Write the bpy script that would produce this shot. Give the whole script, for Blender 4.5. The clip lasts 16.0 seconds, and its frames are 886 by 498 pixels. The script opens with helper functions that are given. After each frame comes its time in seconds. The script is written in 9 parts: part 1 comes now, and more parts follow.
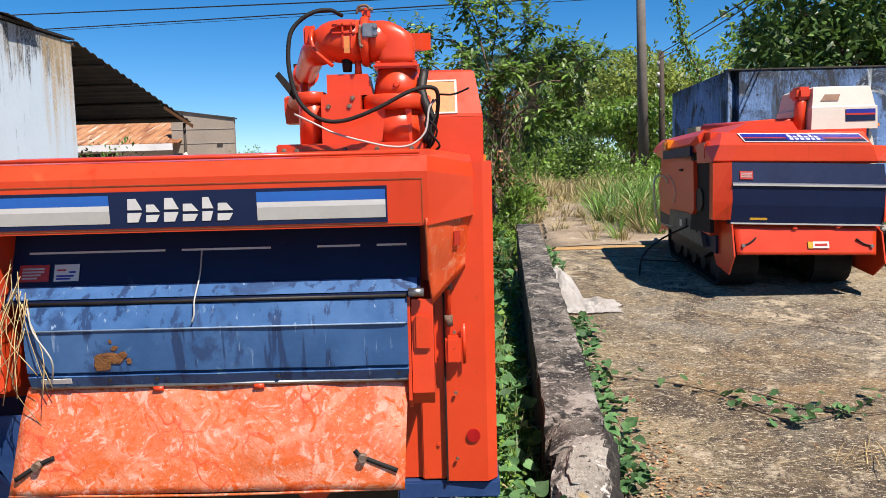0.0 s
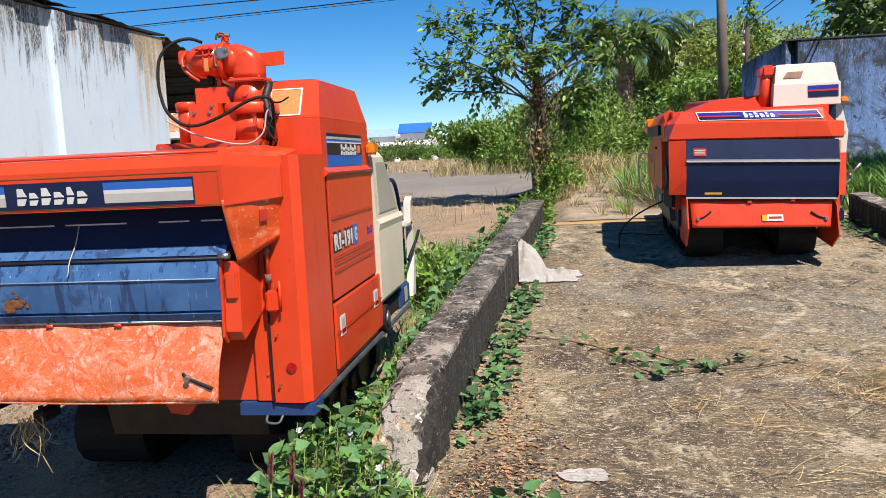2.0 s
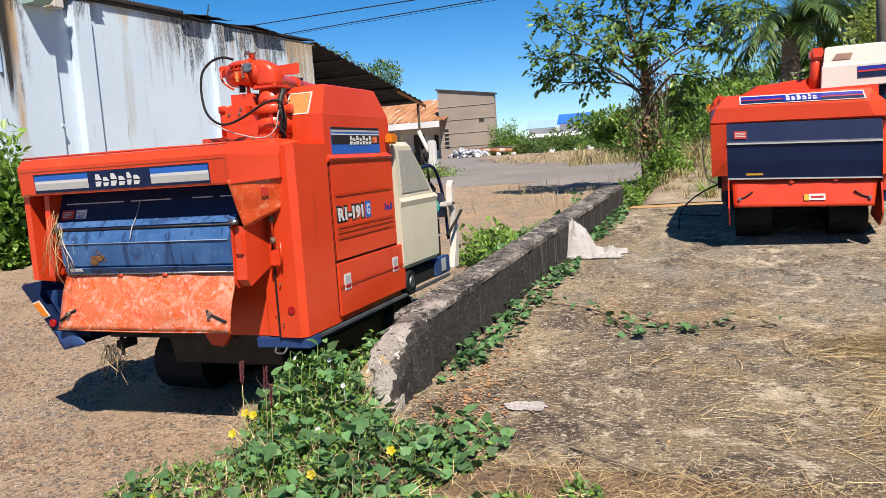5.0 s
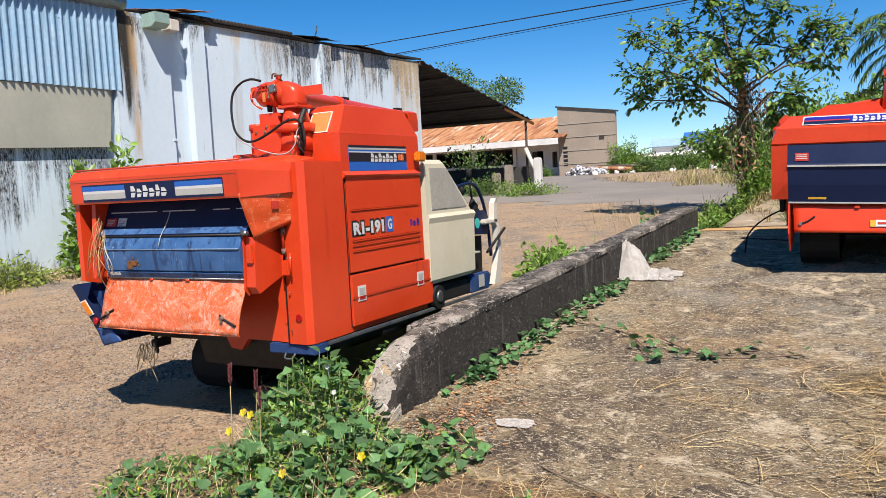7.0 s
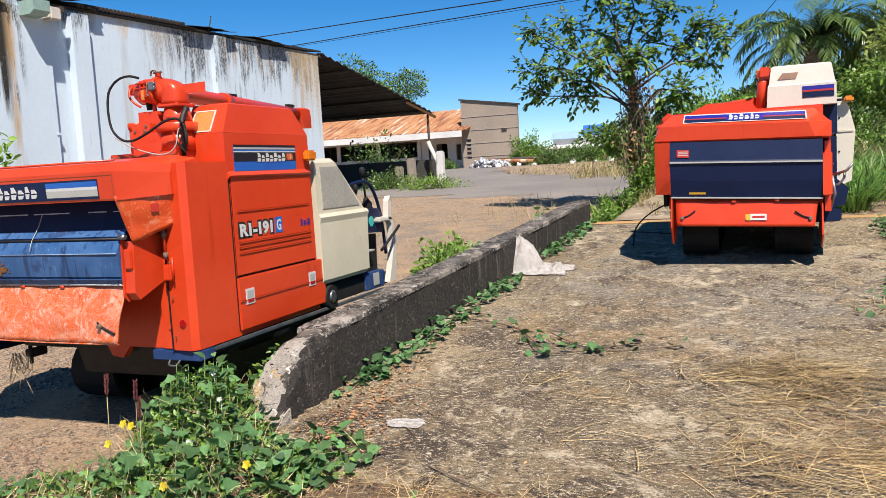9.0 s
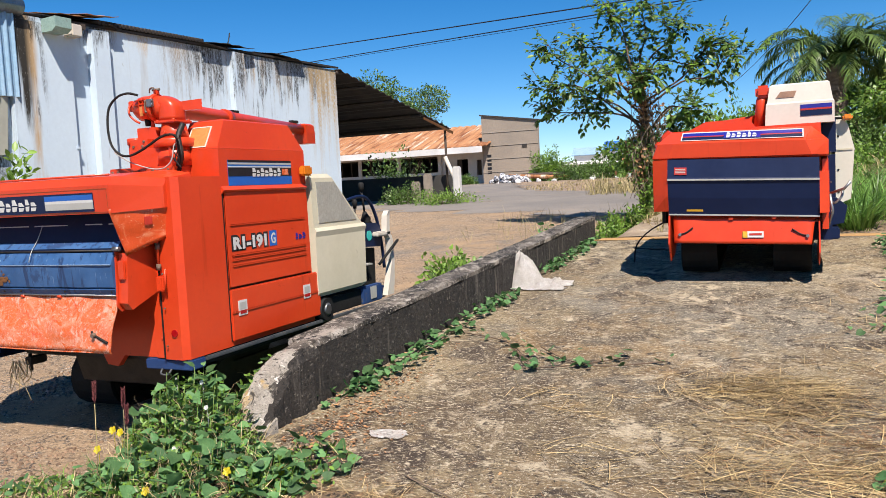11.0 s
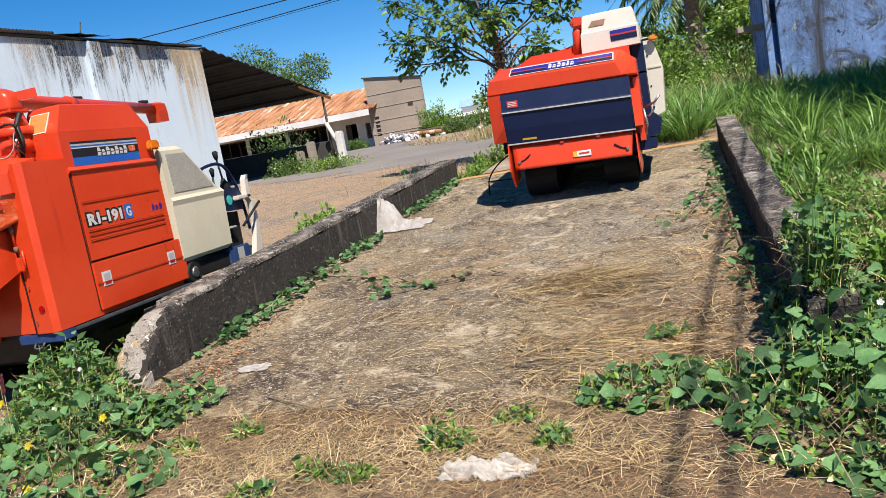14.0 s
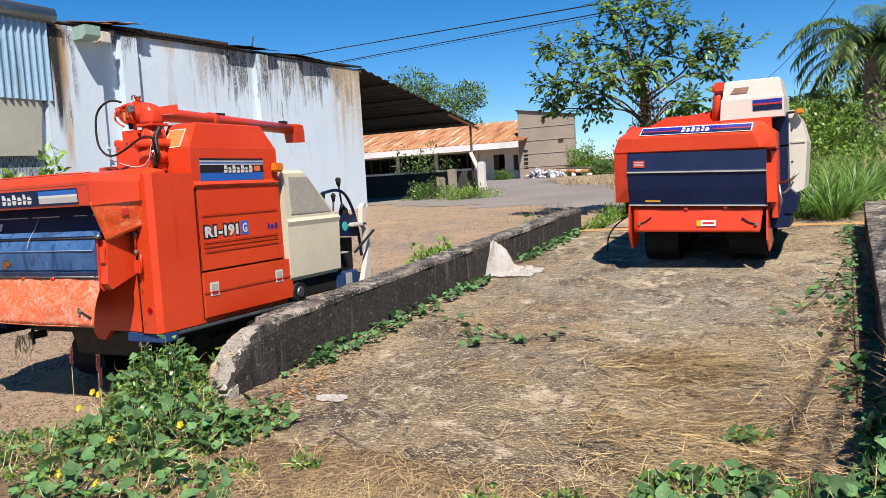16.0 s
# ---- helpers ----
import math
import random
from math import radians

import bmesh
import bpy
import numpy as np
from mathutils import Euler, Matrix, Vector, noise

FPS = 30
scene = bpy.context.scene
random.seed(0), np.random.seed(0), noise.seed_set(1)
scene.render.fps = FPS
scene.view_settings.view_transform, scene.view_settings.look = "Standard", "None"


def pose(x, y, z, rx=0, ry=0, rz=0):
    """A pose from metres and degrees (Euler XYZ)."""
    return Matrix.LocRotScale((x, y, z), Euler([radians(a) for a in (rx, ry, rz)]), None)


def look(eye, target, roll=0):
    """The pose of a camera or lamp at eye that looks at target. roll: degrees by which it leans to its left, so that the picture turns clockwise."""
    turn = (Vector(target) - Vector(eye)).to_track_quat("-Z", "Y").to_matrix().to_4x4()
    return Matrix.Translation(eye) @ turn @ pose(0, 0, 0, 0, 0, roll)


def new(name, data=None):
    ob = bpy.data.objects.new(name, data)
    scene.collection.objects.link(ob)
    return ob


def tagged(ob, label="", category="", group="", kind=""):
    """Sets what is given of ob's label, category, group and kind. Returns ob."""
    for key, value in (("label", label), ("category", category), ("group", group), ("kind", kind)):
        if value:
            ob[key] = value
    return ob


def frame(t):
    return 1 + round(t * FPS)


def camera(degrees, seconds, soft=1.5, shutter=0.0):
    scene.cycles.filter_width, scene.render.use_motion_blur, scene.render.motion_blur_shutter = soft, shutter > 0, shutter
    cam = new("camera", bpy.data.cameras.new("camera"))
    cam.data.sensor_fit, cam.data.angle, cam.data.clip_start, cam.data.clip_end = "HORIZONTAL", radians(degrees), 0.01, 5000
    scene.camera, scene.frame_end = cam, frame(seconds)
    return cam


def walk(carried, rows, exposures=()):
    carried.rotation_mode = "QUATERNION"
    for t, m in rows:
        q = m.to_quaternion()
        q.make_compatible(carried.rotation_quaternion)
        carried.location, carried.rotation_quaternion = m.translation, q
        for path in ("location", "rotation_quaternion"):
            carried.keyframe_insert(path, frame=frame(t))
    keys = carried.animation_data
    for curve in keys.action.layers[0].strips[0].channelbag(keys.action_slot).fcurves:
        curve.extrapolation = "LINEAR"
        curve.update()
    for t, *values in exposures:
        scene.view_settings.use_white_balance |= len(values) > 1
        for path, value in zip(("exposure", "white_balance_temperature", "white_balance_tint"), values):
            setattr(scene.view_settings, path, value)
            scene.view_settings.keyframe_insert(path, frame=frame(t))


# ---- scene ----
cam = camera(58.1, 16.0, soft=0.6)
METRES, EYE, TILT, LEAN, TURN = 5.2, 1.5, -1.0, 0.0, 0.0
ROWS = [
    (0.0, 0.0, 0.0, 0.0, -0.11, -4.13, 1.48),
    (0.5, 0.0632, -0.0167, 0.0058, 1.88, -4.53, 1.23),
    (1.0, 0.1178, -0.0641, -0.0031, 3.55, -4.75, 1.75),
    (1.5, 0.1756, -0.091, 0.0004, 5.51, -5.05, 2.26),
    (2.0, 0.2321, -0.121, -0.0008, 7.83, -5.51, 2.5),
    (2.5, 0.2714, -0.1764, -0.0065, 9.75, -5.6, 2.62),
    (3.0, 0.3075, -0.1979, -0.0073, 12.16, -5.52, 2.38),
    (3.5, 0.3576, -0.2126, -0.0113, 14.62, -5.34, 2.17),
    (4.0, 0.3956, -0.2252, -0.014, 16.62, -5.47, 2.16),
    (6.5, 0.5461, -0.2301, -0.0268, 26.42, -4.26, 3.56),
    (7.0, 0.5812, -0.1958, -0.0251, 28.69, -3.85, 2.4),
    (7.5, 0.5967, -0.186, -0.0225, 27.78, -4.22, 2.13),
    (8.0, 0.5964, -0.1812, -0.0207, 25.37, -5.24, 2.23),
    (8.5, 0.5962, -0.1816, -0.0191, 22.7, -5.29, 2.47),
    (9.0, 0.5989, -0.1861, -0.0171, 21.96, -4.71, 2.76),
    (9.5, 0.5982, -0.1883, -0.0177, 21.93, -4.31, 2.72),
    (10.0, 0.5993, -0.1848, -0.0175, 22.17, -3.94, 2.79),
    (12.5, 0.7293, -0.2117, -0.0231, 25.8, -3.25, 2.03),
    (13.0, 0.734, -0.2432, -0.0264, 23.9, -3.4, 4.52),
    (13.5, 0.7416, -0.2621, -0.035, 19.63, -5.13, 7.93),
    (14.0, 0.7542, -0.2578, -0.05, 16.22, -7.03, 9.66),
    (14.5, 0.7617, -0.2549, -0.0482, 17.55, -6.87, 7.96),
    (15.0, 0.7829, -0.2381, -0.034, 20.82, -5.1, 4.96),
    (15.5, 0.8073, -0.2232, -0.0312, 23.9, -3.96, 3.23),
    (16.0, 0.8027, -0.2322, -0.0289, 26.69, -3.73, 2.81),
]
walk(cam, [(t, pose(0, 0, EYE, TILT, LEAN, TURN) @ pose(METRES * x, METRES * y, METRES * z, 90 + pitch, roll, yaw)) for t, x, y, z, yaw, pitch, roll in ROWS])

# ---- light ----
SUN_FROM = Vector((0.41, -0.55, 1.0)).normalized()
world = bpy.data.worlds.new("sky")
scene.world = world
world.use_nodes = True
sky = world.node_tree.nodes.new("ShaderNodeTexSky")
sky.sky_type = "NISHITA"
sky.sun_disc = False
sky.sun_elevation = math.asin(SUN_FROM.z)
sky.sun_rotation = math.atan2(SUN_FROM.x, SUN_FROM.y)
sky.altitude, sky.air_density, sky.dust_density, sky.ozone_density = 2500, 1.0, 0.1, 4.0
deep = world.node_tree.nodes.new("ShaderNodeHueSaturation")
deep.inputs["Saturation"].default_value = 1.35
world.node_tree.links.new(sky.outputs[0], deep.inputs["Color"])
world.node_tree.links.new(deep.outputs[0], world.node_tree.nodes["Background"].inputs[0])
world.node_tree.nodes["Background"].inputs[1].default_value = 0.075
sun = new("sun", bpy.data.lights.new("sun", "SUN"))
sun.data.energy, sun.data.angle, sun.data.color = 5.0, radians(0.53), (1.0, 0.91, 0.82)
sun.matrix_world = look(SUN_FROM * 40, (0, 0, 0))
scene.view_settings.exposure = 0.85


# ---- materials ----
def nodes_of(name):
    m = bpy.data.materials.new(name)
    m.use_nodes = True
    nt = m.node_tree
    return m, nt, nt.nodes["Principled BSDF"], lambda kind: nt.nodes.new("ShaderNode" + kind), nt.links.new


ALBEDO_SCALE = 0.66  # lowers all base colours so shade renders darker against the sky


def surface(name, a, b, scale=4.0, rough=0.6, metal=0.0, bump=0.15, fine=60.0, spots=None, streak=None, per_piece=0.0, stretch=(1, 1, 1), coat=0.0, see=0.0, bump_scale=None, ribs=None, grain_mix=0.35, contrast=(0.35, 0.65), spec=0.5):
    """Two colours mixed by a broad noise, a fine grain, spots (colour, scale, low, high) and upright streaks (colour, scale, low, high)."""
    m, nt, bsdf, n, link = nodes_of(name)
    dull = lambda c: tuple(v * ALBEDO_SCALE for v in c)
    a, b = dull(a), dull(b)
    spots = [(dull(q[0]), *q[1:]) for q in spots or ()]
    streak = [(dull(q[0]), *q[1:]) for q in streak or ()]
    geo = n("NewGeometry")
    mapping = n("Mapping")
    mapping.inputs["Scale"].default_value = stretch
    link(geo.outputs["Position"], mapping.inputs["Vector"])

    def noise_tex(s, detail=5.0, rough_=0.6, vec=None, dist=0.0):
        t = n("TexNoise")
        t.inputs["Scale"].default_value, t.inputs["Detail"].default_value = s, detail
        t.inputs["Roughness"].default_value, t.inputs["Distortion"].default_value = rough_, dist
        link(vec or mapping.outputs[0], t.inputs["Vector"])
        return t.outputs["Fac"]

    def ranged(src, low, high):
        r = n("MapRange")
        r.inputs["From Min"].default_value, r.inputs["From Max"].default_value = low, high
        link(src, r.inputs["Value"])
        return r.outputs[0]

    def mix_rgb(fac, c1, c2, how="MIX"):
        x = n("MixRGB")
        x.blend_type = how
        for i, v in enumerate((fac, c1, c2)):
            if isinstance(v, (tuple, list)):
                x.inputs[i].default_value = (*v, 1)
            elif isinstance(v, float):
                x.inputs[i].default_value = v
            else:
                link(v, x.inputs[i])
        return x.outputs[0]

    colour = mix_rgb(ranged(noise_tex(scale), *contrast), a, b)
    grain = noise_tex(fine, 3.0)
    colour = mix_rgb(grain_mix, colour, mix_rgb(ranged(grain, 0.3, 0.7), (0.55, 0.55, 0.55), (1.35, 1.35, 1.35)), "MULTIPLY")
    for spot in spots or ():
        col, s, low, high = spot[:4]
        colour = mix_rgb(ranged(noise_tex(s, 6.0, 0.65, None, spot[4] if len(spot) > 4 else 0.6), low, high), colour, col)
    for col, s, low, high, *way in streak or ():
        mp = n("Mapping")
        mp.inputs["Scale"].default_value = way[0] if way else (1, 1, 0.09)
        link(geo.outputs["Position"], mp.inputs["Vector"])
        colour = mix_rgb(ranged(noise_tex(s, 5.0, 0.6, mp.outputs[0], 0.2), low, high), colour, col)
    if per_piece:
        info = n("ObjectInfo")
        rnd = n("Math")
        rnd.operation = "ADD"
        link(info.outputs["Random"], rnd.inputs[0])
        link(geo.outputs["Random Per Island"], rnd.inputs[1])
        frac = n("Math")
        frac.operation = "FRACT"
        link(rnd.outputs[0], frac.inputs[0])
        colour = mix_rgb(1.0, colour, mix_rgb(frac.outputs[0], (1 - per_piece,) * 3, (1 + per_piece,) * 3), "MULTIPLY")
    link(colour, bsdf.inputs["Base Color"])
    bsdf.inputs["Metallic"].default_value = metal
    bsdf.inputs["Specular IOR Level"].default_value = spec
    link(ranged_out(n, link, grain, rough), bsdf.inputs["Roughness"])
    if coat:
        bsdf.inputs["Coat Weight"].default_value, bsdf.inputs["Coat Roughness"].default_value = coat, 0.15
    if bump:
        bp = n("Bump")
        bp.inputs["Strength"].default_value, bp.inputs["Distance"].default_value = bump, 0.02
        rise = noise_tex(bump_scale or fine * 0.6, 6.0, 0.7)
        if ribs:
            rm = n("Mapping")
            rm.inputs["Scale"].default_value = ribs
            link(geo.outputs["Position"], rm.inputs["Vector"])
            both = n("Math")
            both.operation = "ADD"
            link(rise, both.inputs[0])
            link(noise_tex(1.0, 3.0, 0.6, rm.outputs[0]), both.inputs[1])
            rise = both.outputs[0]
        link(rise, bp.inputs["Height"])
        link(bp.outputs[0], bsdf.inputs["Normal"])
    if see:
        tr = n("BsdfTranslucent")
        link(colour, tr.inputs["Color"])
        mx = n("MixShader")
        mx.inputs[0].default_value = see
        link(bsdf.outputs[0], mx.inputs[1])
        link(tr.outputs[0], mx.inputs[2])
        link(mx.outputs[0], nt.nodes["Material Output"].inputs[0])
    return m


def ranged_out(n, link, src, rough):
    r = n("MapRange")
    r.inputs["To Min"].default_value, r.inputs["To Max"].default_value = max(0.05, rough - 0.1), min(1.0, rough + 0.1)
    link(src, r.inputs["Value"])
    return r.outputs[0]


M = {}
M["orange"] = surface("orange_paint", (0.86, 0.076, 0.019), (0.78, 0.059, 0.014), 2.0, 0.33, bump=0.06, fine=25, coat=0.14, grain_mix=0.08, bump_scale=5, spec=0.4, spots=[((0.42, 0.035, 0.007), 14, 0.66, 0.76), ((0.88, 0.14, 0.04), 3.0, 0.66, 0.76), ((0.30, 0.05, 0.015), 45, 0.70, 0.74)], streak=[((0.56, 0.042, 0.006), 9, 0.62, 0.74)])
# Pale smears show wear and also paint some of the sheet's white sheen.
M["orange_worn"] = surface("worn_orange_sheet", (0.88, 0.20, 0.062), (0.84, 0.15, 0.04), 4.0, 0.26, bump=0.25, fine=70, coat=0.5, bump_scale=18, grain_mix=0.2, spots=[((0.90, 0.32, 0.18), 3.5, 0.46, 0.62, 2.5), ((0.94, 0.46, 0.33), 7, 0.54, 0.62, 4.0), ((0.95, 0.6, 0.5), 130, 0.60, 0.66, 0.6), ((0.85, 0.135, 0.018), 8, 0.56, 0.595, 4.5)])


def crackle(mat, colour, size, thin, keep):
    """Fine dark crease lines that wander over a sheet, broken by a broad noise."""
    nt = mat.node_tree
    n, link = lambda kind: nt.nodes.new("ShaderNode" + kind), nt.links.new
    bsdf = nt.nodes["Principled BSDF"]
    before = bsdf.inputs["Base Color"].links[0].from_socket
    geo = n("NewGeometry")
    warp, add, cells, wide = n("TexNoise"), n("MixRGB"), n("TexVoronoi"), n("TexNoise")
    warp.inputs["Scale"].default_value, warp.inputs["Detail"].default_value = 7.0, 3.0
    link(geo.outputs["Position"], warp.inputs["Vector"])
    add.blend_type = "ADD"
    add.inputs[0].default_value = 0.16
    link(geo.outputs["Position"], add.inputs[1])
    link(warp.outputs["Color"], add.inputs[2])
    cells.feature = "DISTANCE_TO_EDGE"
    cells.inputs["Scale"].default_value = size
    link(add.outputs[0], cells.inputs["Vector"])
    wide.inputs["Scale"].default_value = 5.0
    link(geo.outputs["Position"], wide.inputs["Vector"])
    line, some, both, mix = n("MapRange"), n("MapRange"), n("Math"), n("MixRGB")
    line.inputs["From Min"].default_value, line.inputs["From Max"].default_value = thin, 0.0
    link(cells.outputs["Distance"], line.inputs["Value"])
    some.inputs["From Min"].default_value, some.inputs["From Max"].default_value = keep, keep + 0.15
    link(wide.outputs["Fac"], some.inputs["Value"])
    both.operation = "MULTIPLY"
    link(line.outputs[0], both.inputs[0])
    link(some.outputs[0], both.inputs[1])
    mix.inputs[2].default_value = (*colour, 1)
    link(both.outputs[0], mix.inputs[0])
    link(before, mix.inputs[1])
    link(mix.outputs[0], bsdf.inputs["Base Color"])


crackle(M["orange_worn"], (0.50, 0.055, 0.010), 6.0, 0.03, 0.42)
crackle(M["orange_worn"], (0.50, 0.055, 0.010), 15.0, 0.03, 0.50)
M["guard_sheet"] = surface("scratched_orange_sheet", (0.85, 0.11, 0.022), (0.78, 0.08, 0.012), 5.0, 0.32, bump=0.3, fine=70, coat=0.3, bump_scale=14, grain_mix=0.15, spots=[((0.90, 0.26, 0.12), 5, 0.54, 0.66, 2.0), ((0.92, 0.42, 0.28), 16, 0.60, 0.65, 3.0), ((0.40, 0.035, 0.01), 9, 0.64, 0.70, 1.5)])
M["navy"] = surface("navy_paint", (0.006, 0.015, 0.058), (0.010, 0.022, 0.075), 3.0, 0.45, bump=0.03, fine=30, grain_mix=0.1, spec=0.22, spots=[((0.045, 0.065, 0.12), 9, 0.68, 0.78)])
M["navy_worn"] = surface("faded_and_sunlit_navy", (0.042, 0.125, 0.31), (0.075, 0.18, 0.40), 5.0, 0.42, bump=0.05, fine=30, spec=0.3, streak=[((0.028, 0.065, 0.17), 24, 0.55, 0.60, (1, 1, 0.10)), ((0.26, 0.38, 0.58), 42, 0.64, 0.69, (1, 1, 0.08))], spots=[((0.035, 0.08, 0.20), 3.0, 0.53, 0.60, 1.0), ((0.20, 0.33, 0.48), 9, 0.62, 0.70)], grain_mix=0.15)
M["cream"] = surface("cream_plastic", (0.82, 0.76, 0.58), (0.74, 0.68, 0.50), 3.0, 0.45, bump=0.04, fine=30, spots=[((0.4, 0.36, 0.25), 6, 0.66, 0.8)], grain_mix=0.07)
M["cream_white"] = surface("clean_cream_plastic", (0.90, 0.86, 0.74), (0.84, 0.79, 0.66), 3.0, 0.4, bump=0.03, fine=30, grain_mix=0.07)
M["cream_pale"] = surface("pale_cream_plastic", (0.84, 0.78, 0.68), (0.78, 0.70, 0.60), 3.0, 0.45, bump=0.03, fine=30, grain_mix=0.07)
M["grey_window"] = surface("dusty_grey_plastic_window", (0.42, 0.41, 0.36), (0.5, 0.48, 0.42), 6.0, 0.35, bump=0.03, fine=40)
M["black"] = surface("black_rubber", (0.010, 0.010, 0.010), (0.018, 0.017, 0.016), 8.0, 0.75, bump=0.2, fine=50, spec=0.3)
M["dark_metal"] = surface("near_black_metal", (0.018, 0.017, 0.016), (0.04, 0.033, 0.028), 12.0, 0.55, metal=0.3, bump=0.2, fine=60)
M["rusty_steel"] = surface("rusty_bolt_steel", (0.20, 0.11, 0.06), (0.30, 0.24, 0.2), 40, 0.7, metal=0.4, bump=0.3, fine=80)
M["seam_blue"] = surface("pale_blue_seam_paint", (0.30, 0.42, 0.58), (0.2, 0.3, 0.45), 20, 0.5, bump=0.0)
M["sill_blue"] = surface("scuffed_blue_frame_paint", (0.022, 0.06, 0.19), (0.035, 0.085, 0.24), 8, 0.5, bump=0.08, fine=40, spec=0.3, spots=[((0.16, 0.14, 0.12), 16, 0.62, 0.68), ((0.2, 0.09, 0.04), 30, 0.66, 0.70)], grain_mix=0.2)
M["rail_grey"] = surface("scuffed_grey_rail", (0.075, 0.085, 0.10), (0.14, 0.15, 0.16), 9, 0.5, metal=0.2, bump=0.1, fine=50, spots=[((0.25, 0.12, 0.06), 20, 0.64, 0.7)])
M["steel"] = surface("galvanised_steel", (0.55, 0.55, 0.54), (0.4, 0.4, 0.4), 12.0, 0.4, metal=0.9, bump=0.05, fine=60)
M["white"] = surface("white_sticker", (0.82, 0.82, 0.80), (0.72, 0.72, 0.70), 6.0, 0.4, bump=0.0, fine=60, grain_mix=0.07)
M["silver"] = surface("silver_sticker", (0.50, 0.50, 0.47), (0.58, 0.57, 0.53), 6.0, 0.4, bump=0.0, fine=60, grain_mix=0.07)
M["blue"] = surface("bright_blue_sticker", (0.02, 0.13, 0.55), (0.02, 0.16, 0.60), 6.0, 0.4, bump=0.0, fine=60, grain_mix=0.07)
M["dark_blue"] = surface("dark_blue_sticker", (0.02, 0.02, 0.30), (0.02, 0.025, 0.34), 6.0, 0.4, bump=0.0, fine=60, grain_mix=0.07)
M["red_sticker"] = surface("red_sticker", (0.62, 0.04, 0.02), (0.55, 0.035, 0.02), 6.0, 0.4, bump=0.0, fine=60)
M["yellow_sticker"] = surface("yellow_sticker", (0.8, 0.45, 0.03), (0.75, 0.42, 0.03), 6.0, 0.4, bump=0.0, fine=60)
M["vent_brown"] = surface("brown_flat_patch", (0.36, 0.20, 0.12), (0.28, 0.15, 0.09), 8, 0.6, bump=0.0)
M["rust"] = surface("rust_patch", (0.30, 0.12, 0.03), (0.18, 0.07, 0.02), 40, 0.9, bump=0.4, fine=80)
M["tan_sticker"] = surface("faded_tan_sticker", (0.80, 0.30, 0.08), (0.75, 0.27, 0.07), 8.0, 0.5, bump=0.0, fine=60)
M["black_sticker"] = surface("black_sticker", (0.012, 0.012, 0.016), (0.018, 0.018, 0.022), 8.0, 0.4, bump=0.0, fine=60)
M["amber"] = surface("amber_lens", (0.9, 0.28, 0.02), (0.85, 0.24, 0.02), 8.0, 0.2, bump=0.0, fine=60)
M["red_lens"] = surface("red_lens", (0.5, 0.005, 0.01), (0.4, 0.005, 0.01), 8.0, 0.15, bump=0.0, fine=60)
M["green_sticker"] = surface("green_sticker", (0.05, 0.62, 0.55), (0.04, 0.55, 0.5), 8.0, 0.4, bump=0.0, fine=60)
M["slab"] = surface("weathered_ramp_concrete", (0.45, 0.345, 0.195), (0.165, 0.115, 0.065), 0.75, 0.92, bump=1.0, fine=150, bump_scale=70, contrast=(0.42, 0.58), ribs=(7, 60, 1), grain_mix=0.7,
                    spots=[((0.27, 0.235, 0.18), 0.55, 0.48, 0.60, 0.8), ((0.57, 0.48, 0.34), 0.45, 0.56, 0.68, 0.6), ((0.32, 0.225, 0.12), 2.6, 0.52, 0.62, 1.0), ((0.080, 0.054, 0.034), 1.2, 0.535, 0.62, 1.2), ((0.52, 0.33, 0.14), 0.7, 0.58, 0.72), ((0.74, 0.61, 0.42), 2.2, 0.56, 0.65, 1.2), ((0.095, 0.068, 0.045), 7, 0.555, 0.63, 1.0), ((0.80, 0.68, 0.49), 14, 0.60, 0.67, 1.2), ((0.040, 0.028, 0.019), 70, 0.57, 0.63, 0.8), ((0.88, 0.77, 0.58), 75, 0.57, 0.63, 0.8)],
                    streak=[((0.88, 0.74, 0.50), 40, 0.575, 0.66, (0.6, 1.7, 1)), ((0.07, 0.050, 0.032), 44, 0.575, 0.66, (0.6, 1.7, 1))])
M["path"] = surface("pale_worn_path_concrete", (0.50, 0.39, 0.27), (0.30, 0.225, 0.15), 1.2, 0.92, bump=0.8, fine=90, bump_scale=40, grain_mix=0.5, spots=[((0.66, 0.57, 0.45), 3, 0.56, 0.66, 1.0), ((0.18, 0.14, 0.10), 5, 0.60, 0.68)])
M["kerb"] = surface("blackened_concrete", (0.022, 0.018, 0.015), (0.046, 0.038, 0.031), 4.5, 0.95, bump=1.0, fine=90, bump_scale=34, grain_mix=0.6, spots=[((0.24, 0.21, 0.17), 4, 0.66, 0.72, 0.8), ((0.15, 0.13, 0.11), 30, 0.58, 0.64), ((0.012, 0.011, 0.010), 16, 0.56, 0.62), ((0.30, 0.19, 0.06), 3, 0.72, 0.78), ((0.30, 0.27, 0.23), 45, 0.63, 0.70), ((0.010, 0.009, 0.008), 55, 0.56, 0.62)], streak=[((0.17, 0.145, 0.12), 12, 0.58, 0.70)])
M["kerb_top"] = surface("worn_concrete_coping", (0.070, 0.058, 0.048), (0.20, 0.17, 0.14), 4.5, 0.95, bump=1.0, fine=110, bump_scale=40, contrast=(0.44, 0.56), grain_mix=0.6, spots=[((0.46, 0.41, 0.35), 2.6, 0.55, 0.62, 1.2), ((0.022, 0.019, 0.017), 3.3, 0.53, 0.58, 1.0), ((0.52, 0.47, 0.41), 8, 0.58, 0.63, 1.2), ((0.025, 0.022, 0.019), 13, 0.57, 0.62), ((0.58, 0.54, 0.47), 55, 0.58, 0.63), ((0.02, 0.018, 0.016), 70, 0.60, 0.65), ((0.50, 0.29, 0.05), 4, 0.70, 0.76)])
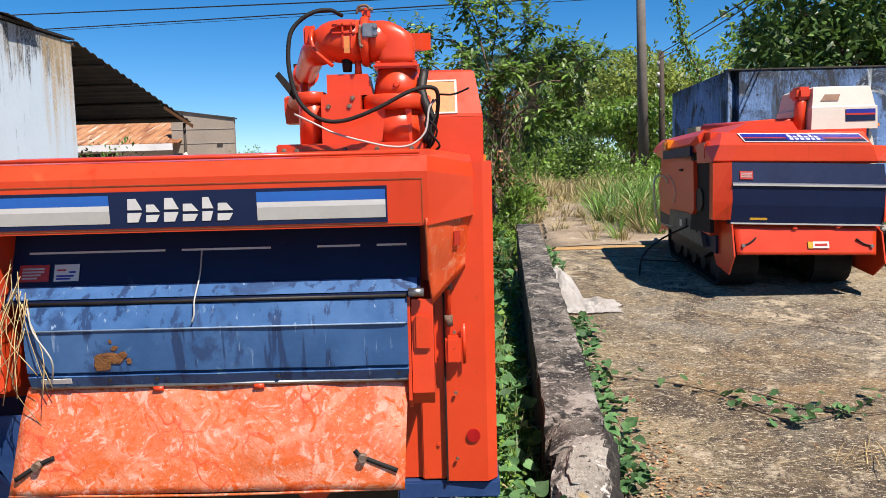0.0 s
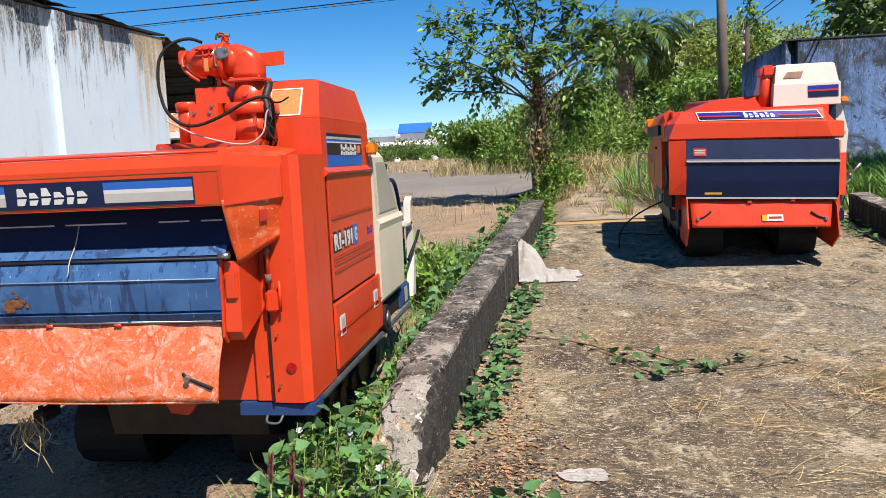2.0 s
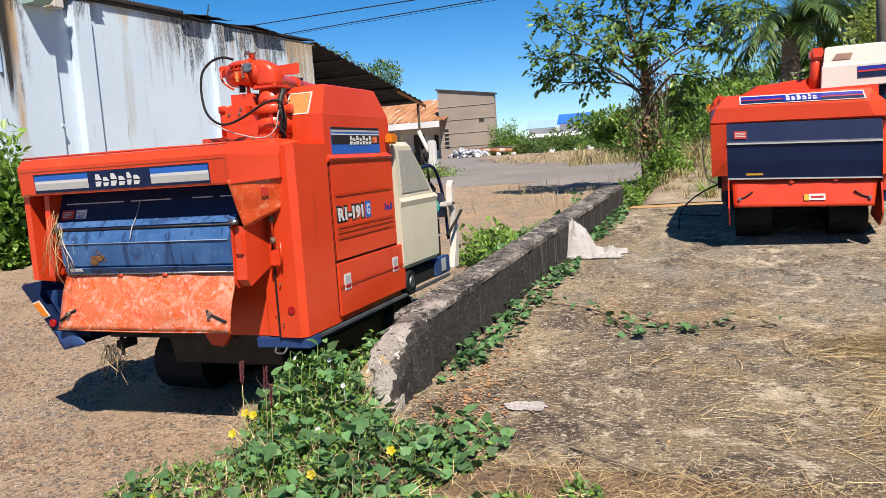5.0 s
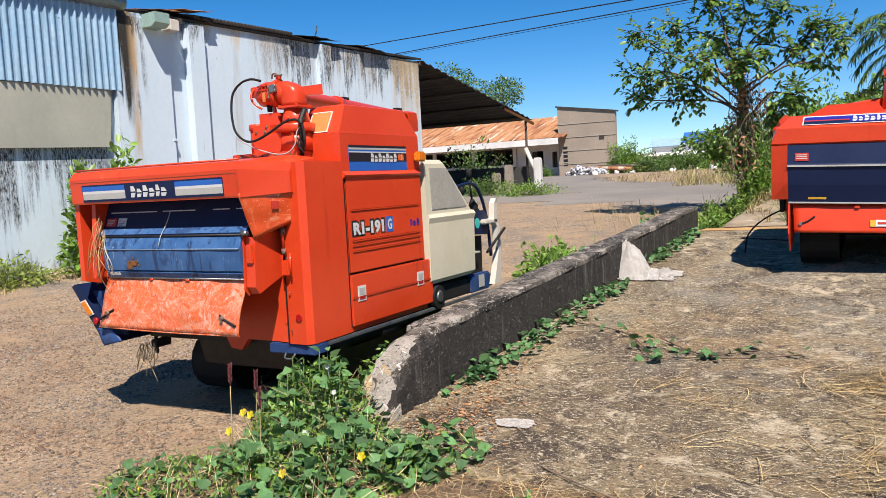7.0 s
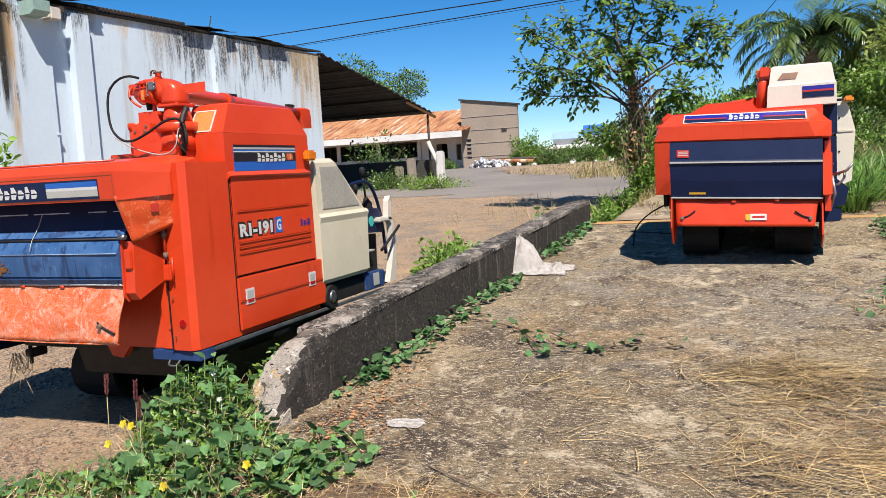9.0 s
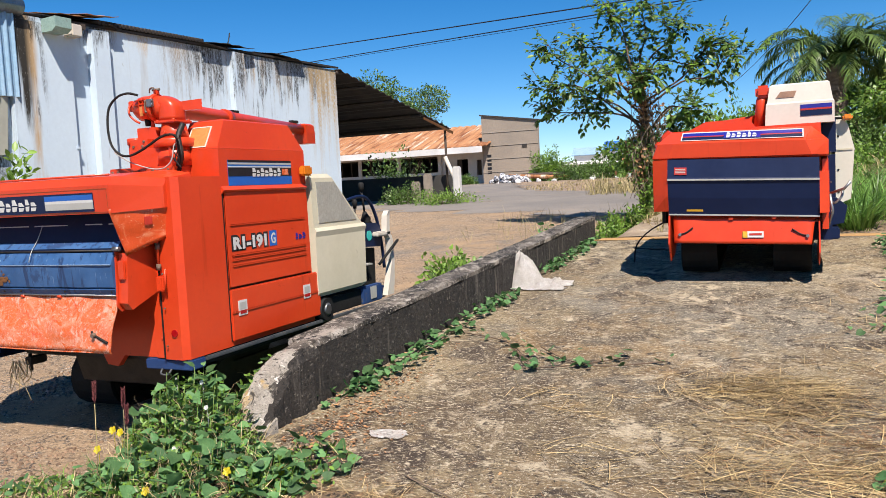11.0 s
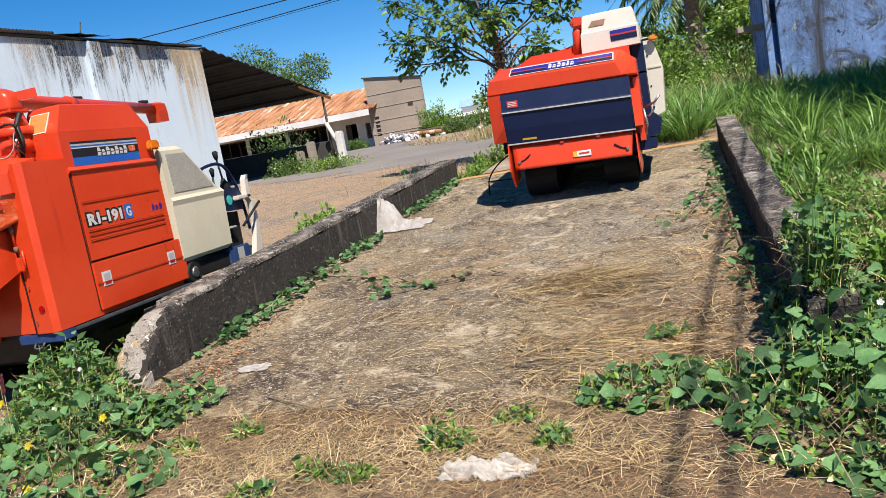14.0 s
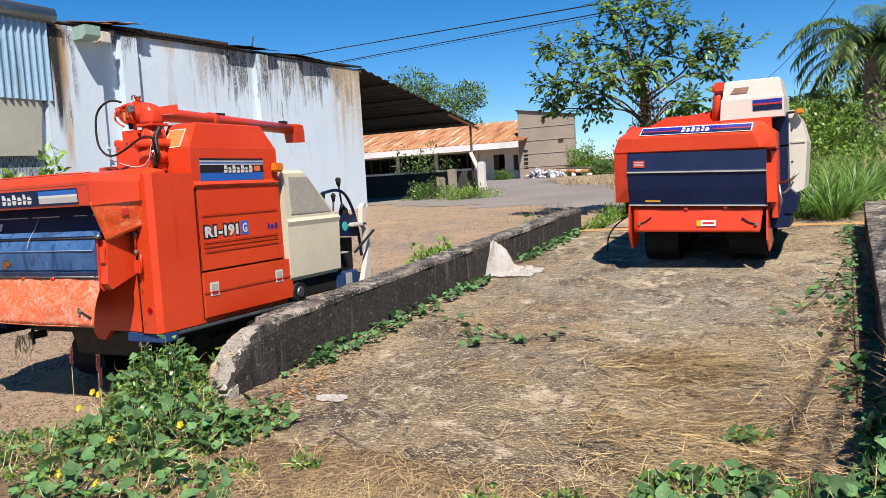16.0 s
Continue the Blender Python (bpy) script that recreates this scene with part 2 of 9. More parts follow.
M["broken"] = surface("broken_concrete", (0.50, 0.46, 0.40), (0.33, 0.29, 0.24), 9, 0.95, bump=1.0, fine=90, bump_scale=26, grain_mix=0.6, spots=[((0.62, 0.40, 0.11), 4, 0.56, 0.66, 0.4), ((0.07, 0.06, 0.05), 7, 0.57, 0.62), ((0.75, 0.70, 0.63), 18, 0.57, 0.63), ((0.05, 0.043, 0.036), 50, 0.59, 0.64)])
M["dirt"] = surface("dry_reddish_dirt", (0.52, 0.365, 0.22), (0.31, 0.215, 0.135), 0.9, 0.95, bump=1.0, fine=90, bump_scale=34, grain_mix=0.5,
                    spots=[((0.25, 0.215, 0.18), 0.6, 0.53, 0.64), ((0.52, 0.38, 0.25), 2.7, 0.58, 0.70), ((0.10, 0.07, 0.048), 9, 0.57, 0.63, 1.2), ((0.16, 0.135, 0.115), 16, 0.54, 0.60, 1.5), ((0.075, 0.056, 0.045), 34, 0.54, 0.59), ((0.70, 0.57, 0.43), 42, 0.58, 0.63), ((0.50, 0.335, 0.19), 0.9, 0.48, 0.68, 0.25), ((0.36, 0.25, 0.155), 24, 0.56, 0.64, 1.0), ((0.60, 0.46, 0.31), 60, 0.62, 0.68)])
M["road"] = surface("old_grey_asphalt", (0.30, 0.265, 0.23), (0.22, 0.2, 0.18), 0.5, 0.95, bump=0.3, fine=20, spots=[((0.38, 0.3, 0.22), 0.4, 0.58, 0.75), ((0.14, 0.13, 0.12), 0.9, 0.64, 0.72)])
M["edge_sand"] = surface("sandy_slab_edge", (0.55, 0.33, 0.13), (0.45, 0.27, 0.11), 3, 0.95, bump=0.4, fine=40)
M["plaster"] = surface("stained_white_plaster", (0.82, 0.96, 1.06), (0.76, 0.90, 1.02), 0.8, 0.85, bump=0.04, fine=14, streak=[((0.60, 0.58, 0.54), 1.9, 0.62, 0.78), ((0.18, 0.145, 0.105), 1.7, 0.69, 0.76)], spots=[((0.66, 0.48, 0.27), 0.9, 0.72, 0.79), ((0.45, 0.42, 0.38), 2.5, 0.69, 0.76)], grain_mix=0.07)


def stain(mat, colour, z0, z1, size, low, high, y0=-99.0, y1=99.0, fade=0.6, soft=0.3, fleck=0.3):
    """Water stains that start at height z0 and thin out towards z1, between y0 and y1."""
    nt = mat.node_tree
    n, link = lambda kind: nt.nodes.new("ShaderNode" + kind), nt.links.new
    bsdf = nt.nodes["Principled BSDF"]
    before = bsdf.inputs["Base Color"].links[0].from_socket
    geo, sep = n("NewGeometry"), n("SeparateXYZ")
    link(geo.outputs["Position"], sep.inputs[0])

    def ramp(src, a, b):
        r = n("MapRange")
        r.inputs["From Min"].default_value, r.inputs["From Max"].default_value = a, b
        link(src, r.inputs["Value"])
        return r.outputs[0]

    def calc(how, a, b):
        m = n("Math")
        m.operation = how
        for i, v in enumerate((a, b)):
            if isinstance(v, float):
                m.inputs[i].default_value = v
            else:
                link(v, m.inputs[i])
        return m.outputs[0]

    def tex(scale, stretch, detail):
        mp, t = n("Mapping"), n("TexNoise")
        mp.inputs["Scale"].default_value = stretch
        link(geo.outputs["Position"], mp.inputs["Vector"])
        link(mp.outputs[0], t.inputs["Vector"])
        t.inputs["Scale"].default_value, t.inputs["Detail"].default_value, t.inputs["Roughness"].default_value = scale, detail, 0.65
        return t.outputs["Fac"]
    run = calc("ADD", calc("MULTIPLY", tex(size, (1, 1, 0.07), 6.0), 0.6), calc("MULTIPLY", tex(size * 0.16, (1, 1, 0.4), 3.0), 0.5))
    reach = ramp(sep.outputs[2], z1, z0)
    level = calc("ADD", run, calc("MULTIPLY", calc("SUBTRACT", reach, 1.0), 0.22))
    fac = calc("MULTIPLY", ramp(level, low, high), calc("MULTIPLY", ramp(sep.outputs[1], y0 - soft, y0), ramp(sep.outputs[1], y1 + soft, y1)))
    fac = calc("MULTIPLY", fac, calc("MULTIPLY", ramp(tex(40, (1, 1, 0.3), 4.0), fleck, fleck + 0.3), fade + 0.3))
    mix = n("MixRGB")
    mix.inputs[2].default_value = (*colour, 1)
    link(fac, mix.inputs[0])
    link(before, mix.inputs[1])
    link(mix.outputs[0], bsdf.inputs["Base Color"])


stain(M["plaster"], (0.50, 0.36, 0.20), 5.0, 4.3, 3.0, 0.42, 0.54, 10.9, 13.6, 0.6)
stain(M["plaster"], (0.40, 0.27, 0.13), 5.0, 3.2, 3.0, 0.46, 0.58, 14.5, 99.0, 0.6)
stain(M["plaster"], (0.26, 0.23, 0.195), 4.9, 2.8, 7.0, 0.45, 0.56, 12.4, 99.0, 0.5)
stain(M["plaster"], (0.035, 0.030, 0.024), 4.95, 2.9, 9.0, 0.455, 0.52, 13.2, 99.0, 0.7)
stain(M["plaster"], (0.05, 0.045, 0.038), 4.9, 4.1, 8.0, 0.43, 0.50, 10.3, 10.8, 0.7)
stain(M["plaster"], (0.45, 0.30, 0.12), 5.0, 1.5, 3.0, 0.42, 0.56, 18.0, 99.0, 0.6)
stain(M["plaster"], (0.42, 0.26, 0.10), 4.5, 3.2, 4.0, 0.34, 0.46, 8.90, 9.05, 0.6, 0.12, 0.1)
stain(M["plaster"], (0.02, 0.017, 0.013), 4.35, 2.3, 3.5, 0.36, 0.44, 8.74, 8.90, 0.7, 0.14, 0.1)
stain(M["plaster"], (0.04, 0.035, 0.03), 4.75, 4.2, 9.0, 0.44, 0.54, 8.9, 9.2, 0.6, 0.15)
stain(M["plaster"], (0.03, 0.026, 0.022), 2.4, 0.6, 5.0, 0.42, 0.50, -9.0, 8.35, 0.7)
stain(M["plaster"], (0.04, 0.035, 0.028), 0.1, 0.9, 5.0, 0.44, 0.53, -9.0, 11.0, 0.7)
M["tin_blue"] = surface("blue_grey_sheet_metal", (0.36, 0.58, 0.78), (0.44, 0.64, 0.82), 1.2, 0.45, metal=0.1, bump=0.05, fine=14, streak=[((0.20, 0.30, 0.38), 5, 0.54, 0.70), ((0.55, 0.72, 0.86), 9, 0.60, 0.70)], spots=[((0.30, 0.22, 0.15), 2.5, 0.70, 0.76), ((0.16, 0.2, 0.22), 6, 0.66, 0.74)], grain_mix=0.2)
M["lamp_green"] = surface("weathered_green_lamp_paint", (0.42, 0.60, 0.52), (0.34, 0.50, 0.44), 5, 0.5, bump=0.05, fine=30, spots=[((0.25, 0.22, 0.17), 9, 0.62, 0.70)])
M["tin_olive"] = surface("grey_olive_board", (0.50, 0.50, 0.42), (0.60, 0.59, 0.49), 0.8, 0.6, bump=0.06, fine=14, bump_scale=2.5, grain_mix=0.1, streak=[((0.40, 0.39, 0.33), 3, 0.58, 0.75)])
M["tin_dark"] = surface("dark_rusty_sheet_metal", (0.035, 0.03, 0.028), (0.07, 0.055, 0.045), 2, 0.8, bump=0.1, fine=14)
M["rust_roof"] = surface("rusty_orange_roof_sheet", (0.46, 0.19, 0.075), (0.58, 0.30, 0.14), 0.6, 0.8, bump=0.1, fine=6, streak=[((0.25, 0.085, 0.03), 2.2, 0.50, 0.62, (1, 0.12, 0.12)), ((0.72, 0.58, 0.45), 1.6, 0.57, 0.64, (1, 0.12, 0.12))], spots=[((0.70, 0.50, 0.34), 0.5, 0.62, 0.75)])
M["block"] = surface("grey_brown_block_wall", (0.46, 0.38, 0.30), (0.38, 0.32, 0.26), 0.4, 0.9, bump=0.2, fine=8, streak=[((0.24, 0.2, 0.17), 1.2, 0.6, 0.75)])
M["block_joint"] = surface("pale_mortar_joint", (0.58, 0.50, 0.41), (0.48, 0.41, 0.34), 2, 0.9, bump=0.2, fine=8)
M["house_white"] = surface("dirty_white_render", (1.0, 0.98, 0.96), (0.80, 0.78, 0.75), 0.6, 0.9, bump=0.1, fine=8, grain_mix=0.07)
# Near-black base colour paints the darkness inside rooms and window openings.
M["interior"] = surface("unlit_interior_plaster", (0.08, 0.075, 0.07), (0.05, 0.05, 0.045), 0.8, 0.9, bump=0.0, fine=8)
M["wood_dark"] = surface("old_dark_wood", (0.10, 0.07, 0.05), (0.06, 0.045, 0.035), 4, 0.85, bump=0.3, fine=30, stretch=(1, 1, 0.2))
# Mould and stains; the mottling also paints sun dapples and tree shade.
M["blue_wall"] = surface("mouldy_dappled_blue_wall", (0.25, 0.44, 0.86), (0.12, 0.23, 0.50), 0.8, 0.9, bump=0.4, fine=16, grain_mix=0.3, spots=[((0.78, 0.87, 0.96), 1.6, 0.56, 0.64, 1.0), ((0.05, 0.075, 0.125), 1.6, 0.50, 0.60, 0.8), ((0.55, 0.68, 0.86), 6, 0.63, 0.69, 1.0), ((0.03, 0.042, 0.08), 8, 0.60, 0.66)], streak=[((0.045, 0.05, 0.06), 1.8, 0.57, 0.66), ((0.72, 0.82, 0.92), 3.5, 0.62, 0.68)])
stain(M["blue_wall"], (0.018, 0.020, 0.026), 3.6, 1.6, 3.0, 0.42, 0.58, fade=0.4)
stain(M["blue_wall"], (0.02, 0.024, 0.032), 3.6, 2.9, 2.0, 0.36, 0.50, fade=0.55)
M["concrete_pole"] = surface("grey_concrete_pole", (0.22, 0.19, 0.16), (0.16, 0.14, 0.12), 2, 0.9, bump=0.2, fine=20)
M["bark"] = surface("grey_brown_bark", (0.21, 0.14, 0.095), (0.12, 0.08, 0.058), 6, 0.95, bump=0.8, fine=40, stretch=(1, 1, 0.3))
M["dead_vine"] = surface("grey_brown_dead_vine", (0.34, 0.27, 0.20), (0.22, 0.16, 0.115), 9, 0.95, bump=0.2, fine=40)
M["palm_bark"] = surface("ringed_palm_bark", (0.40, 0.32, 0.25), (0.16, 0.12, 0.095), 3, 0.95, bump=0.9, fine=20, stretch=(0.5, 0.5, 2))
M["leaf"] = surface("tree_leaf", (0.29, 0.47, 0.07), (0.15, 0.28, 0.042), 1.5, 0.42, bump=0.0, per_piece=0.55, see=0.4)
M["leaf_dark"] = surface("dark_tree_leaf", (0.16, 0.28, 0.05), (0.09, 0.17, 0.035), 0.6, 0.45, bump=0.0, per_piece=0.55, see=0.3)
M["leaf_olive"] = surface("olive_tree_leaf", (0.42, 0.50, 0.10), (0.25, 0.34, 0.065), 0.5, 0.5, bump=0.0, per_piece=0.5, see=0.45)
M["leaf_bright"] = surface("bright_green_leaf", (0.29, 0.47, 0.075), (0.16, 0.32, 0.05), 2.0, 0.42, bump=0.0, per_piece=0.5, see=0.4)
M["vine_leaf"] = surface("broad_vine_leaf", (0.175, 0.35, 0.125), (0.095, 0.225, 0.08), 9.0, 0.55, bump=0.25, fine=120, per_piece=0.5, see=0.25, spec=0.3, spots=[((0.27, 0.40, 0.15), 30, 0.6, 0.7)])
M["palm_leaf"] = surface("palm_frond_green", (0.19, 0.29, 0.07), (0.12, 0.2, 0.05), 1.0, 0.4, bump=0.0, per_piece=0.5, see=0.25)
M["grass"] = surface("fresh_green_grass", (0.28, 0.48, 0.095), (0.15, 0.32, 0.058), 1.2, 0.45, bump=0.0, per_piece=0.55, see=0.35)
M["dry_grass"] = surface("dry_straw_grass", (0.60, 0.50, 0.25), (0.44, 0.36, 0.16), 1.5, 0.7, bump=0.0, per_piece=0.4, see=0.2)
M["straw"] = surface("yellow_rice_straw", (0.80, 0.60, 0.30), (0.55, 0.39, 0.18), 3, 0.65, bump=0.0, per_piece=0.5)
M["straw_old"] = surface("old_grey_straw", (0.82, 0.64, 0.36), (0.46, 0.34, 0.17), 2, 0.8, bump=0.0, per_piece=0.6)
M["dead_leaf"] = surface("brown_dead_leaf", (0.34, 0.165, 0.07), (0.50, 0.28, 0.13), 4, 0.8, bump=0.0, per_piece=0.65)
M["yellow"] = surface("yellow_petal", (0.85, 0.70, 0.02), (0.8, 0.62, 0.02), 9, 0.5, bump=0.0, see=0.2)
M["white_petal"] = surface("white_petal", (0.8, 0.8, 0.76), (0.75, 0.75, 0.7), 9, 0.5, bump=0.0)
M["purple"] = surface("purple_grass_plume", (0.20, 0.045, 0.05), (0.30, 0.08, 0.08), 9, 0.8, bump=0.0)
M["rag"] = surface("dirty_white_sack_cloth", (1.0, 0.96, 0.92), (0.84, 0.78, 0.71), 9, 0.7, bump=0.5, fine=90, bump_scale=30)
M["plastic"] = surface("crumpled_clear_plastic", (1.25, 1.2, 1.1), (1.0, 0.94, 0.84), 9, 0.12, bump=0.12, fine=60, bump_scale=20, grain_mix=0.1, spec=0.8)
nt = M["plastic"].node_tree
film_mix, film_clear = nt.nodes.new("ShaderNodeMixShader"), nt.nodes.new("ShaderNodeBsdfTransparent")
film_mix.inputs[0].default_value = 0.55
nt.links.new(nt.nodes["Principled BSDF"].outputs[0], film_mix.inputs[1])
nt.links.new(film_clear.outputs[0], film_mix.inputs[2])
nt.links.new(film_mix.outputs[0], nt.nodes["Material Output"].inputs[0])
M["rubbish"] = surface("pale_rubbish", (0.85, 0.86, 0.9), (0.10, 0.11, 0.15), 5, 0.7, bump=0.6, fine=20, contrast=(0.42, 0.58), spots=[((0.25, 0.14, 0.07), 3, 0.6, 0.7)])
M["cable"] = surface("black_cable", (0.015, 0.015, 0.017), (0.02, 0.02, 0.022), 6, 0.6, bump=0.0)
M["blue_roof"] = surface("bright_blue_roof", (0.02, 0.16, 0.62), (0.03, 0.19, 0.66), 0.3, 0.5, bump=0.0, fine=4)
M["humus"] = surface("dark_soil_under_litter", (0.30, 0.20, 0.115), (0.14, 0.09, 0.052), 5, 0.95, bump=1.0, fine=120, bump_scale=50, grain_mix=0.6, spots=[((0.34, 0.22, 0.12), 9, 0.58, 0.66, 1.0), ((0.03, 0.022, 0.016), 22, 0.56, 0.62)])
M["gravel"] = surface("grey_gravel_stone", (0.38, 0.32, 0.27), (0.22, 0.18, 0.145), 20, 0.95, bump=0.5, fine=90, per_piece=0.5)
M["stone"] = surface("brown_pebble", (0.38, 0.245, 0.155), (0.22, 0.14, 0.09), 20, 0.95, bump=0.5, fine=90, per_piece=0.45)


# ---- mesh helpers ----
def thing(name, at, label, category, group="", kind=""):
    ob = new(name)
    ob.empty_display_size = 0.1
    ob.matrix_basis = at if isinstance(at, Matrix) else Matrix.Translation(at)
    return tagged(ob, label, category, group, kind)


def world_of(ob):
    m = ob.matrix_basis.copy()
    p = ob.parent
    while p:
        m = p.matrix_basis @ m
        p = p.parent
    return m


def link_mesh(name, bm, mat):
    me = bpy.data.meshes.new(name)
    bmesh.ops.recalc_face_normals(bm, faces=bm.faces)
    bm.to_mesh(me)
    bm.free()
    me.materials.append(mat)
    return me


def part(name, bm, mat, parent, label="", bevel=0.0):
    """One mesh under a thing or a part; the bmesh is given in world places."""
    if bevel:
        sharp = [e for e in bm.edges if len(e.link_faces) == 2 and e.calc_face_angle(0) > 0.5]
        bmesh.ops.bevel(bm, geom=sharp, offset=bevel, segments=2, affect="EDGES", clamp_overlap=True)
    bm.transform(world_of(parent).inverted())
    ob = new(name, link_mesh(name, bm, mat))
    ob.parent = parent
    return tagged(ob, label)


def solid(name, bm, mat, label, category, group="", kind="", bevel=0.0):
    """A top-level thing of one mesh, with its origin at its base."""
    if bevel:
        sharp = [e for e in bm.edges if len(e.link_faces) == 2 and e.calc_face_angle(0) > 0.5]
        bmesh.ops.bevel(bm, geom=sharp, offset=bevel, segments=2, affect="EDGES", clamp_overlap=True)
    lo = [min(v.co[i] for v in bm.verts) for i in range(3)]
    hi = [max(v.co[i] for v in bm.verts) for i in range(3)]
    at = Vector(((lo[0] + hi[0]) / 2, (lo[1] + hi[1]) / 2, lo[2]))
    bm.transform(Matrix.Translation(-at))
    ob = new(name, link_mesh(name, bm, mat))
    ob.location = at
    return tagged(ob, label, category, group, kind)


def box(bm, x0, x1, y0, y1, z0, z1):
    m = Matrix.LocRotScale(((x0 + x1) / 2, (y0 + y1) / 2, (z0 + z1) / 2), None, (x1 - x0, y1 - y0, z1 - z0))
    bmesh.ops.create_cube(bm, size=1, matrix=m)
    return bm


def B():
    return bmesh.new()


def Box(*a):
    return box(B(), *a)


def loft(bm, rings, cap=True, closed=True, smooth=False):
    """Skins rings of points of one length."""
    vs = [[bm.verts.new(p) for p in r] for r in rings]
    n = len(vs[0])
    for a, b in zip(vs, vs[1:]):
        for i in range(n if closed else n - 1):
            f = bm.faces.new((a[i], a[(i + 1) % n], b[(i + 1) % n], b[i]))
            f.smooth = smooth
    if cap:
        bm.faces.new(vs[0][::-1])
        bm.faces.new(vs[-1])
    return bm


def prism(bm, pts, axis, a, b):
    """A polygon pushed along one axis from a to b; the points give the other two coordinates in order."""
    def at(p, v):
        q = list(p)
        q.insert("xyz".index(axis), v)
        return q
    return loft(bm, [[at(p, a) for p in pts], [at(p, b) for p in pts]])


def tube(bm, pts, r, n=8, cap=True):
    """A round bar along a polyline; r is one radius or one for each point."""
    pts = [Vector(p) for p in pts]
    rs = r if isinstance(r, (list, tuple)) else [r] * len(pts)
    rings, up = [], Vector((0.13, 0.21, 0.97))
    for i, p in enumerate(pts):
        d = (pts[min(i + 1, len(pts) - 1)] - pts[max(i - 1, 0)]).normalized()
        s = d.cross(up)
        if s.length < 0.05:
            s = d.cross(Vector((1, 0, 0)))
        s.normalize()
        up = s.cross(d)
        rings.append([p + (s * math.cos(2 * math.pi * k / n) + up * math.sin(2 * math.pi * k / n)) * rs[i] for k in range(n)])
    return loft(bm, rings, cap, True, True)


def curve_points(ctrl, per=8):
    """A smooth line through the points."""
    c = [Vector(p) for p in ctrl]
    c = [c[0] * 2 - c[1]] + c + [c[-1] * 2 - c[-2]]
    out = []
    for i in range(1, len(c) - 2):
        for k in range(per):
            t = k / per
            p0, p1, p2, p3 = c[i - 1:i + 3]
            out.append(0.5 * (2 * p1 + (p2 - p0) * t + (2 * p0 - 5 * p1 + 4 * p2 - p3) * t * t + (3 * p1 - p0 - 3 * p2 + p3) * t ** 3))
    return out + [c[-2]]


def plate(bm, pts, thick):
    """A flat polygon with a thickness behind it."""
    p = [Vector(q) for q in pts]
    n = (p[1] - p[0]).cross(p[2] - p[0]).normalized()
    return loft(bm, [p, [q - n * thick for q in p]])


def sheet(bm, c00, c10, c11, c01, nu, nv, amp, freq, thick=0.004, seed=0.0, sag=0.0):
    """A dented sheet between four corners."""
    c00, c10, c11, c01 = (Vector(c) for c in (c00, c10, c11, c01))
    nrm = (c10 - c00).cross(c01 - c00).normalized()
    top, bot = [], []
    for j in range(nv + 1):
        for i in range(nu + 1):
            u, v = i / nu, j / nv
            p = c00 * (1 - u) * (1 - v) + c10 * u * (1 - v) + c11 * u * v + c01 * (1 - u) * v
            q = p + nrm * (noise.noise(p * freq + Vector((seed, seed, seed))) * amp + sag * math.sin(math.pi * v))
            top.append(bm.verts.new(q))
            bot.append(bm.verts.new(q - nrm * thick))
    w = nu + 1
    for j in range(nv):
        for i in range(nu):
            a = j * w + i
            bm.faces.new((top[a], top[a + 1], top[a + w + 1], top[a + w])).smooth = True
            bm.faces.new((bot[a], bot[a + w], bot[a + w + 1], bot[a + 1])).smooth = True
    rim = [*range(w), *(j * w + nu for j in range(1, nv + 1)), *(nv * w + i for i in range(nu - 1, -1, -1)), *(j * w for j in range(nv - 1, 0, -1))]
    for a, b in zip(rim, rim[1:] + rim[:1]):
        bm.faces.new((top[a], bot[a], bot[b], top[b]))
    return bm


def disc_bolt(bm, p, axis, r=0.008, h=0.006):
    p, d = Vector(p), Vector(axis).normalized()
    return tube(bm, [p, p + d * h], [r, r * 0.85], 8)


def rocky(bm, p, r, seed, squash=0.7, sub=1):
    m = Matrix.LocRotScale(p, Euler((seed, seed * 2, seed * 3)), (r, r * 0.8, r * squash))
    got = bmesh.ops.create_icosphere(bm, subdivisions=sub, radius=1, matrix=m)
    for v in got["verts"]:
        v.co += (v.co - Vector(p)) * noise.noise(v.co * (1.3 / r) + Vector((seed, 0, 0))) * 0.5
    return bm


def fast_mesh(name, verts, faces):
    """A mesh from arrays: verts (n, 3), faces (m, k) of one size."""
    me = bpy.data.meshes.new(name)
    k = faces.shape[1]
    me.vertices.add(len(verts))
    me.vertices.foreach_set("co", verts.astype(np.float32).ravel())
    me.loops.add(faces.size)
    me.loops.foreach_set("vertex_index", faces.astype(np.int32).ravel())
    me.polygons.add(len(faces))
    me.polygons.foreach_set("loop_start", np.arange(0, faces.size, k, dtype=np.int32))
    me.polygons.foreach_set("loop_total", np.full(len(faces), k, dtype=np.int32))
    me.update(calc_edges=True)
    return me


LEAF_OVAL = (np.array([[0, 0, 0], [-0.22, 0.3, 0.06], [0, 0.32, 0], [0.22, 0.3, 0.06], [-0.2, 0.68, 0.03], [0, 0.66, -0.03], [0.2, 0.68, 0.03], [0, 1, -0.1]]),
             np.array([[0, 2, 1], [0, 3, 2], [1, 2, 4], [2, 5, 4], [2, 3, 5], [3, 6, 5], [4, 5, 7], [5, 6, 7]]))
LEAF_PLAIN = (np.array([[0, 0, 0], [-0.24, 0.45, 0.07], [0.24, 0.45, 0.07], [0, 1, -0.05]]), np.array([[0, 2, 1], [1, 2, 3]]))


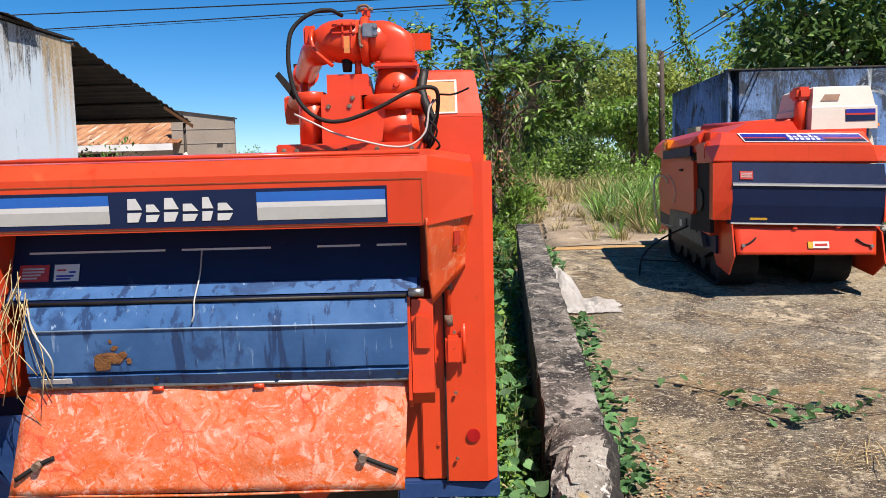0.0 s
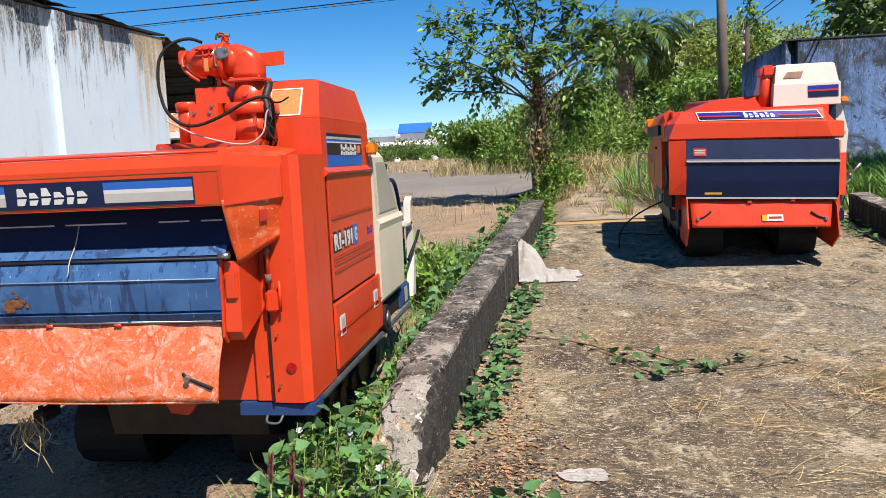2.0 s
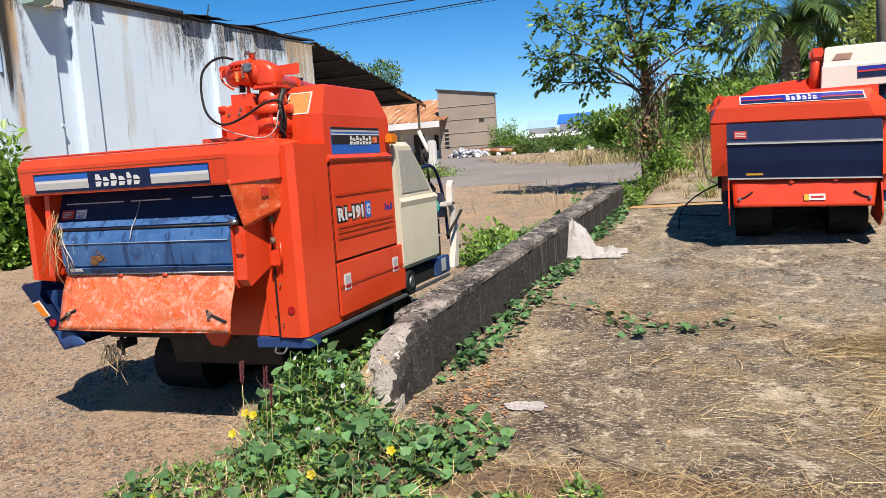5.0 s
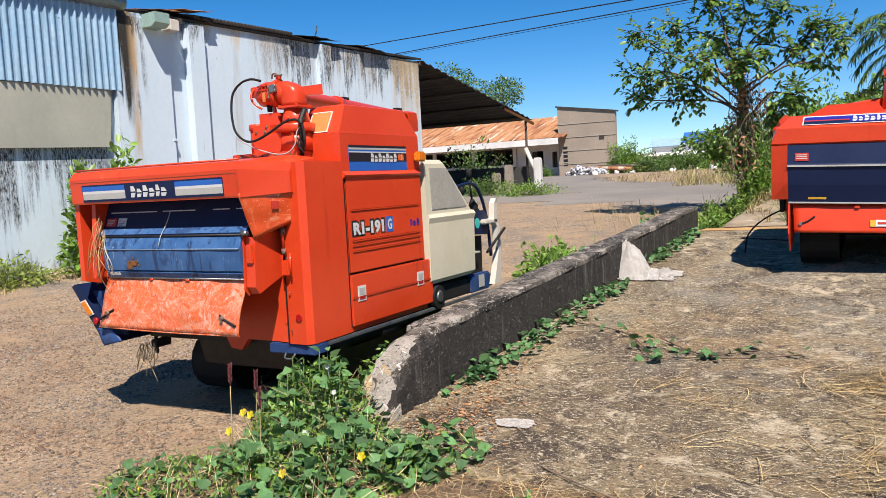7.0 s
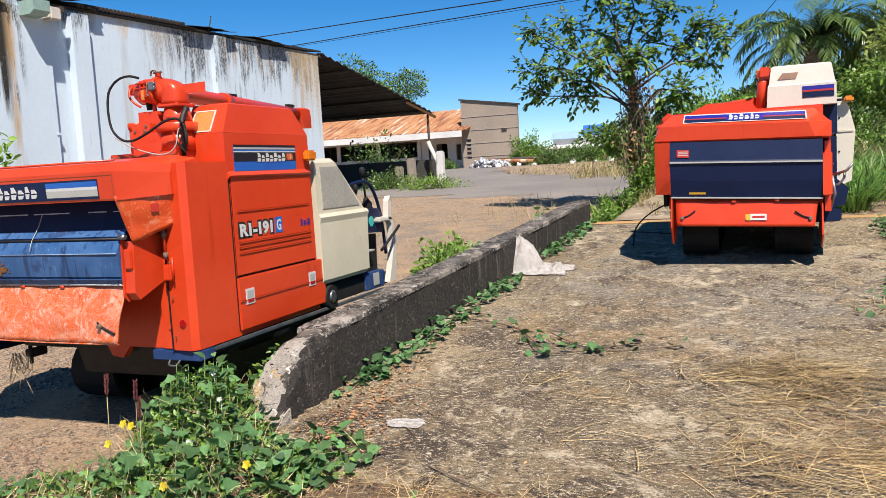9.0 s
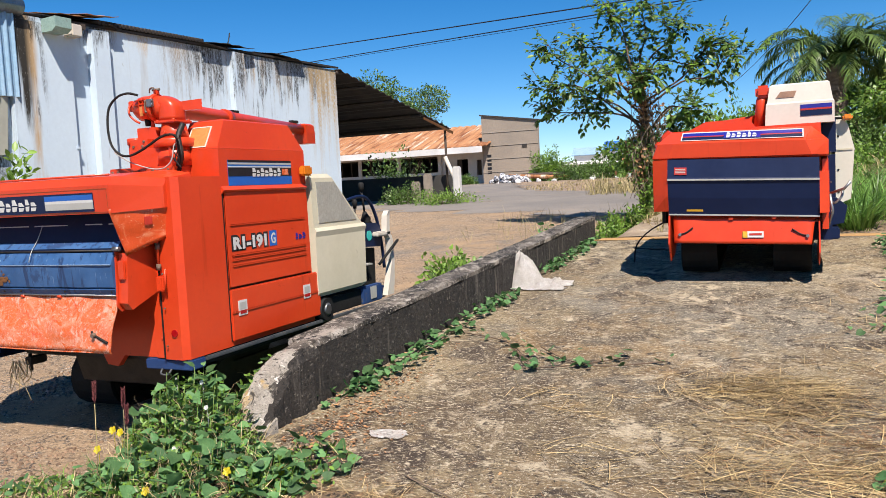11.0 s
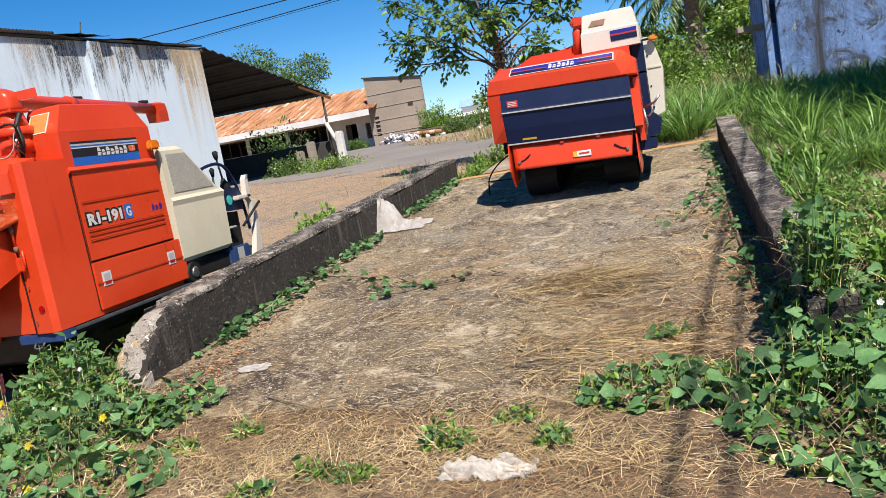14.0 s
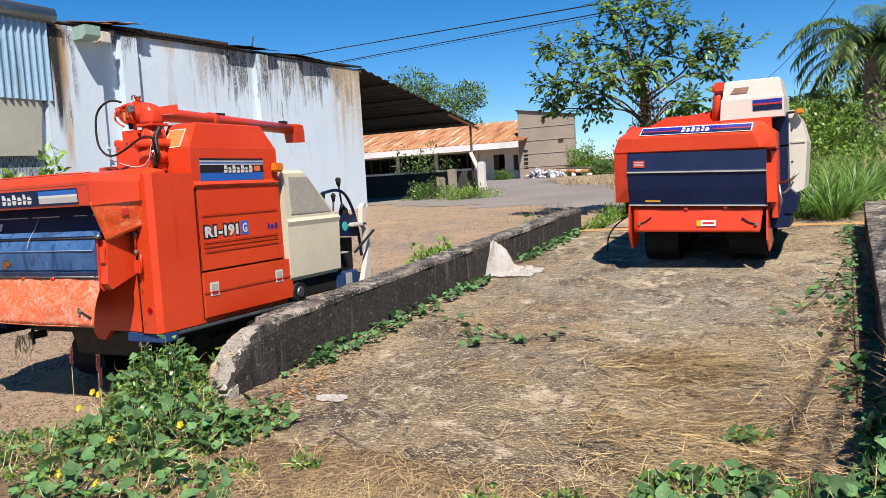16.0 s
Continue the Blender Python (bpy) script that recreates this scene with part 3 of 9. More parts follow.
def heart_leaf(n=18):
    """A heart-shaped leaf, notched at the stalk, folded along its middle and drooping at the tip."""
    rim = []
    for k in range(n):
        a = 2 * math.pi * k / n
        x = 0.45 * math.sin(a) * (1 + 0.16 * math.cos(a))
        y = 0.42 - 0.46 * math.cos(a) + (0.12 * math.exp(-(math.sin(a) / 0.22) ** 2) if math.cos(a) > 0 else 0.26 * math.exp(-(math.sin(a) / 0.34) ** 2))
        rim.append((x, y, 0.14 * abs(x) - 0.16 * max(0, y - 0.5) ** 2 + 0.02 * math.sin(5 * a)))
    verts = np.array(rim + [(0, 0.46, -0.03)])
    return verts, np.array([((k + 1) % n, k, n) for k in range(n)])


LEAF_HEART = heart_leaf()


def strand(bend, kink):
    """A flat straw, bent sideways as it lies."""
    v, f = [], []
    for k in range(7):
        t = k / 6
        off = bend * (t * t - t) * 4 + kink * max(0, t - 0.55)
        w = 0.0088 * (1 - 0.4 * t)
        v += [(off - w, t, 0.012 * math.sin(3.1 * t)), (off + w, t, 0.012 * math.sin(3.1 * t) + 0.003)]
        if k:
            a = 2 * k
            f += [(a - 2, a - 1, a + 1), (a - 2, a + 1, a)]
    return np.array(v), np.array(f)


STRANDS = [strand(0.0, 0.0), strand(0.02, 0.0), strand(-0.03, 0.02), strand(0.0, -0.12), strand(-0.01, 0.06), strand(0.04, 0.02)]
BLADE = (np.array([[-0.5, 0, 0], [0.5, 0, 0], [-0.42, 0.45, 0.0], [0.42, 0.45, 0.0], [-0.25, 0.8, -0.08], [0.25, 0.8, -0.08], [0, 1, -0.28]]),
         np.array([[0, 1, 3], [0, 3, 2], [2, 3, 5], [2, 5, 4], [4, 5, 6], [4, 6, 6]])[:5])




def scatter(template, pos, along, up, size, width=None):
    """Copies a small template to every place: along is its length's way, up its upper side."""
    tv, tf = template
    pos, along, up = (np.asarray(a, dtype=float) for a in (pos, along, up))
    along = along / np.linalg.norm(along, axis=1, keepdims=True)
    side = np.cross(along, up)
    ln = np.linalg.norm(side, axis=1, keepdims=True)
    side = np.where(ln < 1e-4, np.array([[1.0, 0, 0]]), side / np.maximum(ln, 1e-4))
    nrm = np.cross(side, along)
    size = np.broadcast_to(np.asarray(size, dtype=float), (len(pos),))
    width = size if width is None else np.broadcast_to(np.asarray(width, dtype=float), (len(pos),))
    v = (pos[:, None, :] + side[:, None, :] * (tv[None, :, :1] * width[:, None, None])
         + along[:, None, :] * (tv[None, :, 1:2] * size[:, None, None]) + nrm[:, None, :] * (tv[None, :, 2:] * size[:, None, None]))
    f = tf[None] + (np.arange(len(pos)) * len(tv))[:, None, None]
    return v.reshape(-1, 3), f.reshape(-1, tf.shape[1])


def foliage(name, arrays, mat, parent=None, label="", category="", kind=""):
    vs, fs, off = [], [], 0
    for v, f in arrays:
        vs.append(v)
        fs.append(f + off)
        off += len(v)
    v, f = np.concatenate(vs), np.concatenate(fs)
    if parent:
        inv = np.array(world_of(parent).inverted())
        v = v @ inv[:3, :3].T + inv[:3, 3]
        at = None
    else:
        at = np.array([v[:, 0].mean(), v[:, 1].mean(), v[:, 2].min()])
        v = v - at
    me = fast_mesh(name, v, f)
    me.materials.append(mat)
    ob = new(name, me)
    if parent:
        ob.parent = parent
    else:
        ob.location = at
    return tagged(ob, label, category, "", kind)


rng = np.random.default_rng(7)


# ---- ground ----
def smooth(a, b, v):
    t = min(1.0, max(0.0, (v - a) / (b - a)))
    return t * t * (3 - 2 * t)


GY = (-60, -5, 2, 4, 8, 12, 16, 22, 45, 80, 400)
GZ = (-0.15, -0.05, -0.01, 0.06, 0.30, 0.52, 0.72, 0.90, 1.25, 1.68, 1.7)
LEFT_WALL = ((0.488, 2.73), (0.955, 8.95))
RIGHT_WALL = ((4.45, 2.2), (4.455, 8.5))


def ramp_z(y):
    return 0.1 + 0.097 * (y - 3)


def height(x, y):
    z = float(np.interp(y, GY, GZ))
    right = smooth(0.9, 1.4, x)
    far = smooth(8.3, 8.95, y) * (1 - smooth(12, 24, y))
    z += right * far * 0.32
    beside = smooth(4.5, 4.75, x) * smooth(1.5, 4, y) * (1 - smooth(9, 22, y))
    z += beside * max(0.0, ramp_z(min(y, 9)) + 0.02 - z) * (1 if far < 0.01 else 0.4)
    if 0.3 < x < 4.6 and 1.4 < y < 8.94:
        z -= 0.06 * smooth(2.0, 2.8, y)
    z += 0.012 * noise.noise(Vector((x * 0.9, y * 0.9, 0))) + 0.03 * noise.noise(Vector((x * 0.2, y * 0.2, 3)))
    return z


def ground_sheet():
    xs = sorted({*np.linspace(-8, 8, 65).round(3), *np.linspace(-40, 40, 33).round(3), -400, -200, -90, 90, 200, 400})
    ys = sorted({*np.linspace(-4, 12, 65).round(3), *np.linspace(12, 60, 25).round(3), *np.linspace(-40, -4, 10).round(3), -400, -150, 90, 150, 250, 420})
    v = np.array([(x, y, height(x, y)) for y in ys for x in xs])
    w = len(xs)
    f = np.array([(j * w + i, j * w + i + 1, (j + 1) * w + i + 1, (j + 1) * w + i) for j in range(len(ys) - 1) for i in range(w - 1)])
    me = fast_mesh("ground", v, f)
    me.polygons.foreach_set("use_smooth", np.ones(len(f), dtype=bool))
    me.materials.append(M["dirt"])
    return tagged(new("ground", me), "dry reddish dirt yard with gravel and weeds", "ground", "", "structure")


ground_sheet()


def patch(name, pts, lift, mat, label, category, n=48, rag=0.8):
    """A thin sheet that lies on the ground inside a ragged outline, cut into cells."""
    xs, ys = [p[0] for p in pts], [p[1] for p in pts]
    x0, x1, y0, y1 = min(xs), max(xs), min(ys), max(ys)

    def inside(x, y):
        c = False
        for (ax, ay), (bx, by) in zip(pts, pts[1:] + pts[:1]):
            if (ay > y) != (by > y) and x < (bx - ax) * (y - ay) / (by - ay) + ax:
                c = not c
        return c
    bm, vs = B(), {}

    def vert(i, j):
        if (i, j) not in vs:
            x, y = x0 + (x1 - x0) * i / n, y0 + (y1 - y0) * j / n
            x += rag * noise.noise(Vector((x * 0.7, y * 0.7, 9)))
            y += rag * noise.noise(Vector((x * 0.7, y * 0.7, 4)))
            vs[i, j] = bm.verts.new((x, y, height(x, y) + lift))
        return vs[i, j]
    for j in range(n):
        for i in range(n):
            if inside(x0 + (x1 - x0) * (i + 0.5) / n, y0 + (y1 - y0) * (j + 0.5) / n):
                bm.faces.new((vert(i, j), vert(i + 1, j), vert(i + 1, j + 1), vert(i, j + 1)))
    return solid(name, bm, mat, label, category, "", "structure")


patch("road", [(-30, 23), (-9, 20.5), (-3, 16.6), (0.4, 14.8), (3.5, 15.5), (3.4, 24), (-2.8, 28.6), (-5.5, 30), (-10, 40), (-17, 60), (-50, 66), (-50, 30)], 0.008, M["road"], "cracked grey asphalt yard road with dusty edges", "road")
patch("pavement", [(1.2, 8.98), (2.8, 8.98), (3.1, 12), (3.4, 16.2), (2.4, 16.2), (1.5, 12)], 0.010, M["path"], "worn concrete path leading on behind the ramp", "path", 60, 0.12)

patch("litter_bed", [(0.0, 1.1), (0.15, 2.0), (0.35, 2.5), (0.8, 2.6), (0.9, 2.2), (4.2, 2.2), (4.6, 3.2), (5.6, 3.2), (5.6, 0.6), (4.4, -0.1), (1.6, 0.0), (0.3, 0.5)], 0.012, M["humus"], "dark brown soil under weeds and straw", "soil", 60, 0.3)

solid("path_step", Box(1.35, 2.25, 15.4, 15.75, 0.6, 1.06), M["path"], "low pale concrete step at the end of the path", "step", bevel=0.02)

# ---- ramp ----
def ramp_slab():
    """A solid sloping slab whose near edge is worn ragged."""
    n, bm = 44, B()
    near, far = [], []
    for i in range(n + 1):
        u = i / n
        x = 0.48 + (4.40 - 0.48) * u
        y = 1.95 + 0.22 * noise.noise(Vector((x * 1.7, 0, 0))) + 0.06 * noise.noise(Vector((x * 7, 3, 0))) + 0.25 * (1 - u)
        near.append((x, y))
        far.append((0.88 + (4.42 - 0.88) * u, 8.86))
    m = 56
    top = []
    for j in range(m + 1):
        t = j / m
        row = []
        for (ax, ay), (bx, by) in zip(near, far):
            x, y = ax + (bx - ax) * t, ay + (by - ay) * t
            row.append(bm.verts.new((x, y, ramp_z(y) + 0.006 * noise.noise(Vector((x * 3, y * 3, 0))))))
        top.append(row)
    for a, b in zip(top, top[1:]):
        for i in range(n):
            bm.faces.new((a[i], a[i + 1], b[i + 1], b[i])).smooth = True
    rim = top[0] + [r[-1] for r in top[1:]] + top[-1][-2::-1] + [r[0] for r in top[-2:0:-1]]
    low = [bm.verts.new((v.co.x, v.co.y, -0.15)) for v in rim]
    for i in range(len(rim)):
        k = (i + 1) % len(rim)
        bm.faces.new((rim[i], low[i], low[k], rim[k]))
    return solid("ramp", bm, M["slab"], "sloping loading ramp of weathered stained concrete", "ramp", "", "structure")


ramp_slab()


def kerb_wall(name, p, q, width, crest, broken, label):
    """A low wall that follows the ramp, with a coping strip and a broken near end."""
    (ax, ay), (bx, by) = p, q
    d = Vector((bx - ax, by - ay, 0)).normalized()
    s = Vector((d.y, -d.x, 0))
    root = thing(name, (ax, ay, -0.1), label, "low wall", "walls along the ramp", "structure")
    n, lead, rise = 150, 0.075 if broken else 0.0, width

    def ring(t, top, cut):
        c = Vector((ax, ay, 0)).lerp(Vector((bx, by, 0)), t)
        z = crest(c.y)
        w = width / 2
        j = [0.012 * noise.noise(Vector((t * 23, k * 3.1, rise))) + (0.009 if k in (0, 1, 4, 5) else 0.004) * noise.noise(Vector((t * 110, k * 5.3, rise))) - (0.016 * max(0, noise.noise(Vector((t * 37, k // 3 * 9.0, 4))) - 0.25) if k in (1, 4) else 0) for k in range(6)]
        if top:
            zs = [z - 0.035, z - 0.004, z, z, z - 0.004, z - 0.035]
            xs = [-w - 0.003, -w, -w + 0.02, w - 0.02, w, w + 0.003]
            return [c + s * (x + jj * 0.5) + Vector((0, 0, zz + jj)) for x, zz, jj in zip(xs, zs, j)]
        return [c + s * (-w) + Vector((0, 0, -0.1)), c + s * (-w + j[0]) + Vector((0, 0, z - 0.035)), c + s * (w + j[1]) + Vector((0, 0, z - 0.035)), c + s * w + Vector((0, 0, -0.1))]
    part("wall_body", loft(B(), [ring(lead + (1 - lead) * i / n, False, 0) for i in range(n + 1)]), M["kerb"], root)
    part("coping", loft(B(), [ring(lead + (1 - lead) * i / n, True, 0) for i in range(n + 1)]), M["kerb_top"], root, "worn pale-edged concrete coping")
    if broken:
        bm = B()
        c = Vector((ax, ay, 0))
        rings = []
        for k in range(31):
            u = k / 30
            at = c + d * (0.47 - 0.72 * u)
            h = (crest(at.y) - 0.004) * (1 - 0.04 * min(1, u * 4) - 0.88 * smooth(0.30, 1.0, u))
            row = []
            for a in range(25):
                v = -1 + 2 * a / 24
                zz = h * (1 - 0.15 * abs(v) ** 3)
                pt = at + s * (v * width / 2 * (1.02 - 0.15 * u)) + Vector((0, 0, zz))
                pt += Vector((1, 1, 0.6)) * (0.07 * noise.noise(pt * 6) + 0.04 * noise.noise(pt * 15) + 0.02 * noise.noise(pt * 40)) * min(1, 5 * u)
                row.append(pt)
            row = [Vector((row[0].x, row[0].y, -0.12))] + row + [Vector((row[-1].x, row[-1].y, -0.12))]
            rings.append(row)
        loft(bm, rings)
        for f in bm.faces:
            q = f.calc_center_median() - c
            side, back = q.dot(s) / (width / 2), q.dot(d)
            ragged = 0.5 * noise.noise(f.calc_center_median() * 9)
            if side > 0.82 + 0.12 * ragged and back > -0.02 + 0.3 * ragged:
                f.material_index = 1
            elif back > 0.27 + 0.16 * ragged:
                f.material_index = 2
        end = part("broken_end", bm, M["broken"], root, "broken pale concrete end of the wall")
        end.data.materials.append(M["kerb"])
        end.data.materials.append(M["kerb_top"])
    return root


kerb_wall("ramp_wall_1", *LEFT_WALL, 0.24, lambda y: 0.49 + 0.0772 * (y - 2.957), True, "long low wall of blackened concrete beside the ramp")
kerb_wall("ramp_wall_2", *RIGHT_WALL, 0.20, lambda y: ramp_z(y) + 0.30, False, "low mossy concrete wall between the ramp and tall grass")
rings = []
for i in range(30):
    x = 1.08 + 3.37 * i / 29
    j = 0.03 * noise.noise(Vector((x * 3, 1, 0)))
    rings.append([(x, 8.80 + j, ramp_z(8.8) + 0.004), (x, 8.84 + j, ramp_z(8.84) + 0.016), (x, 8.95 - j, ramp_z(8.9) + 0.012), (x, 9.0 - j, 0.3)])
solid("ramp_edge", loft(B(), rings), M["edge_sand"], "sandy yellow crumbling edge at the top of the ramp", "slab edge", "", "structure")

# ---- warehouse ----
WX = -8.7


def warehouse():
    root = thing("warehouse", (WX - 3, 12, 0.3), "long white plastered warehouse with stained walls and a rusty roof", "warehouse", "", "structure")
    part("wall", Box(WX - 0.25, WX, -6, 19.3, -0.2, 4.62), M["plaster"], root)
    wedge = B()
    prism(wedge, [(8.86, 4.62), (19.3, 4.62), (19.3, 4.92), (8.86, 4.70)], "x", WX - 0.25, WX)
    part("parapet", wedge, M["plaster"], root)
    part("end_wall", Box(WX - 9, WX - 0.25, 19.05, 19.3, -0.2, 4.9), M["plaster"], root)
    part("back_wall", Box(WX - 9.25, WX - 9, -6, 19.3, -0.2, 4.6), M["plaster"], root)
    for y in (10.32, 14.45):
        part("pilaster", Box(WX, WX + 0.16, y, y + 0.42, 0, 4.66 if y < 12 else 4.8), M["plaster"], root, bevel=0.01)
    part("wall_bay", Box(WX, WX + 0.11, 8.60, 9.86, -0.2, 4.60), M["plaster"], root, "thicker bay of the plastered wall", 0.008)
    part("bay_chip", Box(WX + 0.02, WX + 0.125, 9.80, 9.90, 2.42, 2.47), M["plaster"], root, bevel=0.008)
    part("roof", plate(B(), [(WX + 0.05, 9.6, 4.75), (WX + 0.05, 19.4, 5.02), (WX - 9.3, 19.4, 6.4), (WX - 9.3, 9.6, 6.2)], 0.05), M["tin_dark"], root, "dark rusty corrugated roof")
    bm = B()
    for i in range(30):
        y = 10.6 + i * 0.10
        tube(bm, [(WX + 0.09, y, 4.80 + (y - 9.6) * 0.027), (WX - 1.5, y, 5.12 + (y - 9.6) * 0.027)], 0.045, 6)
    part("roof_sheet", bm, M["tin_dark"], root, "loose black corrugated sheet")
    for y, w, lift, tilt, m, lab in ((9.30, 0.75, 0.00, -0.05, "tin_dark", "broken black roof sheet"), (9.75, 0.62, 0.05, 0.06, "rust", "rusty broken sheet end"), (10.15, 0.85, 0.10, 0.11, "rust_roof", "curled rusty sheet on the eave"),
                                     (10.75, 0.30, 0.02, -0.08, "tin_dark", "broken black roof sheet"), (13.4, 0.9, 0.00, -0.05, "tin_dark", "bent roof sheet"), (14.2, 1.1, 0.05, 0.03, "tin_dark", "bent roof sheet"), (16.2, 1.3, 0.03, -0.04, "tin_dark", "bent roof sheet")):
        z = 4.76 + (y - 9.6) * 0.027 + lift
        bent = sheet(B(), (WX + 0.17 + lift, y, z), (WX + 0.14 + lift * 0.5, y + w, z + tilt), (WX - 1.2, y + w, z + 0.26), (WX - 1.2, y, z + 0.24), 14, 8, 0.025, 5.0, 0.008, y)
        part("loose_sheet", bent, M[m], root, lab)
    part("rafter_end", Box(WX - 0.1, WX + 0.30, 9.98, 10.06, 4.58, 4.68), M["wood_dark"], root)
    part("bent_rod", tube(B(), curve_points([(WX + 0.1, 14.3, 4.85), (WX + 0.12, 14.38, 5.05), (WX + 0.1, 14.45, 5.22)], 3), 0.015, 5), M["dark_metal"], root)
    # awning of ribbed sheet over a flat board, on the nearer bay
    bm, n, y0, y1 = B(), 300, 4.5, 8.72
    rings = []
    for i in range(n + 1):
        y = y0 + (y1 - y0) * i / n
        k = 0.02 * min(1.0, max(-1.0, 2.2 * math.sin(i * 0.66) - 0.9))
        rings.append([(WX + 0.132 + k, y, 4.68), (WX + 0.132 + k, y, 3.27), (WX + 0.118 + k, y, 3.27), (WX + 0.118 + k, y, 4.68)])
    part("ribbed_sheet", loft(bm, rings), M["tin_blue"], root, "blue-grey ribbed sheet metal")
    part("board", plate(B(), [(WX + 0.08, 4.5, 2.2), (WX + 0.08, 8.42, 2.295), (WX + 0.10, 8.50, 3.28), (WX + 0.10, 4.5, 3.24)], 0.03), M["tin_olive"], root, "plain grey-olive shutter board")
    part("gutter", tube(B(), [(WX + 0.10, 4.5, 4.80), (WX + 0.12, 6.5, 4.78), (WX + 0.10, 8.86, 4.80)], 0.15, 12), M["steel"], root, "dented grey gutter roll")
    return root


warehouse()
lampbox = thing("flood_lamp", (WX + 0.2, 9.45, 4.45), "weathered green lamp box under the warehouse eave", "lamp")
part("bracket", Box(WX, WX + 0.3, 9.42, 9.47, 4.62, 4.66), M["dark_metal"], lampbox)
part("housing", prism(B(), [(WX + 0.115, 4.66), (WX + 0.46, 4.68), (WX + 0.46, 4.50), (WX + 0.36, 4.43), (WX + 0.115, 4.43)], "y", 9.26, 9.60), M["lamp_green"], lampbox, "faded green lamp housing", 0.015)
part("shade", Box(WX + 0.10, WX + 0.34, 9.72, 9.95, 4.42, 4.64), M["cream_pale"], lampbox, "pale square lamp cover", 0.02)

# ---- shed canopy behind the warehouse ----
shed = thing("canopy", (-9.5, 22.5, 0.9), "dark rusty lean-to canopy on thin posts", "canopy", "", "structure")
bm = B()
rings = []
for i in range(61):
    y = 19.32 + 7.1 * i / 60
    k = 0.03 * math.sin(i * 1.9)
    z, xr = 4.95 + k - (y - 19.3) * 0.199, -8.6 + (y - 19.3) * 0.065
    rings.append([(-15.5, y, z), (xr, y, z), (xr, y, z - 0.02), (-15.5, y, z - 0.02)])
part("roof_sheet", loft(bm, rings), M["tin_dark"], shed, "corrugated dark sheet roof")
for y in (19.35, 20.8, 22.4, 24.2, 25.8):
    part("rafter", tube(B(), [(-15.4, y, 4.87 - (y - 19.3) * 0.199), (-8.65 + (y - 19.3) * 0.065, y, 4.87 - (y - 19.3) * 0.199)], 0.05, 6), M["wood_dark"], shed)
for x, y in ((-8.3, 26.2), (-14.5, 26.2)):
    part("post", tube(B(), [(x, y, 0.7), (x, y, 4.85 - (y - 19.3) * 0.199)], 0.045, 8), M["wood_dark"], shed)
part("fascia", plate(B(), [(-8.32, 24.4, 3.86), (-8.12, 26.5, 3.44), (-8.14, 26.5, 3.34), (-8.34, 24.4, 3.78)], 0.03), M["rust"], shed, "rusty red edge strip")
part("brace", tube(B(), [(-7.6, 26.0, 0.95), (-8.3, 26.1, 2.5)], 0.08, 6), M["cream_pale"], shed, "leaning pale beam")
low = thing("yard_wall", (-11, 26, 0.9), "low dark block wall behind the canopy", "wall", "", "structure")
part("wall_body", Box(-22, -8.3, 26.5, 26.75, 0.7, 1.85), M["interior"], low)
for x, y, h, m in ((-7.9, 23.6, 0.95, "block"), (-7.45, 25.1, 1.15, "house_white"), (-8.5, 23.9, 0.7, "block")):
    solid("stone_post", Box(x - 0.13, x + 0.13, y - 0.13, y + 0.13, height(x, y) - 0.05, height(x, y) + h), M[m], "short broken masonry post among weeds", "post", "broken posts", bevel=0.04)

# ---- house across the yard ----
HY = 47.0


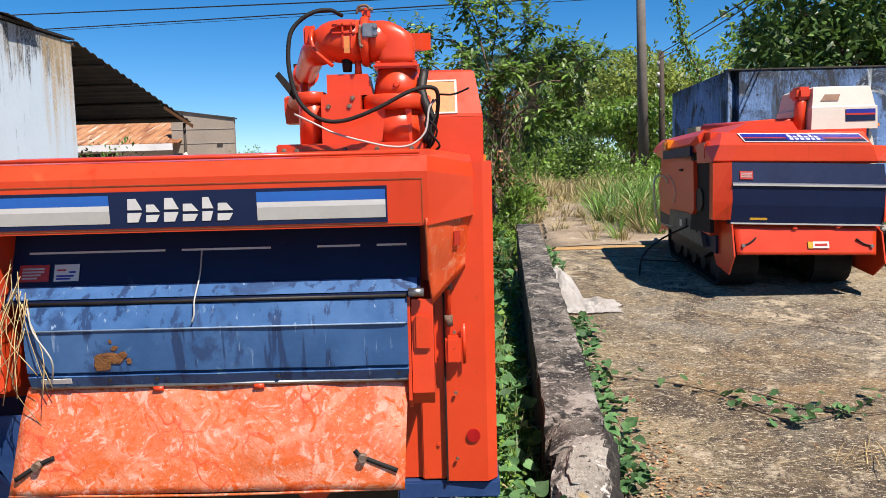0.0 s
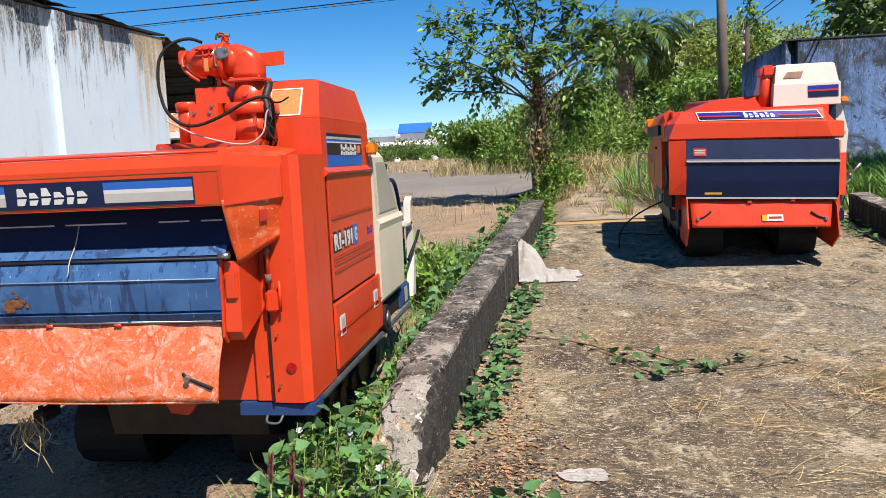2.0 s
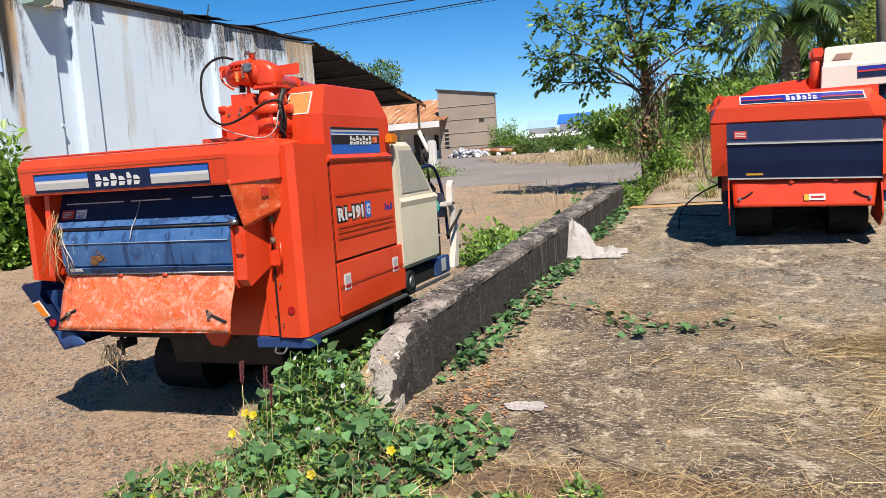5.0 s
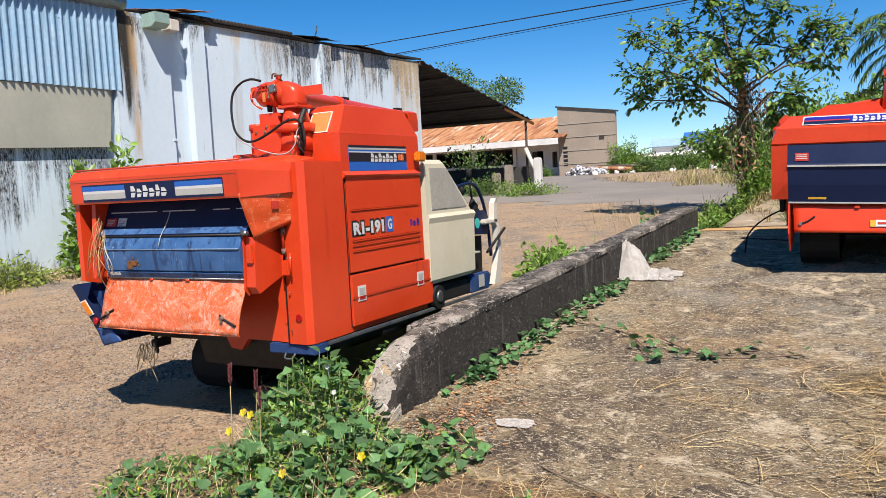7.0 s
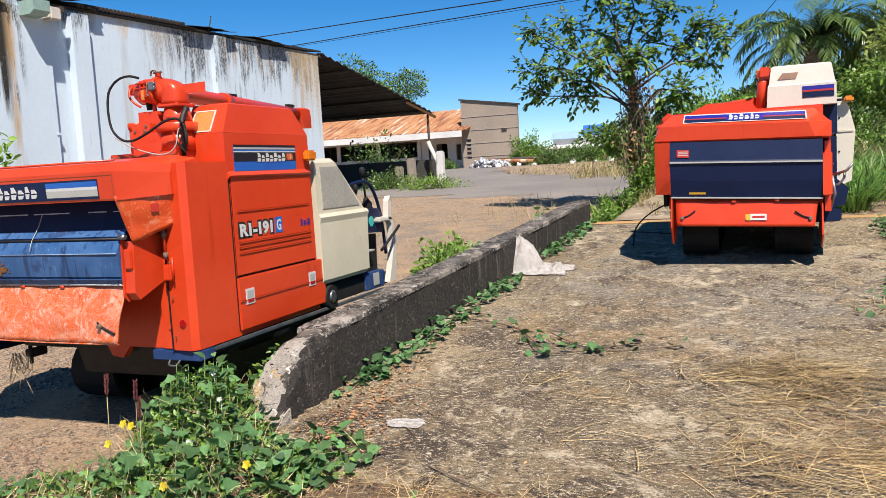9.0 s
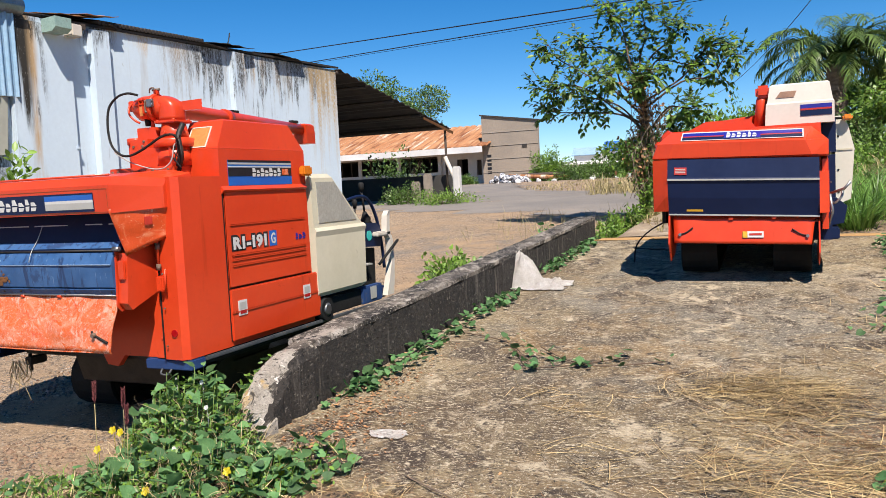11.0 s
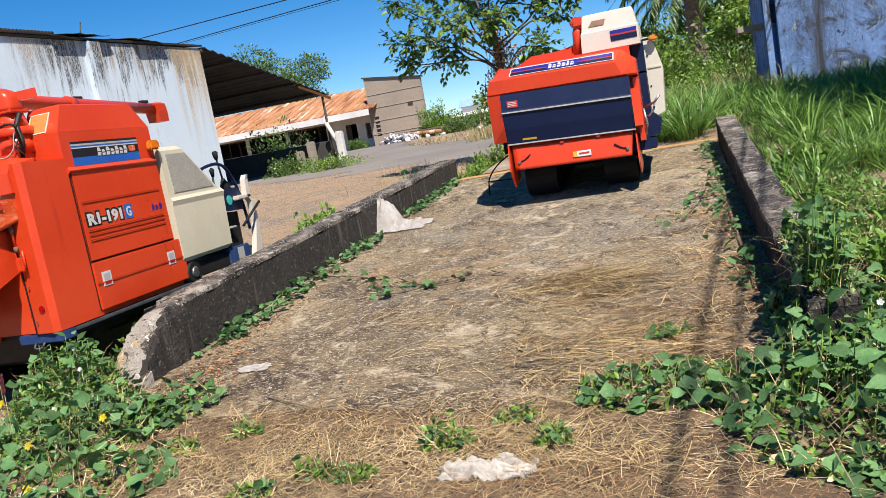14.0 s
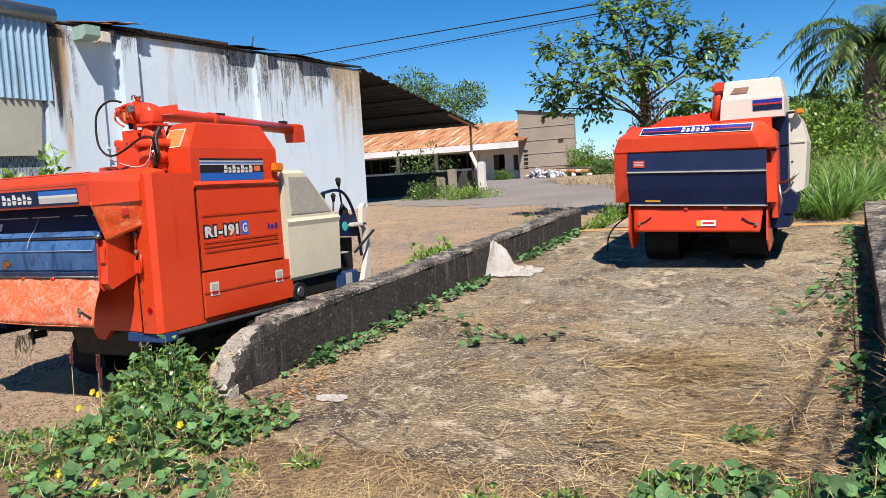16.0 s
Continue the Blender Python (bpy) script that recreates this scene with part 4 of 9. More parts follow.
def house():
    root = thing("house", (-24, HY + 3, 1.4), "derelict long white house with rusty orange tin roof", "house", "", "structure")
    g = 1.30
    # front wall with two openings and a door
    xs = [-36, -33.6, -30.5, -27.5, -24.4, -21.35, -18.3, -17.1, -16.3, -15.68, -15.34, -14.75]
    for i, (a, b) in enumerate(zip(xs, xs[1:])):
        if i in (6, 8, 10):
            part("wall", Box(a, b, HY + 1.2, HY + 1.4, g - 0.2, 4.0), M["house_white"], root)
        elif i == 7:
            part("lintel", Box(a, b, HY + 1.2, HY + 1.4, 3.14, 4.0), M["house_white"], root)
            part("door", Box(a, a + 0.35, HY + 1.30, HY + 1.35, g, 3.14), M["wood_dark"], root, "dark open doorway with an old board leaf")
        else:
            low, top = (2.37, 3.42) if i < 6 else (2.04, 3.05)
            part("sill_wall", Box(a, b, HY + 1.2, HY + 1.4, g - 0.2, low), M["house_white"], root)
            part("lintel", Box(a, b, HY + 1.2, HY + 1.4, top, 4.0), M["house_white"], root)
            w = part("window", Box(a, b, HY + 1.28, HY + 1.32, top - 0.10, top - 0.02), M["wood_dark"], root, "dark empty window opening with wooden bars")
            for k in range(1, 4):
                x = a + (b - a) * k / 4
                part("bar", Box(x - 0.03, x + 0.03, HY + 1.27, HY + 1.33, low, top), M["wood_dark"], w)
    for x in (-33.6, -30.5, -27.5, -24.4, -21.35, -18.3):
        part("post", Box(x - 0.13, x + 0.13, HY + 1.1, HY + 1.19, g - 0.3, 3.9), M["house_white"], root)
    part("partition", Box(-18.2, -18.05, HY + 1.4, HY + 8.8, g - 0.2, 4.0), M["interior"], root)
    part("fascia", Box(-36.5, -14.3, HY - 1.42, HY - 1.35, 3.42, 3.80), M["house_white"], root, "peeling white eave board")
    bm = B()
    rings = []
    for i in range(140):
        x = -37 + 23.0 * i / 139
        k = 0.04 * math.sin(i * 2.1)
        rings.append([(x, HY - 1.3, 3.85 + k), (x, HY + 4.5, 5.55 + k), (x, HY + 10, 3.9 + k), (x, HY + 10, 3.84 + k), (x, HY + 4.5, 5.49 + k), (x, HY - 1.3, 3.79 + k)])
    part("roof", loft(bm, rings), M["rust_roof"], root, "corrugated roof sheets streaked with rust")
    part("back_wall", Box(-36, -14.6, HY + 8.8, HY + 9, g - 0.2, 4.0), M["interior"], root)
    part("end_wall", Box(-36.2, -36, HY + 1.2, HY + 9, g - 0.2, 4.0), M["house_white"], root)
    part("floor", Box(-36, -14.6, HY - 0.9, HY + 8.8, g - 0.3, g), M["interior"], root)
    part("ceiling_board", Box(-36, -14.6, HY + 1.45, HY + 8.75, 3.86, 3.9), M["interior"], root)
    return root


def spread(root, k, c):
    """Moves a thing away from c by the factor k and makes it larger by the same."""
    root.location = Vector(c) + (root.location - Vector(c)) * k
    for o in root.children_recursive:
        o.data.transform(Matrix.Scale(k, 4))
        o.location = o.location * k


AWAY = (3.02, -1.02, 1.39)
spread(house(), 1.5, AWAY)
gable = thing("parapet_wall", (-12.6, HY, 1.4), "tall bare grey-brown block gable wall with a vent", "wall", "", "structure")
top_l, top_r = 5.7, 5.15
bm = B()
prism(bm, [(-14.6, 1.1), (-10.95, 1.1), (-10.95, top_r), (-14.6, top_l)], "y", HY - 0.5, HY - 0.2)
part("wall_body", bm, M["block"], gable)
for i in range(4):
    z = 2.15 + i * 0.82
    part("course", Box(-14.62, -10.93, HY - 0.53, HY - 0.5, z, z + 0.03), M["block_joint"], gable)
part("coping", prism(B(), [(-14.7, top_l), (-10.85, top_r), (-10.85, top_r + 0.09), (-14.7, top_l + 0.09)], "y", HY - 0.58, HY - 0.12), M["tin_dark"], gable, "dark roof-edge strip")
part("side_wall", Box(-14.6, -14.35, HY - 0.2, HY + 9, 1.1, 5.2), M["block"], gable)
part("vent", Box(-11.98, -11.66, HY - 0.53, HY - 0.48, 3.58, 3.80), M["tin_dark"], gable, "small dark vent hole")
for i in range(5):
    part("painted_bar", Box(-14.3, -14.02, HY - 0.508, HY - 0.502, 2.05 + i * 0.26, 2.22 + i * 0.26), M["black_sticker"], gable, "unreadable dark painted mark")

spread(gable, 1.5, AWAY)

# ---- far buildings ----
for x, y, w, eave, top, m, lab in ((-14.3, 90, 3.4, 4.55, 5.65, "blue_roof", "distant building with a bright blue roof"), (-18.6, 92, 3.0, 4.3, 5.2, "tin_blue", "distant grey-roofed shed"), (-17.2, 86, 9.0, 3.15, 3.5, "house_white", "distant low white building behind bushes"), (-5.5, 84, 5, 3.1, 4.5, "house_white", "distant pale low house")):
    far = thing("far_building", (x, y, 1.5), lab, "building", "distant buildings", "structure")
    part("wall", Box(x - w / 2, x + w / 2, y, y + 6, 1.4, eave + 0.1), M["house_white"], far)
    part("roof", plate(B(), [(x - w / 2 - 0.2, y - 0.5, eave), (x + w / 2 + 0.2, y - 0.5, eave), (x + w / 2 + 0.2, y + 0.9, top), (x - w / 2 - 0.2, y + 0.9, top)], 0.1), M[m], far)
    for k in range(5):
        xx = x - w / 2 + w * (k + 0.5) / 5
        part("window", Box(xx - w * 0.06, xx + w * 0.06, y - 0.03, y + 0.02, 2.2, 2.75), M["interior"], far)

# ---- mouldy blue wall on the other side ----
bw = thing("blue_building", (9, 21, 1.1), "mouldy pale blue masonry building with a flat black-stained top", "building", "", "structure")
FY = 16.36
part("end_wall", loft(B(), [[(5.85, FY, z), (6.03, 20.86, z), (6.25, 20.86, z), (6.08, FY + 0.22, z)] for z in (0.5, 3.5)]), M["blue_wall"], bw)
part("front_wall", Box(6.08, 17, FY, FY + 0.22, 0.5, 3.5), M["blue_wall"], bw)
part("back_wall", Box(6.26, 17, 20.66, 20.86, 0.5, 3.5), M["blue_wall"], bw)
part("roof_slab", prism(B(), [(6.1, FY + 0.24), (17, FY + 0.24), (17, 20.64), (6.28, 20.64)], "z", 3.37, 3.46), M["tin_dark"], bw)
part("ledge", Box(5.36, 5.88, 16.85, 17.45, 2.30, 2.42), M["block"], bw, "small concrete ledge", 0.01)
part("capping", Box(5.84, 17, FY - 0.02, FY + 0.24, 3.502, 3.53), M["tin_dark"], bw, "black-stained top edge")

# ---- utility pole and cables ----
pole = thing("utility_pole", (6.8, 27, 0.9), "tall grey concrete utility pole with a vine on it", "pole")
part("shaft", tube(B(), [(6.85, 27, 0.8), (6.72, 27, 9.6)], [0.19, 0.13], 14), M["concrete_pole"], pole)
part("crossarm", Box(6.0, 7.6, 26.95, 27.07, 9.0, 9.12), M["wood_dark"], pole)
for x in (6.1, 7.5):
    part("insulator", tube(B(), [(x, 27, 9.12), (x, 27, 9.3)], [0.05, 0.03], 8), M["white"], pole)
old = thing("old_post", (8.25, 29.5, 1.0), "short weathered post with small insulators", "post")
part("shaft", tube(B(), [(8.25, 29.8, 0.8), (8.2, 29.8, 5.9)], [0.13, 0.10], 8), M["wood_dark"], old)
for z in (4.6, 5.0, 5.4):
    part("insulator", tube(B(), [(8.06, 29.7, z), (8.06, 29.7, z + 0.14)], 0.05, 8), M["white"], old)


def cable(a, b, sag, r, label, group="overhead cables"):
    a, b = Vector(a), Vector(b)
    pts = [a.lerp(b, i / 24) - Vector((0, 0, sag * 4 * (i / 24) * (1 - i / 24))) for i in range(25)]
    c = solid("cable", tube(B(), pts, r, 6), M["cable"], label, "cable", group)
    return c


cable((-35.3, 39.4, 9.6), (25.5, 15.0, 5.2), 0.0, 0.022, "thin black overhead cable crossing the yard")
cable((-33.0, 42.0, 9.2), (25.8, 15.4, 5.6), 0.0, 0.022, "thin black overhead cable crossing the yard")
cable((-33.0, 42.05, 9.16), (25.8, 15.4, 5.5), 0.02, 0.009, "thin black overhead wire slung below a cable")
cable((8.20, 29.8, 5.85), (5.80, -8, 6.2), 0.4, 0.016, "black power cable strung from the old post")
cable((8.10, 29.8, 5.6), (6.02, -8, 6.2), 0.4, 0.016, "black power cable strung from the old post")
cable((6.1, 27, 9.3), (-3, 80, 9.0), 0.8, 0.02, "black power cable strung from the utility pole")
cable((7.5, 27, 9.3), (24, 8, 8.5), 0.6, 0.02, "black power cable strung from the utility pole")

# ---- combine harvesters ----
def emblem(parent, kind, x0, x1, z0, z1, place, mat, widths):
    """Plain slanted blocks, each cut in two, in place of a maker's mark. place(u, z, d) gives a point u along the face, d proud."""
    total = sum(widths) + 0.24 * (len(widths) - 1)
    u, k, h = x0, (x1 - x0) / total, z1 - z0
    for i, w in enumerate(widths):
        a, b, s = u, u + w * k, 0.12 * w * k
        tall = 1.0 if i % 2 == 0 else 0.74
        split = (0.40, 0.52) if i % 2 == 0 else (0.30, 0.42)
        for lo, hi, cut in ((0.0, split[0], 0.25), (split[1], tall, 0.45)):
            c = cut * (b - a)
            ring = [(a + s * lo, z0 + h * lo), (b + s * lo - c * (lo == 0), z0 + h * lo), (b + s * hi - c * (lo > 0), z0 + h * hi), (a + s * hi, z0 + h * hi)]
            part(kind, loft(B(), [[place(*p, 0) for p in ring], [place(*p, 0.002) for p in ring]]), mat, parent)
        u = b + 0.24 * k


def lettering(parent, name, text, u0, u1, z0, z1, place, mat, weight=0.02, thick=0.0015, lean=0.0):
    """Raised letters of the built-in font, stretched to the box u0..u1, z0..z1 of a face."""
    cu = bpy.data.curves.new(name, "FONT")
    cu.body, cu.offset, cu.extrude, cu.resolution_u = text, weight, 0.5, 3
    ob = new(name, cu)
    me = bpy.data.meshes.new_from_object(ob)
    bpy.data.objects.remove(ob)
    bpy.data.curves.remove(cu)
    bm = B()
    bm.from_mesh(me)
    bpy.data.meshes.remove(me)
    lo = [min(v.co[i] for v in bm.verts) for i in range(3)]
    hi = [max(v.co[i] for v in bm.verts) for i in range(3)]
    for v in bm.verts:
        p, q, r = ((v.co[i] - lo[i]) / (hi[i] - lo[i]) for i in range(3))
        v.co = place(u0 + (u1 - u0) * p + lean * q, z0 + (z1 - z0) * q, thick * r)
    return part(name, bm, mat, parent)


def on_rear(y):
    return lambda u, z, d: Vector((u, y - d, z))


def on_side(x):
    return lambda u, z, d: Vector((x + d, u, z))


def decal(parent, name, place, u0, u1, z0, z1, d, mat, label=""):
    bm = loft(B(), [[place(u0, z0, 0), place(u1, z0, 0), place(u1, z1, 0), place(u0, z1, 0)], [place(u0, z0, d), place(u1, z0, d), place(u1, z1, d), place(u0, z1, d)]])
    return part(name, bm, mat, parent, label)


def tracks(root, x0, x1, y0, y1, zf, h):
    """One rubber crawler belt with its wheels and lugs; zf(y) is the ground."""
    def outline(grow):
        r = h / 2 + grow
        pts = []
        for k in range(9):
            a = math.pi / 2 + math.pi * k / 8
            pts.append((y0 + h / 2 + r * math.cos(a), zf(y0 + h / 2) + h / 2 + r * math.sin(a)))
        for k in range(9):
            a = -math.pi / 2 + math.pi * k / 8
            pts.append((y1 - h / 2 + r * math.cos(a), zf(y1 - h / 2) + h / 2 + r * math.sin(a)))
        return pts
    out, inn = outline(0), outline(-0.035)
    bm = B()
    for xa, xb in ((x0, x1),):
        a = [[bm.verts.new((xa, *p)) for p in out], [bm.verts.new((xb, *p)) for p in out], [bm.verts.new((xb, *p)) for p in inn], [bm.verts.new((xa, *p)) for p in inn]]
        n = len(out)
        for i in range(n):
            k = (i + 1) % n
            for s in range(4):
                t = (s + 1) % 4
                bm.faces.new((a[s][i], a[s][k], a[t][k], a[t][i]))
    belt = part("track_belt", bm, M["black"], root, "worn black rubber crawler belt")
    for i in range(int((y1 - y0) / 0.1)):
        y = y0 + 0.1 + i * 0.1
        if y < y1 - 0.1:
            part("lug", Box(x0, x1, y, y + 0.04, zf(y) + h - 0.004, zf(y) + h + 0.018), M["black"], belt)
    xm = (x0 + x1) / 2
    for y in (y0 + h / 2, y1 - h / 2):
        part("wheel", tube(B(), [(x0 + 0.04, y, zf(y) + h / 2), (x1 - 0.04, y, zf(y) + h / 2)], h / 2 - 0.04, 18), M["dark_metal"], root)
    for k in range(4):
        y = y0 + h + (y1 - y0 - 2 * h) * k / 3
        part("roller", tube(B(), [(x0 + 0.06, y, zf(y) + 0.11), (x1 - 0.06, y, zf(y) + 0.11)], 0.07, 14), M["dark_metal"], root)
    part("track_frame", Box(x0 + 0.08, x1 - 0.08, y0 + h * 0.6, y1 - h * 0.6, zf((y0 + y1) / 2) + 0.12, zf((y0 + y1) / 2) + h - 0.1), M["dark_metal"], root)


def bolts(root, pts, axis, mat="rusty_steel", r=0.009):
    for p in pts:
        part("bolt", disc_bolt(B(), p, axis, r), M[mat], root)


def first_harvester():
    g = 0.02
    root = thing("combine_harvester", (-0.65, 3.6, g), "orange-red combine harvester with worn navy rear panels, parked on dirt", "combine harvester", "harvesters")
    # threshing body
    body = B()
    xs = (-1.36, 0.16)
    prism(body, [(2.95, 0.5), (3.9, 0.5), (3.88, 1.72), (2.95, 1.72)], "x", -0.125, 0.158)
    part("shoulder", loft(B(), [[(-0.125, 2.95, 1.721), (0.158, 2.95, 1.721), (0.158, 3.88, 1.721), (-0.125, 3.88, 1.721)], [(-0.125, 2.953, 1.732), (0.156, 2.953, 1.732), (0.156, 3.872, 1.732), (-0.125, 3.872, 1.732)], [(-0.125, 3.05, 1.895), (0.134, 3.05, 1.895), (0.134, 3.74, 1.895), (-0.125, 3.74, 1.895)], [(-0.125, 3.062, 1.902), (0.12, 3.062, 1.902), (0.12, 3.73, 1.902), (-0.125, 3.73, 1.902)]]), M["orange"], root, "tapered top of the body")
    part("body", body, M["orange"], root, bevel=0.012)
    part("roof_panel", Box(-0.10, 0.10, 3.09, 3.70, 1.899, 1.908), M["orange"], root, bevel=0.004)
    part("main_body", Box(-1.34, -0.125, 2.62, 4.3, 0.64, 1.50), M["orange"], root, bevel=0.02)
    part("top_cover", prism(B(), [(-1.3, 1.50), (-0.125, 1.50), (-0.125, 1.56), (-1.2, 1.54)], "y", 2.8, 4.25), M["orange"], root, bevel=0.01)
    # corner column
    col = B()
    loft(col, [[(0.0, 2.56, z), (0.13, 2.55, z), (0.163, 2.585, z), (0.163, 2.949, z), (0.0, 2.949, z)] for z in (0.5, 1.55)])
    part("corner_column", col, M["orange"], root, bevel=0.008)
    part("rear_plate", prism(B(), [(-1.36, 0.64), (-0.74, 0.62), (-0.55, 0.53), (-0.50, 0.44), (-0.42, 0.43), (-0.36, 0.50), (-0.17, 0.50), (0.0, 0.50), (0.0, 1.52), (-1.36, 1.52)], "y", 2.60, 2.64), M["orange"], root)
    part("rear_strip", Box(-0.085, -0.006, 2.575, 2.60, 0.50, 1.50), M["orange"], root, bevel=0.004)
    bolts(root, [(-0.03, 2.575, z) for z in (0.62, 0.9, 1.3)], (0, -1, 0), "orange", 0.007)
    # side panels, proud of the body
    part("side_panel", Box(0.158, 0.170, 2.965, 3.87, 0.86, 1.455), M["orange"], root, bevel=0.006)
    part("lower_panel", Box(0.158, 0.176, 2.96, 3.965, 0.53, 0.85), M["orange"], root, bevel=0.006)
    for a, b, c, d in ((2.956, 2.965, 0.53, 1.49), (3.87, 3.876, 0.86, 1.46), (2.965, 3.87, 0.852, 0.858)):
        part("panel_gap", Box(0.157, 0.1605, a, b, c, d), M["black"], root, "dark panel gap")
    part("column_gap", Box(-0.006, 0.0, 2.552, 2.562, 0.5, 1.40), M["black"], root, "dark panel gap")
    part("hinge_rod", tube(B(), [(0.012, 2.542, 1.02), (0.012, 2.542, 1.30)], 0.008, 8), M["orange"], root, "long hinge rod")
    for z in (1.04, 1.16, 1.27):
        part("hinge_eye", tube(B(), [(0.012, 2.542, z - 0.018), (0.012, 2.542, z + 0.018)], 0.014, 10), M["rusty_steel"], root)
    lip = prism(B(), [(0.158, 1.44), (0.185, 1.465), (0.158, 1.49)], "y", 2.95, 3.86)
    part("lip", lip, M["orange"], root)
    for z in (1.24, 1.05, 1.02, 0.985):
        part("crease", Box(0.170, 0.175, 3.0, 3.82, z, z + 0.012), M["orange"], root, bevel=0.003)
    part("crease", Box(0.176, 0.181, 2.96, 3.94, 0.70, 0.712), M["orange"], root, bevel=0.003)
    side = on_side(0.1585)
    st = decal(root, "side_sticker", side, 3.03, 3.71, 1.49, 1.65, 0.0025, M["blue"], "blue, black and silver side sticker")
    s2 = on_side(0.161)
    decal(st, "stripe", s2, 3.03, 3.71, 1.636, 1.65, 0.001, M["black_sticker"])
    decal(st, "stripe", s2, 3.03, 3.71, 1.622, 1.634, 0.001, M["silver"])
    decal(st, "stripe", s2, 3.03, 3.71, 1.604, 1.611, 0.001, M["white"])
    decal(st, "stripe", s2, 3.03, 3.71, 1.548, 1.603, 0.001, M["black_sticker"])
    decal(st, "patch", on_side(0.162), 3.60, 3.67, 1.555, 1.595, 0.001, M["orange_worn"])
    emblem(st, "mark", 3.27, 3.58, 1.545, 1.60, on_side(0.1623), M["white"], (0.75, 0.65, 0.8, 0.7, 0.8, 0.7, 0.75))
    back = lettering(root, "model_sticker", "R1-191", 3.002, 3.378, 1.076, 1.186, on_side(0.1702), M["black_sticker"], 0.135, 0.0015)
    tagged(back, "black edge behind white model letters")
    lettering(back, "letters", "R1-191", 3.018, 3.362, 1.090, 1.172, on_side(0.1718), M["white"], 0.05, 0.0012)
    badge = decal(root, "badge", on_side(0.1702), 3.395, 3.475, 1.085, 1.187, 0.002, M["blue"], "small blue badge with one letter")
    lettering(badge, "letters", "G", 3.41, 3.46, 1.10, 1.172, on_side(0.1723), M["white"], 0.03, 0.0012)
    emblem(root, "mark", 3.70, 3.82, 1.105, 1.15, on_side(0.1702), M["dark_blue"], (0.6, 0.8, 0.8))
    for y in (3.02, 3.745):
        r = decal(root, "reflector", on_side(0.176), y, y + 0.085, 0.68, 0.775, 0.004, M["white"], "pale square side reflector")
        decal(r, "lens", on_side(0.180), y + 0.012, y + 0.073, 0.69, 0.712, 0.002, M["red_lens"])
        decal(r, "rib", on_side(0.180), y + 0.012, y + 0.073, 0.718, 0.762, 0.001, M["silver"])
    part("tail_reflector", tube(B(), [(0.085, 2.556, 0.655), (0.085, 2.547, 0.655)], 0.022, 16), M["red_lens"], root, "round red reflector")
    part("side_lamp", Box(0.165, 0.215, 3.79, 3.9, 1.545, 1.615), M["amber"], root, "amber side lamp", 0.012)
    # sill frame
    part("sill", Box(-0.17, 0.17, 2.57, 2.70, 0.435, 0.495), M["sill_blue"], root, "scuffed blue frame", 0.006)
    part("side_sill", Box(-0.17, 0.150, 2.705, 4.0, 0.44, 0.495), M["black"], root, "dark side frame", 0.006)
    bolts(root, [(x, 2.598, 0.515) for x in (-0.07, -0.035)], (0, -1, 0), "rusty_steel", 0.010)
    part("sill_rail", Box(0.150, 0.176, 2.705, 4.9, 0.468, 0.492), M["rail_grey"], root, "thin scuffed grey side rail", 0.005)
    # plate on the sloping shoulder
    lean = lambda u, z, d: Vector((u, 2.95 + (z - 1.725) * 0.571 - d, z))
    wp = decal(root, "warning_plate", lean, -0.085, 0.062, 1.738, 1.858, 0.003, M["tan_sticker"], "faded orange warning plate with pale edge")
    for a, b, c, d in ((-0.09, -0.082, 1.733, 1.863), (0.058, 0.066, 1.733, 1.863), (-0.082, 0.058, 1.733, 1.739), (-0.082, 0.058, 1.857, 1.863)):
        decal(wp, "plate_edge", lean, a, b, c, d, 0.005, M["cream_pale"])
    # rear hood
    sec = [(2.275, 1.365), (2.265, 1.52), (2.30, 1.565), (2.76, 1.60), (2.78, 1.50), (2.42, 1.365)]
    end = [(2.53, 1.38), (2.53, 1.50), (2.56, 1.545), (2.76, 1.575), (2.78, 1.5), (2.6, 1.38)]
    lend = [(2.36, 1.37), (2.36, 1.5), (2.4, 1.55), (2.76, 1.58), (2.78, 1.5), (2.5, 1.37)]
    hood = loft(B(), [[(-1.49, *p) for p in lend], [(-1.44, *p) for p in sec], [(-0.04, *p) for p in sec], [(0.10, *p) for p in end]])
    part("rear_hood", hood, M["orange"], root, "dented orange hood over the rear", 0.008)
    part("hood_seam", tube(B(), [(-1.42, 2.30, 1.575), (-0.06, 2.30, 1.575)], 0.006, 6), M["orange"], root)
    rear = on_rear(2.2655)
    tilt = lambda u, z, d: Vector((u, 2.275 - (z - 1.365) * 0.0645 - 0.001 - d, z))
    band = decal(root, "rear_band", tilt, -1.33, -0.155, 1.378, 1.482, 0.002, M["navy"], "navy sticker band with blue and silver stripes")
    for a, b in ((-1.325, -0.945), (-0.525, -0.16)):
        decal(band, "stripe", lambda u, z, d: tilt(u, z, d + 0.002), a, b, 1.443, 1.472, 0.001, M["blue"])
        decal(band, "stripe", lambda u, z, d: tilt(u, z, d + 0.002), a, b, 1.428, 1.443, 0.001, M["white"])
        decal(band, "stripe", lambda u, z, d: tilt(u, z, d + 0.002), a, b, 1.392, 1.428, 0.001, M["silver"])
    for a, b, c, d in ((-1.43, -0.055, 1.498, 1.5), (-0.057, -0.055, 1.374, 1.498), (-1.43, -0.06, 1.371, 1.373)):
        decal(root, "hood_groove", tilt, a, b, c, d, 0.0008, M["rust"], "thin dark fold line")
    emblem(band, "mark", -0.895, -0.595, 1.395, 1.462, lambda u, z, d: tilt(u, z, d + 0.002), M["white"], (0.8, 0.75, 0.8, 0.85, 0.6, 0.85))
